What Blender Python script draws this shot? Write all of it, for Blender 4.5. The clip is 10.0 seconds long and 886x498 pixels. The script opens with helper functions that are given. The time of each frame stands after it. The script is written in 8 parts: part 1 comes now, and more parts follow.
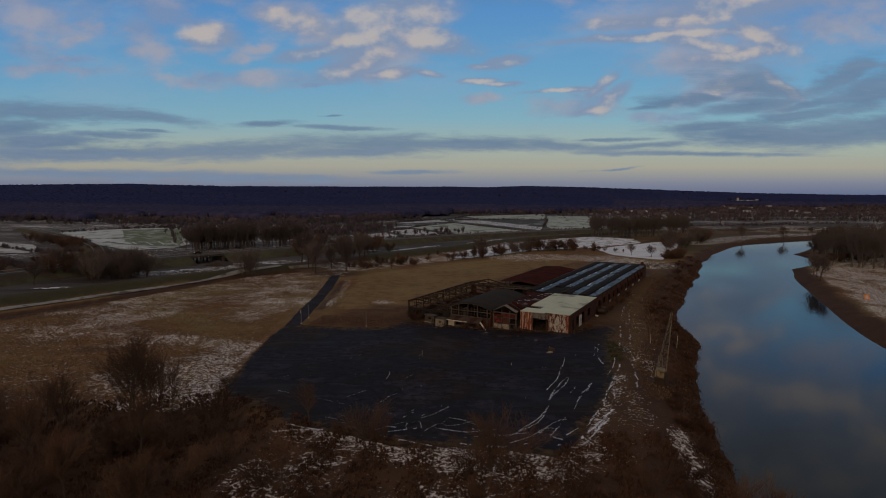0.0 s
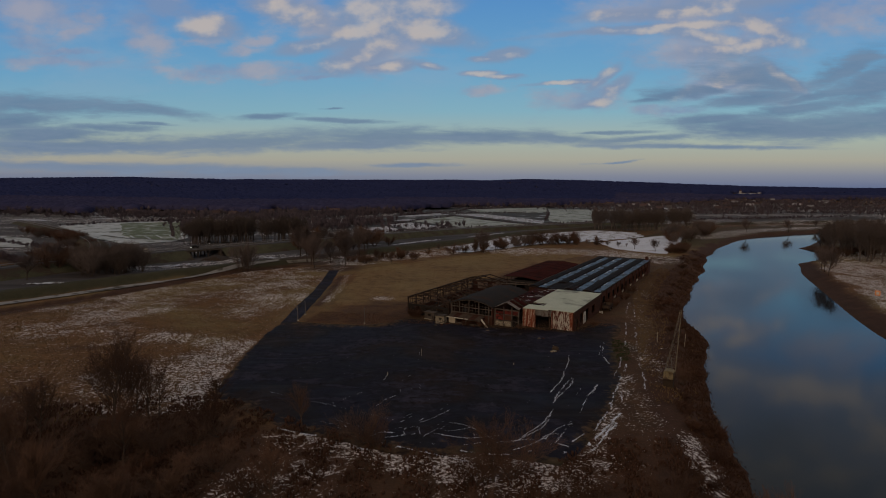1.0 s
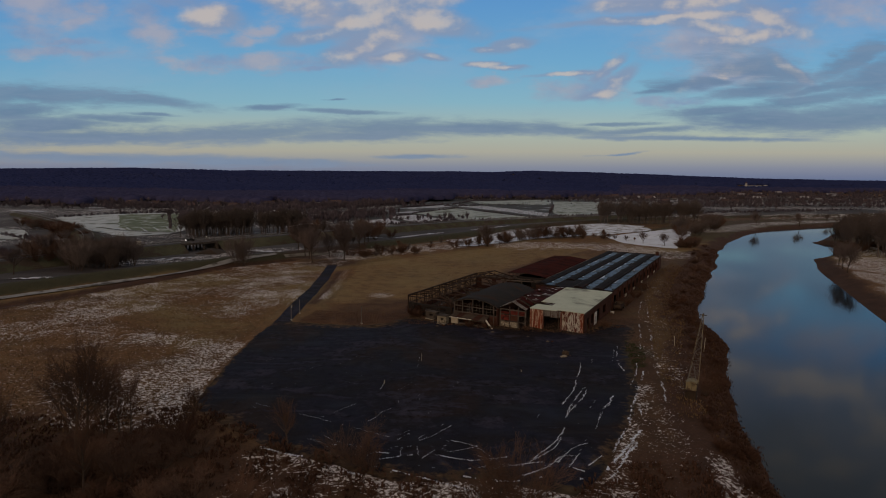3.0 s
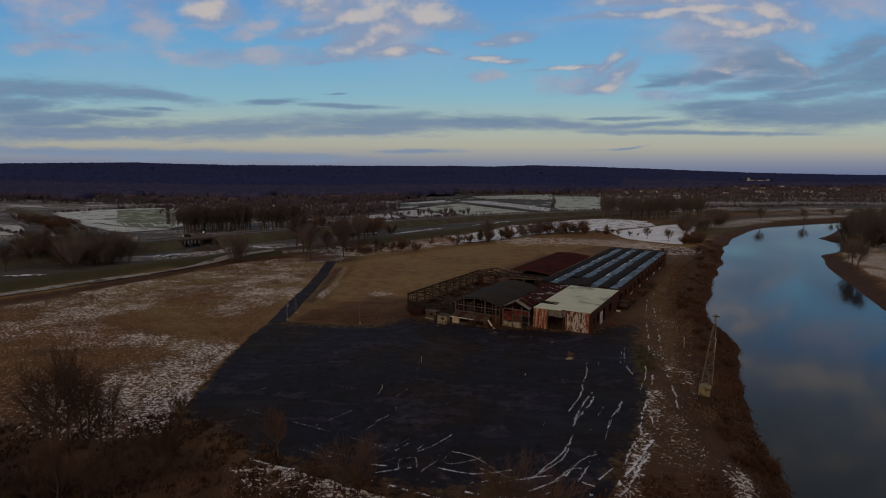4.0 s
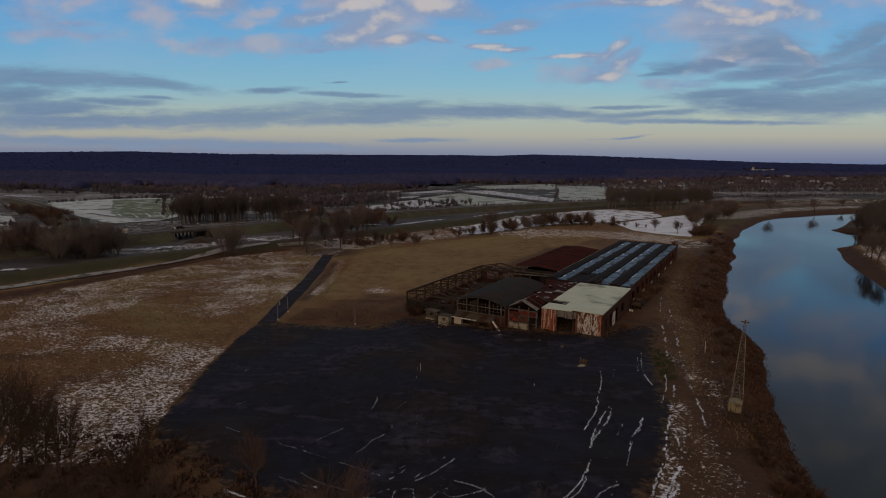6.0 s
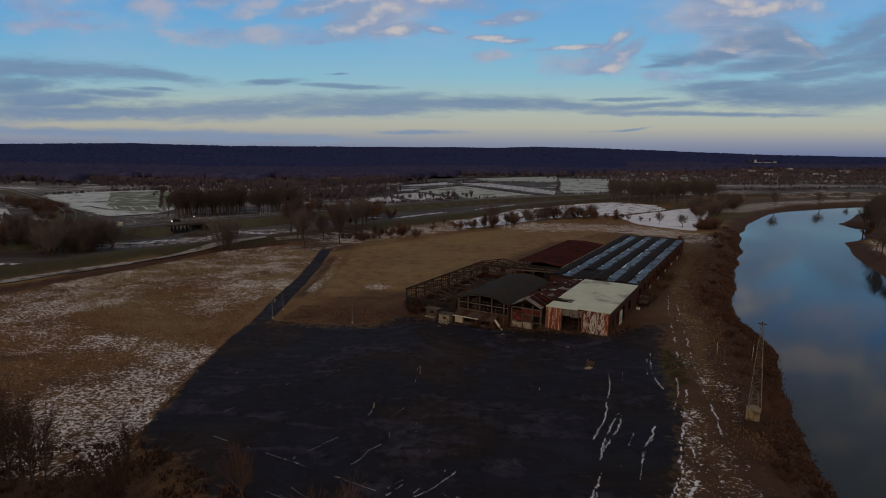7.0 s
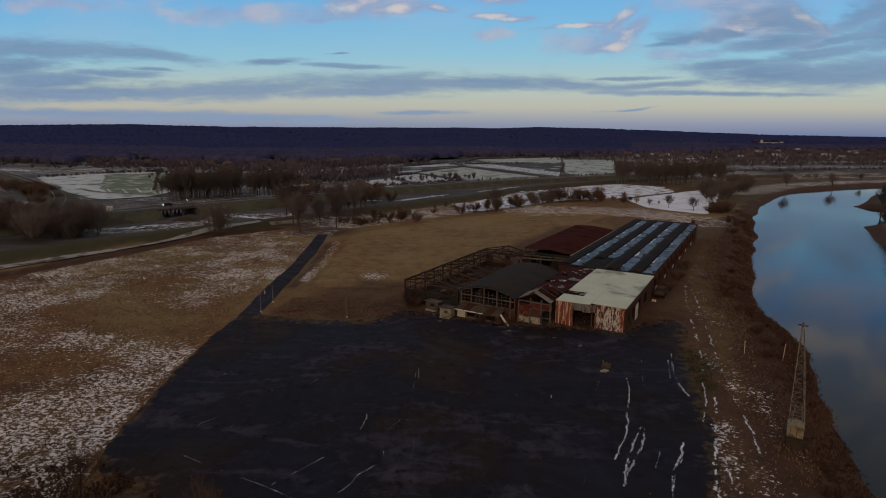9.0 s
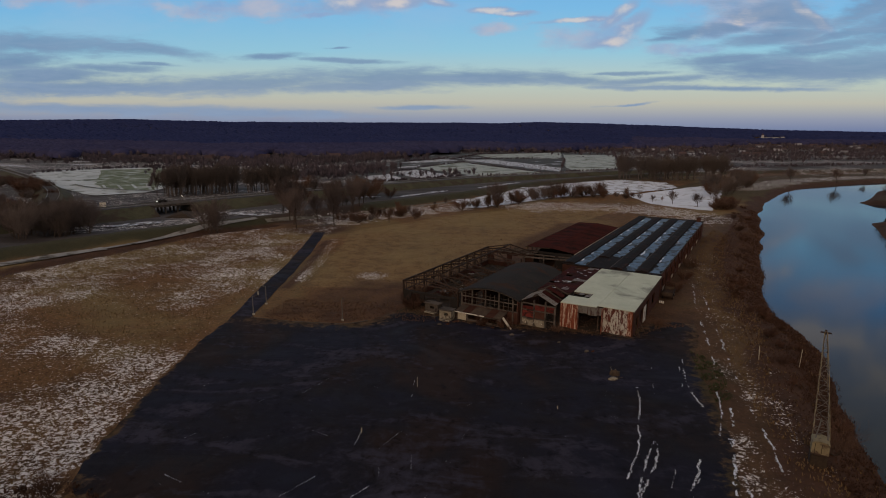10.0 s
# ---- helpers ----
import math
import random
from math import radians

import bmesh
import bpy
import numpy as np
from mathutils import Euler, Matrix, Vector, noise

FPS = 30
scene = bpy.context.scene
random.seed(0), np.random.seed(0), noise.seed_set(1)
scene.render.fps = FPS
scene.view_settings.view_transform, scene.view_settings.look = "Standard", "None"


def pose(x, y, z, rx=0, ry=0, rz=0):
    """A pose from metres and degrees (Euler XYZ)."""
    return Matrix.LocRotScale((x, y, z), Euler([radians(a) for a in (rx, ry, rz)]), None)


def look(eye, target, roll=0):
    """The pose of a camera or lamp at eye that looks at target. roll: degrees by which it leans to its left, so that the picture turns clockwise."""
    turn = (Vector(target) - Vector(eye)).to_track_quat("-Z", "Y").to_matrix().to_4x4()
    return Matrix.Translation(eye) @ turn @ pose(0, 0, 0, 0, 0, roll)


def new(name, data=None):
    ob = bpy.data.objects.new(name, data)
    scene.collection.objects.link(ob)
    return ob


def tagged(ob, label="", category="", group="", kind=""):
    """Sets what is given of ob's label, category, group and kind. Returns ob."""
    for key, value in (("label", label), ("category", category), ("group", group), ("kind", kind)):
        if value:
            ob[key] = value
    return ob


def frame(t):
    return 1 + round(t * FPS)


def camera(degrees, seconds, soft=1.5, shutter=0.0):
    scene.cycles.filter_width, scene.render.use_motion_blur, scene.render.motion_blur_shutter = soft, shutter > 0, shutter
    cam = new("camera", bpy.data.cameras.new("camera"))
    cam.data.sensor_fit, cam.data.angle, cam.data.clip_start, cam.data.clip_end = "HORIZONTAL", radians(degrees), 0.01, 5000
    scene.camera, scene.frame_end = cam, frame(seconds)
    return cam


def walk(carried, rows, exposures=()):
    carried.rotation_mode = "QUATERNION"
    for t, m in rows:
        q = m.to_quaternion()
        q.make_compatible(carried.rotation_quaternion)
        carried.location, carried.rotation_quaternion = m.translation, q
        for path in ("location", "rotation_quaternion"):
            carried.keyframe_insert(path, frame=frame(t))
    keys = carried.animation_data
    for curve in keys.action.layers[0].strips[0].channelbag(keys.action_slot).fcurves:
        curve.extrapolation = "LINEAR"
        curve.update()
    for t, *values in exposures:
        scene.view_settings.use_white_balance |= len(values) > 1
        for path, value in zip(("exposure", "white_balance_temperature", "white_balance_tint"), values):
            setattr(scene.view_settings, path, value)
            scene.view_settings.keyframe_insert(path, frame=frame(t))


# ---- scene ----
cam = camera(78.0, 10.0, soft=1.0)
PATH = [
    (0, (0.191, 1.676, 36.992), (0.172, 3.666, 36.794), 0.1),
    (0.5, (0.304, 3.904, 37.022), (0.284, 5.893, 36.812), 0.1),
    (1, (0.375, 6.189, 37.073), (0.352, 8.177, 36.85), 0.1),
    (1.5, (0.369, 8.445, 37.102), (0.344, 10.432, 36.874), 0.1),
    (2, (0.376, 10.72, 37.135), (0.348, 12.706, 36.902), 0.1),
    (2.5, (0.416, 12.95, 37.146), (0.385, 14.935, 36.903), 0.2),
    (4, (0.436, 19.98, 37.199), (0.399, 21.961, 36.927), 0.2),
    (4.5, (0.412, 22.368, 37.234), (0.373, 24.347, 36.952), 0.2),
    (5, (0.391, 24.755, 37.29), (0.351, 26.733, 37.0), 0.2),
    (5.5, (0.363, 27.077, 37.345), (0.322, 29.054, 37.046), 0.2),
    (7, (0.158, 34.294, 37.435), (0.114, 36.265, 37.097), 0.3),
    (7.5, (0.145, 36.743, 37.397), (0.099, 38.711, 37.043), 0.2),
    (8, (0.116, 39.249, 37.366), (0.068, 41.213, 36.993), 0.3),
    (8.5, (0.12, 41.668, 37.319), (0.071, 43.629, 36.931), 0.2),
    (9, (0.111, 44.06, 37.31), (0.06, 46.018, 36.905), 0.2),
    (9.5, (0.081, 46.41, 37.309), (0.03, 48.364, 36.889), 0.2),
    (10, (-0.021, 48.806, 37.301), (-0.071, 50.76, 36.879), 0.2),
]
walk(cam, [(t, look(eye, target, roll)) for t, eye, target, roll in PATH],
     exposures=[(0.0, -0.17, 6200, 10), (2.5, -0.10, 6200, 10), (4.5, -0.02, 6150, 10), (7.5, 0.09, 6050, 10), (10.0, 0.27, 6050, 10)])

# ---- world, sun ----
FLAT = [
    (-0.748, 0.148, 0.175, 0.017, -2), (-0.584, 0.141, 0.123, 0.009, -5), (-0.791, 0.12, 0.082, 0.016, 0), (-0.617, 0.106, 0.093, 0.006, -1), (-0.544, 0.113, 0.046, 0.003, -2), (-0.741, 0.093, 0.134, 0.014, 0),
    (-0.691, 0.073, 0.269, 0.015, 1), (-0.382, 0.079, 0.236, 0.015, 2), (-0.136, 0.09, 0.174, 0.017, 0), (-0.197, 0.078, 0.205, 0.009, 2), (0.058, 0.091, 0.153, 0.013, -1), (0.21, 0.088, 0.132, 0.008, -3),
    (0.424, 0.074, 0.192, 0.004, -1), (0.332, 0.087, 0.091, 0.005, 3), (-0.329, 0.127, 0.056, 0.005, 2), (-0.186, 0.119, 0.092, 0.004, -2), (-0.221, 0.142, 0.02, 0.002, 3), (-0.065, 0.041, 0.061, 0.004, 0),
]
FLAT += [
    (0.303, 0.047, 0.039, 0.002, 5), (-0.673, 0.036, 0.353, 0.009, -1), (-0.373, 0.028, 0.206, 0.008, 0), (0.543, 0.106, 0.131, 0.02, -3), (0.684, 0.109, 0.14, 0.022, 4), (0.462, 0.12, 0.07, 0.01, 4),
    (0.612, 0.139, 0.11, 0.01, 8), (0.773, 0.119, 0.09, 0.025, 5), (0.748, 0.183, 0.09, 0.031, 25), (0.66, 0.163, 0.09, 0.008, 12), (0.395, 0.165, 0.062, 0.011, 6), (0.36, 0.158, 0.035, 0.005, 4),
    (0.45, 0.172, 0.035, 0.008, 0), (0.538, 0.193, 0.085, 0.029, -10), (0.55, 0.159, 0.09, 0.014, 6), (0.301, 0.098, 0.061, 0.003, 2), (0.706, 0.212, 0.069, 0.019, 25),
]
PUFF = [
    (-0.093, 0.314, 0.08, 0.021, 8), (-0.138, 0.284, 0.062, 0.025, 20), (-0.048, 0.277, 0.066, 0.015, -12), (-0.143, 0.247, 0.052, 0.018, 30), (-0.191, 0.215, 0.034, 0.014, 8), (-0.239, 0.249, 0.042, 0.009, 10),
    (-0.104, 0.214, 0.042, 0.007, 3), (-0.037, 0.212, 0.022, 0.005, -8), (0.104, 0.234, 0.032, 0.008, 10), (0.065, 0.227, 0.022, 0.004, 0), (0.055, 0.2, 0.022, 0.004, 3), (0.093, 0.195, 0.025, 0.003, -3),
    (0.27, 0.194, 0.026, 0.007, 35), (0.297, 0.179, 0.026, 0.01, 35), (0.259, 0.153, 0.03, 0.007, 15), (0.208, 0.185, 0.05, 0.003, 4),
]
PUFF += [
    (0.52, 0.34, 0.10, 0.03, 5), (0.70, 0.38, 0.12, 0.03, 10), (0.46, 0.46, 0.10, 0.035, -5), (0.82, 0.47, 0.10, 0.04, 0), (0.62, 0.55, 0.14, 0.04, 5), (0.9, 0.6, 0.12, 0.04, -8),
    (0.445, 0.266, 0.069, 0.008, -10), (0.549, 0.281, 0.059, 0.012, -25), (0.516, 0.25, 0.079, 0.009, 8), (0.385, 0.281, 0.149, 0.005, 4), (0.474, 0.184, 0.055, 0.011, 20), (0.404, 0.305, 0.119, 0.008, 3),
    (-0.429, 0.283, 0.04, 0.014, -5), (-0.283, 0.304, 0.05, 0.014, -12), (0.593, 0.193, 0.04, 0.007, -35),
]
VEIL = [
    (-0.434, 0.295, 0.048, 0.029, -10), (-0.445, 0.261, 0.04, 0.008, 0), (-0.293, 0.311, 0.062, 0.027, -10), (-0.339, 0.26, 0.03, 0.012, 5), (-0.365, 0.241, 0.04, 0.012, 0), (-0.657, 0.271, 0.051, 0.014, 12),
    (-0.645, 0.303, 0.04, 0.014, -25), (-0.541, 0.271, 0.056, 0.029, -15), (-0.68, 0.24, 0.051, 0.006, 3), (-0.743, 0.272, 0.061, 0.029, -20), (0.229, 0.16, 0.076, 0.026, 10), (0.068, 0.173, 0.035, 0.009, 0),
    (-0.103, 0.249, 0.09, 0.039, 20), (-0.377, 0.206, 0.152, 0.014, -4), (-0.235, 0.194, 0.071, 0.007, 0), (-0.735, 0.315, 0.111, 0.039, -5), (-0.493, 0.319, 0.06, 0.024, 0),
]
VEIL += [
    (0.6, 0.40, 0.3, 0.05, 8), (0.85, 0.52, 0.25, 0.07, 10), (0.4, 0.62, 0.4, 0.07, -5), (0.75, 0.75, 0.6, 0.10, 0),
    (-0.233, 0.284, 0.06, 0.029, -20), (0.437, 0.233, 0.11, 0.044, 0), (0.534, 0.281, 0.119, 0.048, 0), (0.404, 0.31, 0.148, 0.029, 0), (0.519, 0.193, 0.11, 0.039, -8), (0.69, 0.299, 0.108, 0.033, 0),
    (0.391, 0.14, 0.06, 0.012, 0), (-0.701, 0.222, 0.132, 0.012, 0), (-0.489, 0.4, 0.398, 0.057, 0), (0.498, 0.395, 0.342, 0.066, 0), (-0.032, 0.388, 0.138, 0.038, 10), (0.3, 0.471, 0.292, 0.046, 0),
    (-0.287, 0.493, 0.344, 0.056, 0),
]
SUN_ELEVATION, SUN_AZIMUTH = 5.0, 205.0      # degrees; azimuth clockwise from +Y: low, behind the camera


class Nodes:
    """Short hand for building a node tree."""

    def __init__(self, tree):
        self.tree = tree
        tree.nodes.clear()

    def add(self, kind, inputs=None, **props):
        n = self.tree.nodes.new(kind)
        if "operation" in props:
            n.operation = props["operation"]
        if "use_clamp" in props:
            n.use_clamp = props["use_clamp"]
        if "data_type" in props:
            n.data_type = props["data_type"]
        if "blend_type" in props:
            n.blend_type = props["blend_type"]
        if "interpolation_type" in props:
            n.interpolation_type = props["interpolation_type"]
        if "vector_type" in props:
            n.vector_type = props["vector_type"]
        if "attribute_name" in props:
            n.attribute_name = props["attribute_name"]
        for k, v in (inputs or {}).items():
            self.plug(v, n.inputs[k])
        return n

    def plug(self, v, socket):
        if isinstance(v, bpy.types.NodeSocket):
            self.tree.links.new(v, socket)
        else:
            socket.default_value = v

    def math(self, op, a, b=0.0, c=0.0, clamp=False):
        return self.add("ShaderNodeMath", {0: a, 1: b, 2: c}, operation=op, use_clamp=clamp).outputs[0]

    def mix(self, fac, a, b, blend="MIX"):
        n = self.add("ShaderNodeMix", None, data_type="RGBA", blend_type=blend)
        for k, v in ((0, fac), (6, a), (7, b)):
            self.plug(v, n.inputs[k])
        return n.outputs[2]

    def span(self, v, a, b, c=0.0, d=1.0, smooth=False):
        return self.add("ShaderNodeMapRange", {0: v, 1: a, 2: b, 3: c, 4: d},
                        interpolation_type="SMOOTHSTEP" if smooth else "LINEAR").outputs[0]

    def noise(self, vec, scale, detail=4.0, rough=0.55, distort=0.0):
        n = self.add("ShaderNodeTexNoise", {"Scale": scale, "Detail": detail, "Roughness": rough, "Distortion": distort})
        if vec is not None:
            self.plug(vec, n.inputs["Vector"])
        return n.outputs[0]

    def ramp(self, fac, stops):
        n = self.add("ShaderNodeValToRGB", {0: fac})
        els = n.color_ramp.elements
        while len(els) < len(stops):
            els.new(0.5)
        for e, (p, c) in zip(els, stops):
            e.position, e.color = p, (*c, 1)
        return n.outputs[0]


def build_world():
    world = bpy.data.worlds.new("sky")
    scene.world = world
    world.use_nodes = True
    N = Nodes(world.node_tree)
    sky = N.add("ShaderNodeTexSky")
    sky.sky_type, sky.sun_disc = "NISHITA", False
    sky.sun_elevation, sky.sun_rotation = radians(SUN_ELEVATION), radians(SUN_AZIMUTH)
    sky.air_density, sky.dust_density, sky.ozone_density = 1.0, 0.8, 2.0
    co = N.add("ShaderNodeTexCoord").outputs["Generated"]
    xyz = N.add("ShaderNodeSeparateXYZ", {0: co})
    x, y, z = xyz.outputs
    depth = N.math("MAXIMUM", N.math("ABSOLUTE", y), 0.12)
    u, v = N.math("DIVIDE", x, depth), N.math("DIVIDE", z, depth)
    plane = N.add("ShaderNodeCombineXYZ", {0: u, 1: v, 2: 0.0}).outputs[0]
    # soft wandering of the cloud edges, wider than high
    stretch = N.add("ShaderNodeCombineXYZ", {0: N.math("MULTIPLY", u, 1.0), 1: N.math("MULTIPLY", v, 2.6), 2: y}).outputs[0]
    wob = N.add("ShaderNodeTexNoise", {"Vector": stretch, "Scale": 7.0, "Detail": 5.0, "Roughness": 0.6})
    off = N.add("ShaderNodeVectorMath", {0: wob.outputs["Color"], 1: (0.5, 0.5, 0.5)}, operation="SUBTRACT").outputs[0]

    def cover(blobs, amount, grow):
        bent = N.add("ShaderNodeVectorMath", {0: off, 1: amount, 2: plane}, operation="MULTIPLY_ADD").outputs[0]
        bx, by, _ = N.add("ShaderNodeSeparateXYZ", {0: bent}).outputs
        total = 9.0
        for cu, cv, a, b, turn in blobs:
            spot = N.add("ShaderNodeCombineXYZ", {0: bx, 1: by, 2: total}).outputs[0]
            m = N.add("ShaderNodeMapping", {0: spot, 1: (cu, cv, 0), 2: (0, 0, radians(turn)), 3: (a * grow, b * grow, 1e6)}, vector_type="TEXTURE").outputs[0]
            total = N.math("MINIMUM", total, N.add("ShaderNodeVectorMath", {0: m}, operation="LENGTH").outputs["Value"])
        return N.math("SUBTRACT", 1.0, total)

    front = N.span(y, 0.05, 0.3)
    flat = cover(FLAT, (0.13, 0.014, 0), 1.6)
    puff = cover(PUFF, (0.045, 0.028, 0), 1.55)
    veil = cover(VEIL, (0.10, 0.06, 0), 1.5)
    fine = N.noise(stretch, 11.0, 8.0, 0.60)
    curl = N.noise(N.add("ShaderNodeCombineXYZ", {0: u, 1: N.math("MULTIPLY", v, 1.5), 2: y}).outputs[0], 9.0, 7.0, 0.53)
    above = N.noise(N.add("ShaderNodeCombineXYZ", {0: N.math("SUBTRACT", u, 0.008), 1: N.math("MULTIPLY", N.math("ADD", v, 0.018), 1.5), 2: y}).outputs[0], 9.0, 4.0, 0.52)
    broad = N.noise(stretch, 3.2, 5.0, 0.6)
    streak = N.noise(N.add("ShaderNodeCombineXYZ", {0: N.math("MULTIPLY", u, 1.1), 1: N.math("MULTIPLY", v, 7.0), 2: y}).outputs[0], 9.0, 8.0, 0.66, 0.3)
    flat_d = N.span(N.math("ADD", flat, N.math("MULTIPLY", N.math("SUBTRACT", streak, 0.5), 1.5)), -0.02, 0.78, smooth=True)
    puff_d = N.span(N.math("ADD", puff, N.math("MULTIPLY", N.math("SUBTRACT", curl, 0.5), 1.25)), -0.32, 0.48, smooth=True)
    veil_d = N.span(N.math("ADD", veil, N.math("MULTIPLY", N.math("SUBTRACT", fine, 0.5), 1.9)), 0.0, 0.9, smooth=True)
    wisps = N.math("MULTIPLY", N.span(broad, 0.45, 0.70, 0.0, 0.40, smooth=True), N.span(v, 0.10, 0.25))
    # clear sky: the sky model, tinted by the dusk's own layers
    elev = N.math("ARCTANGENT", v)
    layers = N.ramp(N.span(elev, 0.0, 0.45), [(0.0, (0.13, 0.18, 0.33)), (0.05, (0.24, 0.27, 0.37)), (0.11, (0.46, 0.43, 0.36)), (0.19, (0.45, 0.51, 0.44)),
                                              (0.30, (0.27, 0.50, 0.60)), (0.45, (0.18, 0.43, 0.655)), (0.70, (0.115, 0.325, 0.655)), (0.84, (0.14, 0.225, 0.36)), (1.0, (0.165, 0.19, 0.23))])
    clear = N.mix(0.80, N.mix(1.0, sky.outputs[0], (SKY_GAIN, SKY_GAIN, SKY_GAIN, 1), "MULTIPLY"), layers)
    # clouds: pale and warm on their upper edges, slate blue below
    lumps = N.noise(N.add("ShaderNodeCombineXYZ", {0: u, 1: N.math("MULTIPLY", v, 1.7), 2: y}).outputs[0], 17.0, 5.0, 0.52)
    relief = N.math("MULTIPLY", N.math("SUBTRACT", curl, above), 1.3)
    lit = N.span(N.math("ADD", N.math("ADD", N.math("MULTIPLY", lumps, 0.35), N.math("MULTIPLY", curl, 0.25)), N.math("ADD", relief, N.math("MULTIPLY", puff, 0.30))), 0.34, 0.66, smooth=True)
    puff_c = N.mix(lit, (0.25, 0.31, 0.43, 1), (0.56, 0.49, 0.44, 1))
    flat_c = N.ramp(N.span(elev, 0.02, 0.22), [(0.0, (0.20, 0.26, 0.36)), (0.4, (0.125, 0.20, 0.31)), (1.0, (0.15, 0.24, 0.36))])
    flat_c = N.mix(N.span(streak, 0.35, 0.65, 0.0, 0.35), flat_c, (0.26, 0.32, 0.41, 1))
    c = N.mix(wisps, clear, (0.34, 0.42, 0.52, 1))
    c = N.mix(N.math("MULTIPLY", N.math("MULTIPLY", veil_d, 0.75), front), c, N.mix(N.span(curl, 0.38, 0.62), (0.23, 0.30, 0.45, 1), (0.42, 0.385, 0.42, 1)))
    c = N.mix(N.math("MULTIPLY", N.math("MULTIPLY", puff_d, 0.82), front), c, puff_c)
    c = N.mix(N.math("MULTIPLY", N.math("MULTIPLY", flat_d, N.span(broad, 0.35, 0.6, 0.95, 0.80)), front), c, flat_c)
    # overhead and behind the view a broken grey deck, warmed low in the west
    back = N.span(N.math("SUBTRACT", N.math("MULTIPLY", z, 1.1), N.math("MULTIPLY", y, 0.6)), -0.20, 0.12, smooth=True)
    deck = N.mix(N.span(y, -0.9, 0.2), (0.52, 0.38, 0.27, 1), (0.26, 0.245, 0.235, 1))
    c = N.mix(N.math("MULTIPLY", back, N.span(broad, 0.30, 0.62, 0.55, 0.95)), c, deck)
    bg = N.add("ShaderNodeBackground", {0: c, 1: 1.0})
    out = N.add("ShaderNodeOutputWorld")
    N.tree.links.new(bg.outputs[0], out.inputs[0])


SKY_GAIN = 0.10
build_world()
sun = new("sun", bpy.data.lights.new("sun", "SUN"))
sun.data.energy, sun.data.angle, sun.data.color = 0.62, radians(35), (1.0, 0.64, 0.36)
_el, _az = radians(20), radians(SUN_AZIMUTH)
sun.matrix_world = look((math.sin(_az) * math.cos(_el) * 500, math.cos(_az) * math.cos(_el) * 500, math.sin(_el) * 500), (0, 0, 0))


# ---- materials ----
def surface(name, low, high, scale=1.0, fine=12.0, rough=0.9, bump=0.3, distance=0.05, metal=0.0, spread=0.0, islands=False,
            stain=None, stain_scale=0.3, stain_at=(0.55, 0.7), coat=0.0, detail=5.0, spec=0.3):
    """A worn surface: two colours mixed by coarse and fine noise, a stain with a shape of its own, and relief."""
    m = bpy.data.materials.new(name)
    m.use_nodes = True
    N = Nodes(m.node_tree)
    co = N.add("ShaderNodeTexCoord").outputs["Object"]
    a = N.noise(co, scale, detail, 0.6)
    b = N.noise(co, fine, 4.0, 0.6)
    f = N.math("ADD", N.math("MULTIPLY", a, 0.6), N.math("MULTIPLY", b, 0.4))
    f = N.span(f, 0.32, 0.68)
    col = N.mix(f, (*low, 1), (*high, 1))
    if stain:
        s = N.span(N.noise(co, stain_scale, 6.0, 0.65, 0.4), *stain_at, smooth=True)
        col = N.mix(s, col, (*stain, 1))
    if spread:
        if islands:
            r = N.add("ShaderNodeNewGeometry").outputs["Random Per Island"]
        else:
            r = N.add("ShaderNodeObjectInfo").outputs["Random"]
        g = N.span(r, 0.0, 1.0, 1 - spread, 1 + spread)
        col = N.mix(1.0, col, N.add("ShaderNodeCombineXYZ", {0: g, 1: g, 2: g}).outputs[0], "MULTIPLY")
    p = N.add("ShaderNodeBsdfPrincipled", {"Base Color": col, "Metallic": metal, "Coat Weight": coat, "Specular IOR Level": spec})
    N.plug(N.span(a, 0.3, 0.7, max(0.05, rough - 0.1), min(1.0, rough + 0.1)), p.inputs["Roughness"])
    if bump:
        bm_ = N.add("ShaderNodeBump", {"Strength": bump, "Distance": distance, "Height": f})
        N.tree.links.new(bm_.outputs[0], p.inputs["Normal"])
    N.tree.links.new(p.outputs[0], N.add("ShaderNodeOutputMaterial").inputs[0])
    return m


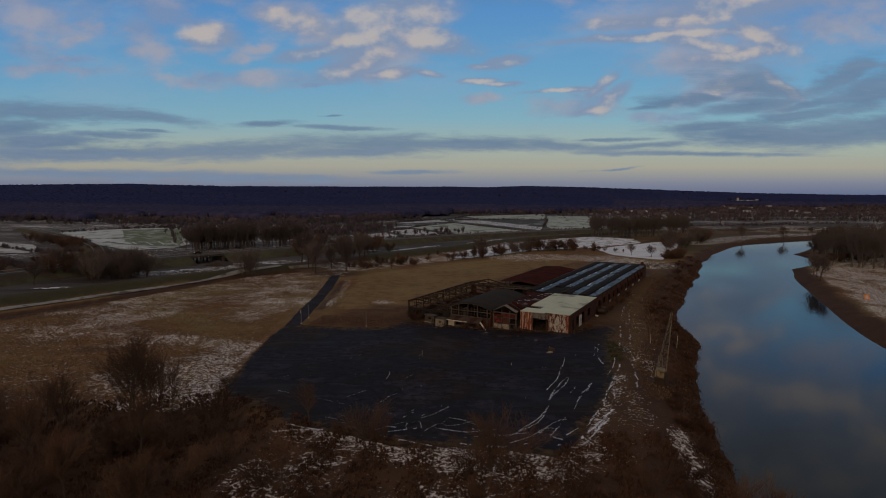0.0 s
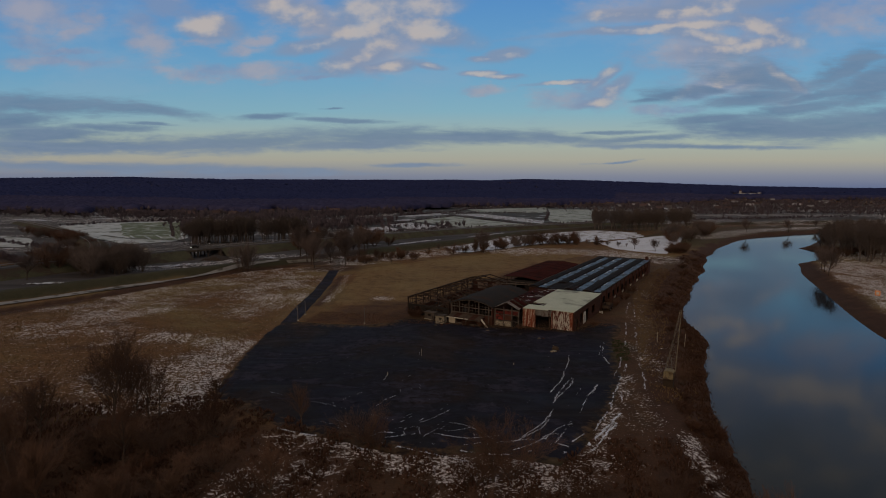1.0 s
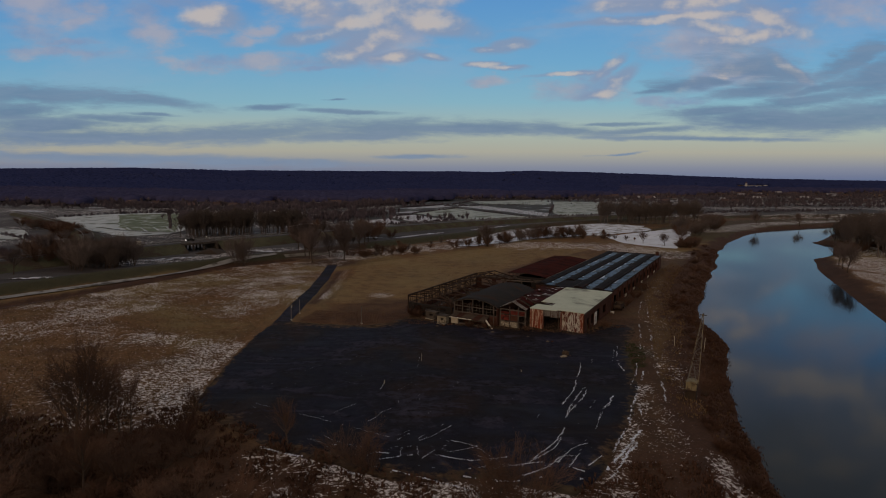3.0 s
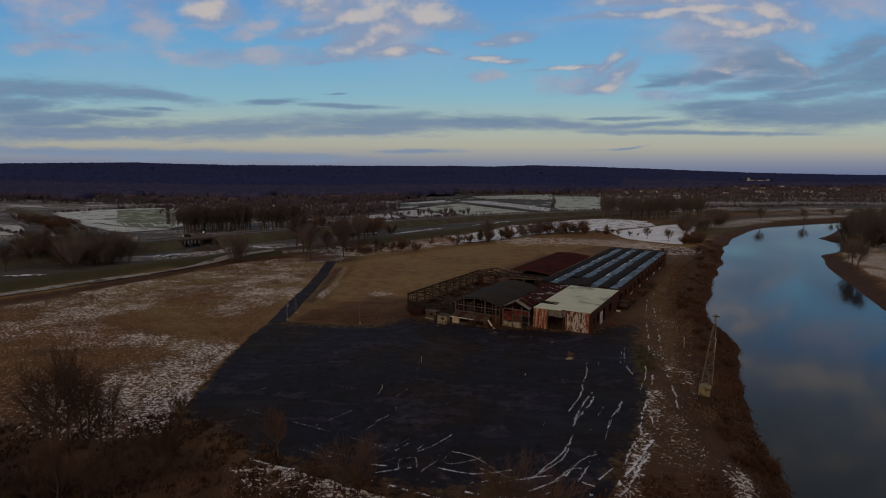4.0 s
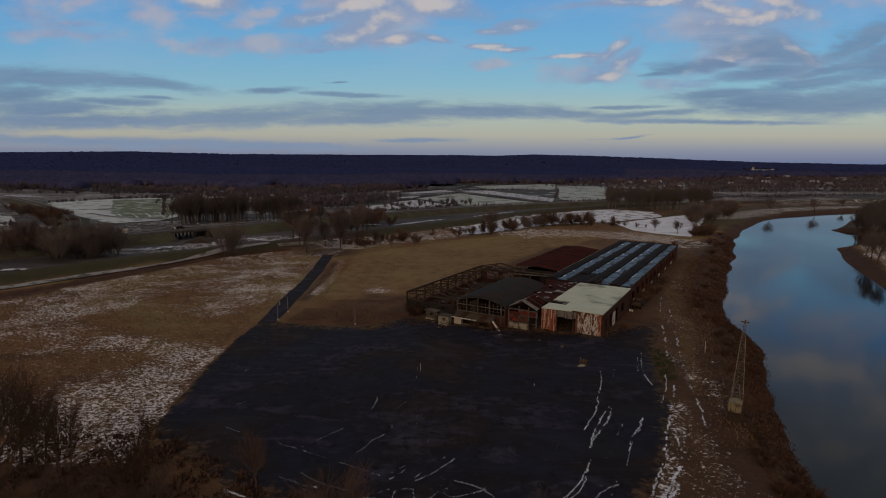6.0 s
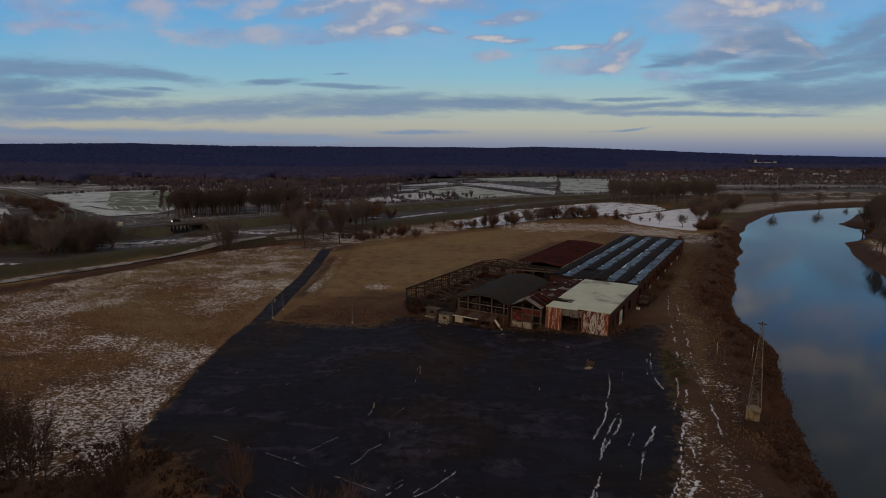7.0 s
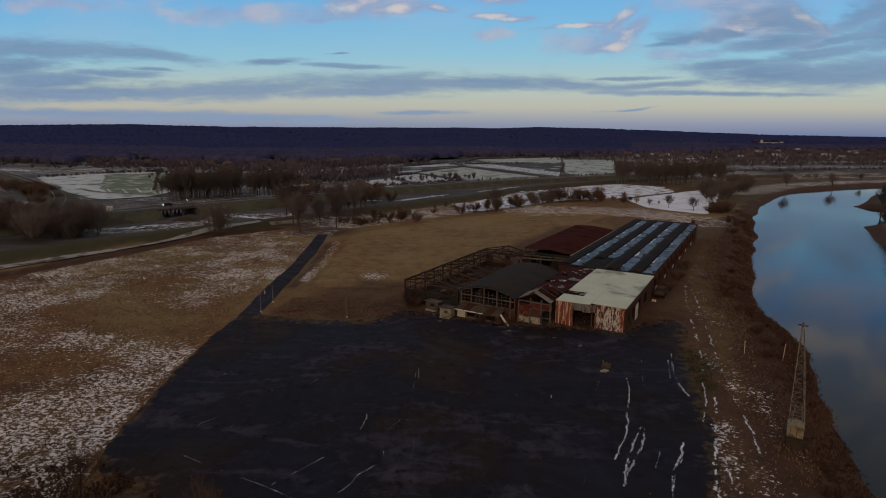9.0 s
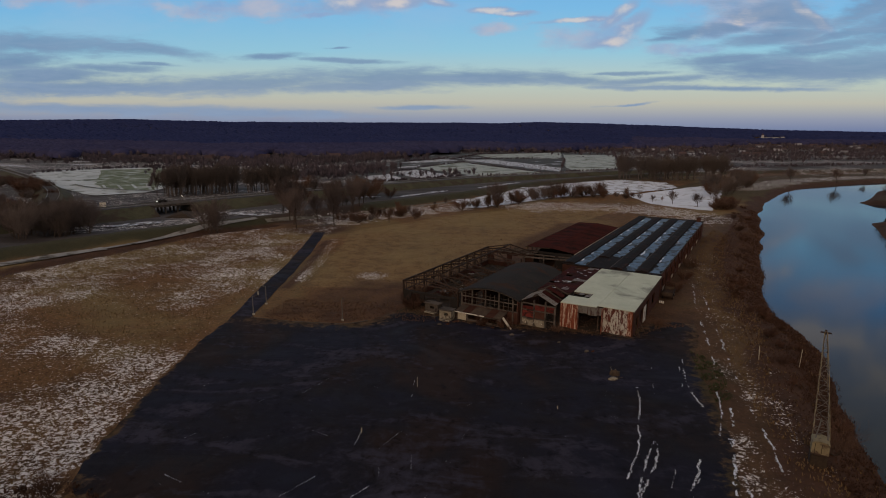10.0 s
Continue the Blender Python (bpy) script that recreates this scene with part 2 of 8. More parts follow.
def cover_material(name, grass_a, grass_b, green, scrub):
    """Winter meadow: dry grass, greener turf, brown scrub soil, and speckled old snow where the mesh says that it lies."""
    m = bpy.data.materials.new(name)
    m.use_nodes = True
    N = Nodes(m.node_tree)
    co = N.add("ShaderNodeTexCoord").outputs["Object"]

    def mask(key):
        return N.add("ShaderNodeAttribute", None, attribute_name=key).outputs["Fac"]
    big = N.noise(co, 0.03, 5.0, 0.6)
    mid = N.noise(co, 0.25, 5.0, 0.6)
    fine = N.noise(co, 2.2, 4.0, 0.65)
    blades = N.noise(N.add("ShaderNodeMapping", {0: co, 3: (0.95, 1.15, 1.0)}).outputs[0], 1.7, 7.0, 0.76, 0.7)
    f = N.math("ADD", N.math("MULTIPLY", mid, 0.5), N.math("MULTIPLY", fine, 0.5))
    grass = N.mix(N.span(N.math("ADD", N.math("MULTIPLY", f, 0.5), N.math("MULTIPLY", blades, 0.5)), 0.40, 0.60), (*grass_a, 1), (*grass_b, 1))
    grass = N.mix(N.span(big, 0.45, 0.65, 0.0, 0.5), grass, (0.062, 0.042, 0.024, 1))
    olive = N.noise(co, 0.016, 4.0, 0.6, 0.8)
    grass = N.mix(N.span(olive, 0.46, 0.62, 0.0, 0.55, smooth=True), grass, (0.200, 0.155, 0.068, 1))
    grass = N.mix(N.span(mid, 0.54, 0.70, 0.0, 0.35, smooth=True), grass, (0.080, 0.040, 0.020, 1))
    grass = N.mix(N.math("MULTIPLY", mask("pale"), N.span(N.math("ADD", mid, blades), 0.85, 1.15, 0.25, 0.6)), grass, (0.255, 0.180, 0.080, 1))
    turf = N.mix(N.span(f, 0.35, 0.65), (*green, 1), (green[0] * 1.7, green[1] * 1.5, green[2] * 1.5, 1))
    soil = N.mix(N.span(f, 0.35, 0.65), (*scrub, 1), (scrub[0] * 2.2, scrub[1] * 2.0, scrub[2] * 1.8, 1))
    col = N.mix(mask("green"), grass, turf)
    col = N.mix(mask("scrub"), col, soil)
    plain = N.mix(N.span(N.noise(N.add("ShaderNodeMapping", {0: co, 2: (0, 0, radians(-35)), 3: (0.35, 1.6, 1.0)}).outputs[0], 0.05, 5.0, 0.65), 0.38, 0.62), (0.036, 0.037, 0.043, 1), (0.088, 0.090, 0.096, 1))
    col = N.mix(N.math("MULTIPLY", mask("plain"), 0.85), col, plain)
    # old snow: caught between the tufts, in patches
    drift = N.math("MULTIPLY", N.math("SUBTRACT", N.noise(co, 0.06, 6.0, 0.7), 0.5), 1.6)
    wide = N.span(N.add("ShaderNodeSeparateXYZ", {0: co}).outputs[1], 225.0, 290.0, 0.9, 3.6)
    clump = N.math("MULTIPLY", N.math("SUBTRACT", N.noise(co, 0.33, 4.0, 0.6, 0.5), 0.5), wide)
    amount = N.math("MINIMUM", N.math("ADD", mask("snow"), N.math("MULTIPLY", N.math("ADD", drift, clump), N.span(mask("snow"), 0.02, 0.25))), 0.50)
    s = N.math("SUBTRACT", N.math("ADD", blades, N.math("MULTIPLY", amount, 0.26)), 0.635)
    snow = N.math("MULTIPLY", N.span(s, -0.008, 0.022, smooth=True), N.span(mask("snow"), 0.0, 0.04))
    col = N.mix(N.math("MULTIPLY", snow, 0.86), col, (0.78, 0.74, 0.73, 1))
    p = N.add("ShaderNodeBsdfPrincipled", {"Base Color": col, "Roughness": 0.95, "Specular IOR Level": 0.15})
    b = N.add("ShaderNodeBump", {"Strength": 0.5, "Distance": 0.25, "Height": N.math("ADD", f, blades)})
    N.tree.links.new(b.outputs[0], p.inputs["Normal"])
    N.tree.links.new(p.outputs[0], N.add("ShaderNodeOutputMaterial").inputs[0])
    return m


def asphalt_material():
    """Old yard paving: sooty and damp, worn blue-grey in drifting patches, earth and weeds creeping in from the rim."""
    m = bpy.data.materials.new("old_asphalt")
    m.use_nodes = True
    N = Nodes(m.node_tree)
    co = N.add("ShaderNodeTexCoord").outputs["Object"]
    rim = N.add("ShaderNodeAttribute", None, attribute_name="rim").outputs["Fac"]
    tilt = N.add("ShaderNodeMapping", {0: co, 2: (0, 0, radians(-28)), 3: (0.55, 1.25, 1.0)}).outputs[0]
    swirl = N.noise(tilt, 0.11, 6.0, 0.62, 1.1)
    cloud = N.noise(N.add("ShaderNodeMapping", {0: co, 1: (31, 7, 0)}).outputs[0], 0.055, 5.0, 0.6, 0.5)
    mott = N.noise(co, 0.6, 8.0, 0.72, 0.3)
    grit = N.noise(co, 6.0, 3.0, 0.7)
    col = N.mix(N.span(grit, 0.3, 0.7), (0.011, 0.009, 0.011, 1), (0.020, 0.016, 0.018, 1))
    col = N.mix(N.span(cloud, 0.44, 0.62, 0.0, 0.85, smooth=True), col, (0.016, 0.016, 0.029, 1))
    col = N.mix(N.span(cloud, 0.48, 0.36, 0.0, 0.85, smooth=True), col, (0.027, 0.016, 0.012, 1))
    # worn, dusty drifts, broken up by the finer mottling
    worn = N.math("ADD", swirl, N.math("MULTIPLY", N.math("SUBTRACT", mott, 0.5), 0.45))
    col = N.mix(N.span(worn, 0.50, 0.70, 0.0, 0.9, smooth=True), col, (0.048, 0.045, 0.066, 1))
    col = N.mix(N.span(mott, 0.58, 0.72, 0.0, 0.55), col, (0.042, 0.038, 0.044, 1))
    col = N.mix(N.span(mott, 0.44, 0.34, 0.0, 0.7), col, (0.005, 0.0045, 0.006, 1))
    # patched repairs in straight-edged fields
    slab = N.add("ShaderNodeTexVoronoi", {"Vector": N.add("ShaderNodeMapping", {0: co, 2: (0, 0, radians(-28)), 3: (0.10, 0.05, 1.0)}).outputs[0], "Scale": 1.0})
    col = N.mix(N.math("MULTIPLY", slab.outputs["Color"], 0.35), col, (0.006, 0.006, 0.009, 1))
    # moss and earth from the edges
    creep = N.math("ADD", rim, N.math("ADD", N.math("MULTIPLY", N.math("SUBTRACT", mott, 0.5), 1.5), N.math("MULTIPLY", N.math("SUBTRACT", swirl, 0.5), 1.3)))
    earth = N.mix(N.span(mott, 0.38, 0.64), (0.020, 0.012, 0.008, 1), (0.105, 0.066, 0.036, 1))
    earth = N.mix(N.span(cloud, 0.48, 0.60, 0.0, 0.5), earth, (0.045, 0.042, 0.022, 1))
    col = N.mix(N.math("MULTIPLY", N.span(creep, 0.62, 0.95, smooth=True), N.span(rim, 0.0, 0.12)), col, earth)
    p = N.add("ShaderNodeBsdfPrincipled", {"Base Color": col, "Specular IOR Level": 0.06})
    N.plug(N.span(swirl, 0.35, 0.65, 0.6, 0.92), p.inputs["Roughness"])
    b = N.add("ShaderNodeBump", {"Strength": 0.25, "Distance": 0.03, "Height": N.math("ADD", N.math("MULTIPLY", grit, 0.4), mott)})
    N.tree.links.new(b.outputs[0], p.inputs["Normal"])
    N.tree.links.new(p.outputs[0], N.add("ShaderNodeOutputMaterial").inputs[0])
    return m


def water_material():
    m = bpy.data.materials.new("river_water")
    m.use_nodes = True
    N = Nodes(m.node_tree)
    co = N.add("ShaderNodeTexCoord").outputs["Object"]
    ripple = N.noise(N.add("ShaderNodeMapping", {0: co, 3: (1.0, 0.5, 1.0)}).outputs[0], 0.35, 5.0, 0.6)
    silt = N.noise(co, 0.02, 3.0, 0.5)
    col = N.mix(silt, (0.010, 0.017, 0.023, 1), (0.016, 0.025, 0.030, 1))
    p = N.add("ShaderNodeBsdfPrincipled", {"Base Color": col, "Roughness": 0.06, "IOR": 1.33, "Specular IOR Level": 0.3})
    b = N.add("ShaderNodeBump", {"Strength": 0.06, "Distance": 0.15, "Height": ripple})
    N.tree.links.new(b.outputs[0], p.inputs["Normal"])
    N.tree.links.new(p.outputs[0], N.add("ShaderNodeOutputMaterial").inputs[0])
    return m


def striped_rust(name, pale, rust, stripe, amount, run_down=0.22):
    """Painted corrugated sheet, rusting in runs down its ribs (object z is up)."""
    m = bpy.data.materials.new(name)
    m.use_nodes = True
    N = Nodes(m.node_tree)
    co = N.add("ShaderNodeTexCoord").outputs["Object"]
    run = N.noise(N.add("ShaderNodeMapping", {0: co, 3: (stripe, stripe, run_down)}).outputs[0], 1.0, 5.0, 0.65)
    spot = N.noise(co, 3.0, 5.0, 0.6)
    f = N.span(N.math("ADD", N.math("MULTIPLY", run, 0.75), N.math("MULTIPLY", spot, 0.25)), amount, amount + 0.08, smooth=True)
    r = N.mix(N.span(spot, 0.3, 0.7), (*rust, 1), (rust[0] * 0.4, rust[1] * 0.4, rust[2] * 0.5, 1))
    col = N.mix(f, (*pale, 1), r)
    p = N.add("ShaderNodeBsdfPrincipled", {"Base Color": col, "Roughness": 0.8})
    b = N.add("ShaderNodeBump", {"Strength": 0.3, "Distance": 0.02, "Height": spot})
    N.tree.links.new(b.outputs[0], p.inputs["Normal"])
    N.tree.links.new(p.outputs[0], N.add("ShaderNodeOutputMaterial").inputs[0])
    return m


M = {}
M["meadow"] = cover_material("winter_meadow", (0.046, 0.022, 0.009), (0.232, 0.127, 0.054), (0.034, 0.034, 0.018), (0.037, 0.0205, 0.0135))
M["asphalt"] = asphalt_material()
M["water"] = water_material()
M["snow"] = surface("old_snow", (0.52, 0.55, 0.62), (0.76, 0.80, 0.88), 0.08, 1.5, 0.8, 0.3, 0.1, stain=(0.16, 0.135, 0.11), stain_scale=0.14, stain_at=(0.56, 0.68))
M["worn_snow"] = surface("worn_snow", (0.50, 0.53, 0.60), (0.74, 0.78, 0.86), 0.1, 1.5, 0.8, 0.3, 0.1, stain=(0.13, 0.11, 0.09), stain_scale=0.16, stain_at=(0.50, 0.60))
M["field_snow"] = surface("field_snow", (0.30, 0.33, 0.32), (0.58, 0.62, 0.65), 0.06, 1.0, 0.85, 0.3, 0.1, stain=(0.10, 0.115, 0.08), stain_scale=0.07, stain_at=(0.53, 0.62))
M["patchy_snow"] = surface("patchy_snow", (0.48, 0.50, 0.56), (0.72, 0.76, 0.84), 0.12, 1.8, 0.85, 0.3, 0.1, stain=(0.070, 0.060, 0.050), stain_scale=0.5, stain_at=(0.47, 0.55))
M["thin_snow"] = surface("thin_snow_on_turf", (0.17, 0.20, 0.165), (0.54, 0.59, 0.60), 0.05, 0.8, 0.9, 0.3, 0.1, stain=(0.10, 0.118, 0.08), stain_scale=0.05, stain_at=(0.48, 0.62))
M["turf"] = surface("frosted_turf", (0.075, 0.098, 0.052), (0.17, 0.20, 0.125), 0.1, 1.2, 0.95, 0.3, 0.1, stain=(0.40, 0.44, 0.43), stain_scale=0.10, stain_at=(0.50, 0.66))
M["pasture"] = surface("grey_pasture", (0.040, 0.042, 0.044), (0.088, 0.090, 0.088), 0.03, 0.5, 0.95, 0.2, 0.1, spec=0.1, stain=(0.38, 0.41, 0.45), stain_scale=0.03, stain_at=(0.57, 0.64))
M["dike"] = surface("dike_turf", (0.042, 0.043, 0.027), (0.088, 0.085, 0.054), 0.15, 1.5, 0.95, 0.3, 0.1, spec=0.1, stain=(0.055, 0.042, 0.032), stain_scale=0.12, stain_at=(0.48, 0.6))
M["dirt"] = surface("dark_earth", (0.020, 0.014, 0.010), (0.050, 0.034, 0.022), 0.4, 4.0, 0.95, 0.5, 0.1)
M["gravel"] = surface("pale_track", (0.08, 0.07, 0.055), (0.24, 0.225, 0.20), 0.2, 3.0, 0.95, 0.4, 0.05, stain=(0.055, 0.045, 0.03), stain_scale=0.12, stain_at=(0.5, 0.62))
M["road"] = surface("road_asphalt", (0.034, 0.033, 0.036), (0.070, 0.066, 0.070), 0.3, 5.0, 0.9, 0.2, 0.02, spec=0.1)
M["track"] = surface("snowy_track", (0.15, 0.143, 0.132), (0.33, 0.32, 0.31), 0.15, 3.0, 0.95, 0.4, 0.05, stain=(0.055, 0.046, 0.034), stain_scale=0.20, stain_at=(0.50, 0.62))
M["rail"] = surface("zinc_guard_rail", (0.16, 0.16, 0.165), (0.27, 0.27, 0.28), 0.8, 6.0, 0.7, 0.1, 0.01)
M["bark"] = surface("grey_brown_bark", (0.042, 0.031, 0.025), (0.095, 0.072, 0.058), 2.0, 14.0, 0.95, 0.4, 0.03, spread=0.25, spec=0.1)
M["twig"] = surface("brown_twigs", (0.078, 0.060, 0.056), (0.150, 0.118, 0.108), 1.0, 8.0, 0.95, 0.0, spread=0.30, spec=0.1)
M["dark_twig"] = surface("dark_twigs", (0.072, 0.058, 0.053), (0.142, 0.116, 0.105), 1.0, 8.0, 0.95, 0.0, spread=0.30, spec=0.1)
M["red_twig"] = surface("reddish_brush", (0.056, 0.029, 0.020), (0.104, 0.057, 0.039), 0.6, 8.0, 0.95, 0.0, spread=0.22, spec=0.1)
M["bush_twig"] = surface("dark_bush_twigs", (0.066, 0.038, 0.027), (0.130, 0.080, 0.057), 1.0, 8.0, 0.95, 0.0, spread=0.35, spec=0.1)
M["moss"] = surface("green_weeds", (0.028, 0.038, 0.014), (0.055, 0.070, 0.030), 0.5, 6.0, 0.95, 0.0, spread=0.3, islands=True)
M["straw"] = surface("dry_straw", (0.10, 0.062, 0.028), (0.21, 0.14, 0.065), 0.3, 5.0, 0.95, 0.0, spread=0.35, islands=True)
# distance haze is put into both forest colours: bluer and more even farther off
M["forest"] = surface("haze_blue_forest", (0.023, 0.030, 0.088), (0.033, 0.041, 0.106), 0.004, 0.02, 1.0, 0.0, spread=0.06, islands=True, spec=0.0)
M["near_forest"] = surface("haze_blue_woodland", (0.034, 0.035, 0.084), (0.055, 0.054, 0.104), 0.006, 0.05, 1.0, 0.0, spread=0.14, islands=True, spec=0.0)
M["grove"] = surface("bare_grove", (0.068, 0.058, 0.072), (0.130, 0.109, 0.126), 0.02, 0.3, 1.0, 0.0, spread=0.35, islands=True, spec=0.0)
M["white_roof"] = surface("pale_roofing", (0.40, 0.44, 0.35), (0.55, 0.59, 0.49), 0.25, 3.0, 0.85, 0.15, 0.03, spec=0.15, stain=(0.22, 0.235, 0.20), stain_scale=0.10, stain_at=(0.54, 0.70))
M["bitumen"] = surface("bitumen_roof", (0.007, 0.006, 0.006), (0.020, 0.016, 0.016), 0.3, 5.0, 0.85, 0.3, 0.03, spec=0.08, stain=(0.040, 0.018, 0.014), stain_scale=0.4, stain_at=(0.54, 0.70))
M["bitumen_grey"] = surface("grey_bitumen", (0.017, 0.016, 0.016), (0.042, 0.038, 0.036), 0.2, 4.0, 0.9, 0.25, 0.03, spec=0.05, stain=(0.046, 0.027, 0.020), stain_scale=0.22, stain_at=(0.52, 0.68))
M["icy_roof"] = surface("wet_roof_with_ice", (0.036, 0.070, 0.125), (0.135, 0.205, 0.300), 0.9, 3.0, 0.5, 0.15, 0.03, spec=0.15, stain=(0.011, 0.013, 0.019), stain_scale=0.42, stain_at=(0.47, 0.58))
M["rust_roof"] = surface("rusted_roof_sheet", (0.024, 0.0055, 0.005), (0.052, 0.012, 0.009), 0.35, 4.0, 0.9, 0.4, 0.03, spec=0.1, spread=0.30, stain=(0.015, 0.006, 0.005), stain_scale=0.3, stain_at=(0.50, 0.66))
M["red_panel"] = surface("red_infill", (0.065, 0.013, 0.011), (0.14, 0.030, 0.024), 0.8, 6.0, 0.9, 0.2, 0.02, spread=0.35, spec=0.1, stain=(0.025, 0.012, 0.010), stain_scale=0.6, stain_at=(0.5, 0.62))
M["brick"] = surface("sooty_brick", (0.034, 0.016, 0.012), (0.085, 0.038, 0.027), 0.7, 9.0, 0.95, 0.5, 0.03, spread=0.3, spec=0.1)
M["concrete"] = surface("weathered_concrete", (0.050, 0.042, 0.036), (0.118, 0.100, 0.086), 0.6, 7.0, 0.95, 0.4, 0.02, spread=0.15, spec=0.1, stain=(0.028, 0.020, 0.018), stain_scale=0.7, stain_at=(0.50, 0.64))
M["pale_concrete"] = surface("pale_concrete", (0.30, 0.27, 0.21), (0.48, 0.44, 0.35), 0.8, 7.0, 0.9, 0.4, 0.02, stain=(0.12, 0.10, 0.08), stain_scale=0.8, stain_at=(0.55, 0.7))
M["faded_render"] = surface("faded_render", (0.16, 0.14, 0.105), (0.30, 0.27, 0.21), 0.8, 7.0, 0.9, 0.4, 0.02, stain=(0.06, 0.048, 0.038), stain_scale=0.9, stain_at=(0.48, 0.62))
M["dark_steel"] = surface("dark_rusty_steel", (0.022, 0.015, 0.012), (0.056, 0.037, 0.029), 1.2, 9.0, 0.85, 0.2, 0.01, spread=0.3, spec=0.1)
M["timber"] = surface("grey_timber", (0.035, 0.026, 0.020), (0.090, 0.068, 0.052), 1.2, 12.0, 0.95, 0.3, 0.02, spread=0.3, spec=0.1)
# near-black for the shed's left wall and the halls' front and end walls
M["dark_inside"] = surface("near_black", (0.010, 0.008, 0.007), (0.022, 0.018, 0.016), 0.5, 6.0, 0.95, 0.2, 0.02)
M["rust_sheet"] = striped_rust("rusted_cladding", (0.46, 0.38, 0.31), (0.24, 0.050, 0.014), 4.0, 0.415, 0.35)
M["pale_sheet"] = striped_rust("pale_cladding", (0.44, 0.43, 0.39), (0.125, 0.026, 0.012), 2.6, 0.472, 0.75)
M["zinc_sheet"] = striped_rust("zinc_cladding", (0.150, 0.145, 0.138), (0.09, 0.042, 0.028), 2.6, 0.50)
M["white_paint"] = surface("white_paint", (0.45, 0.44, 0.40), (0.68, 0.66, 0.60), 1.0, 8.0, 0.8, 0.2, 0.01, stain=(0.12, 0.10, 0.08), stain_scale=1.3, stain_at=(0.5, 0.62))
M["mast"] = surface("faded_yellow_paint", (0.15, 0.125, 0.072), (0.25, 0.21, 0.125), 0.8, 8.0, 0.8, 0.2, 0.01, stain=(0.07, 0.045, 0.028), stain_scale=1.2, stain_at=(0.50, 0.64))
M["mast_steel"] = surface("galvanised_steel", (0.12, 0.11, 0.10), (0.22, 0.20, 0.18), 1.5, 9.0, 0.6, 0.1, 0.01, metal=0.5)
M["house_wall"] = surface("house_render", (0.06, 0.06, 0.068), (0.15, 0.146, 0.155), 0.3, 3.0, 0.9, 0.0, spread=0.5)
M["roof_tile"] = surface("roof_tiles", (0.035, 0.024, 0.026), (0.075, 0.048, 0.046), 0.3, 4.0, 0.9, 0.0, spread=0.5)
M["roof_snow"] = surface("snowed_roof", (0.17, 0.17, 0.19), (0.30, 0.30, 0.32), 0.2, 3.0, 0.9, 0.0, spread=0.3)
M["glass"] = surface("dark_panes", (0.02, 0.02, 0.025), (0.04, 0.045, 0.05), 0.5, 2.0, 0.2, 0.0)
M["castle"] = surface("white_facade", (0.30, 0.30, 0.32), (0.44, 0.44, 0.45), 0.05, 0.6, 0.9, 0.0)
M["orange"] = surface("orange_board", (0.62, 0.20, 0.05), (0.78, 0.30, 0.09), 0.9, 6.0, 0.7, 0.0)


def lamp_material(name, colour, strength):
    m = bpy.data.materials.new(name)
    m.use_nodes = True
    N = Nodes(m.node_tree)
    e = N.add("ShaderNodeEmission", {0: (*colour, 1), 1: strength})
    N.tree.links.new(e.outputs[0], N.add("ShaderNodeOutputMaterial").inputs[0])
    return m


M["headlight"] = lamp_material("headlight_glow", (1.0, 0.95, 0.85), 12.0)


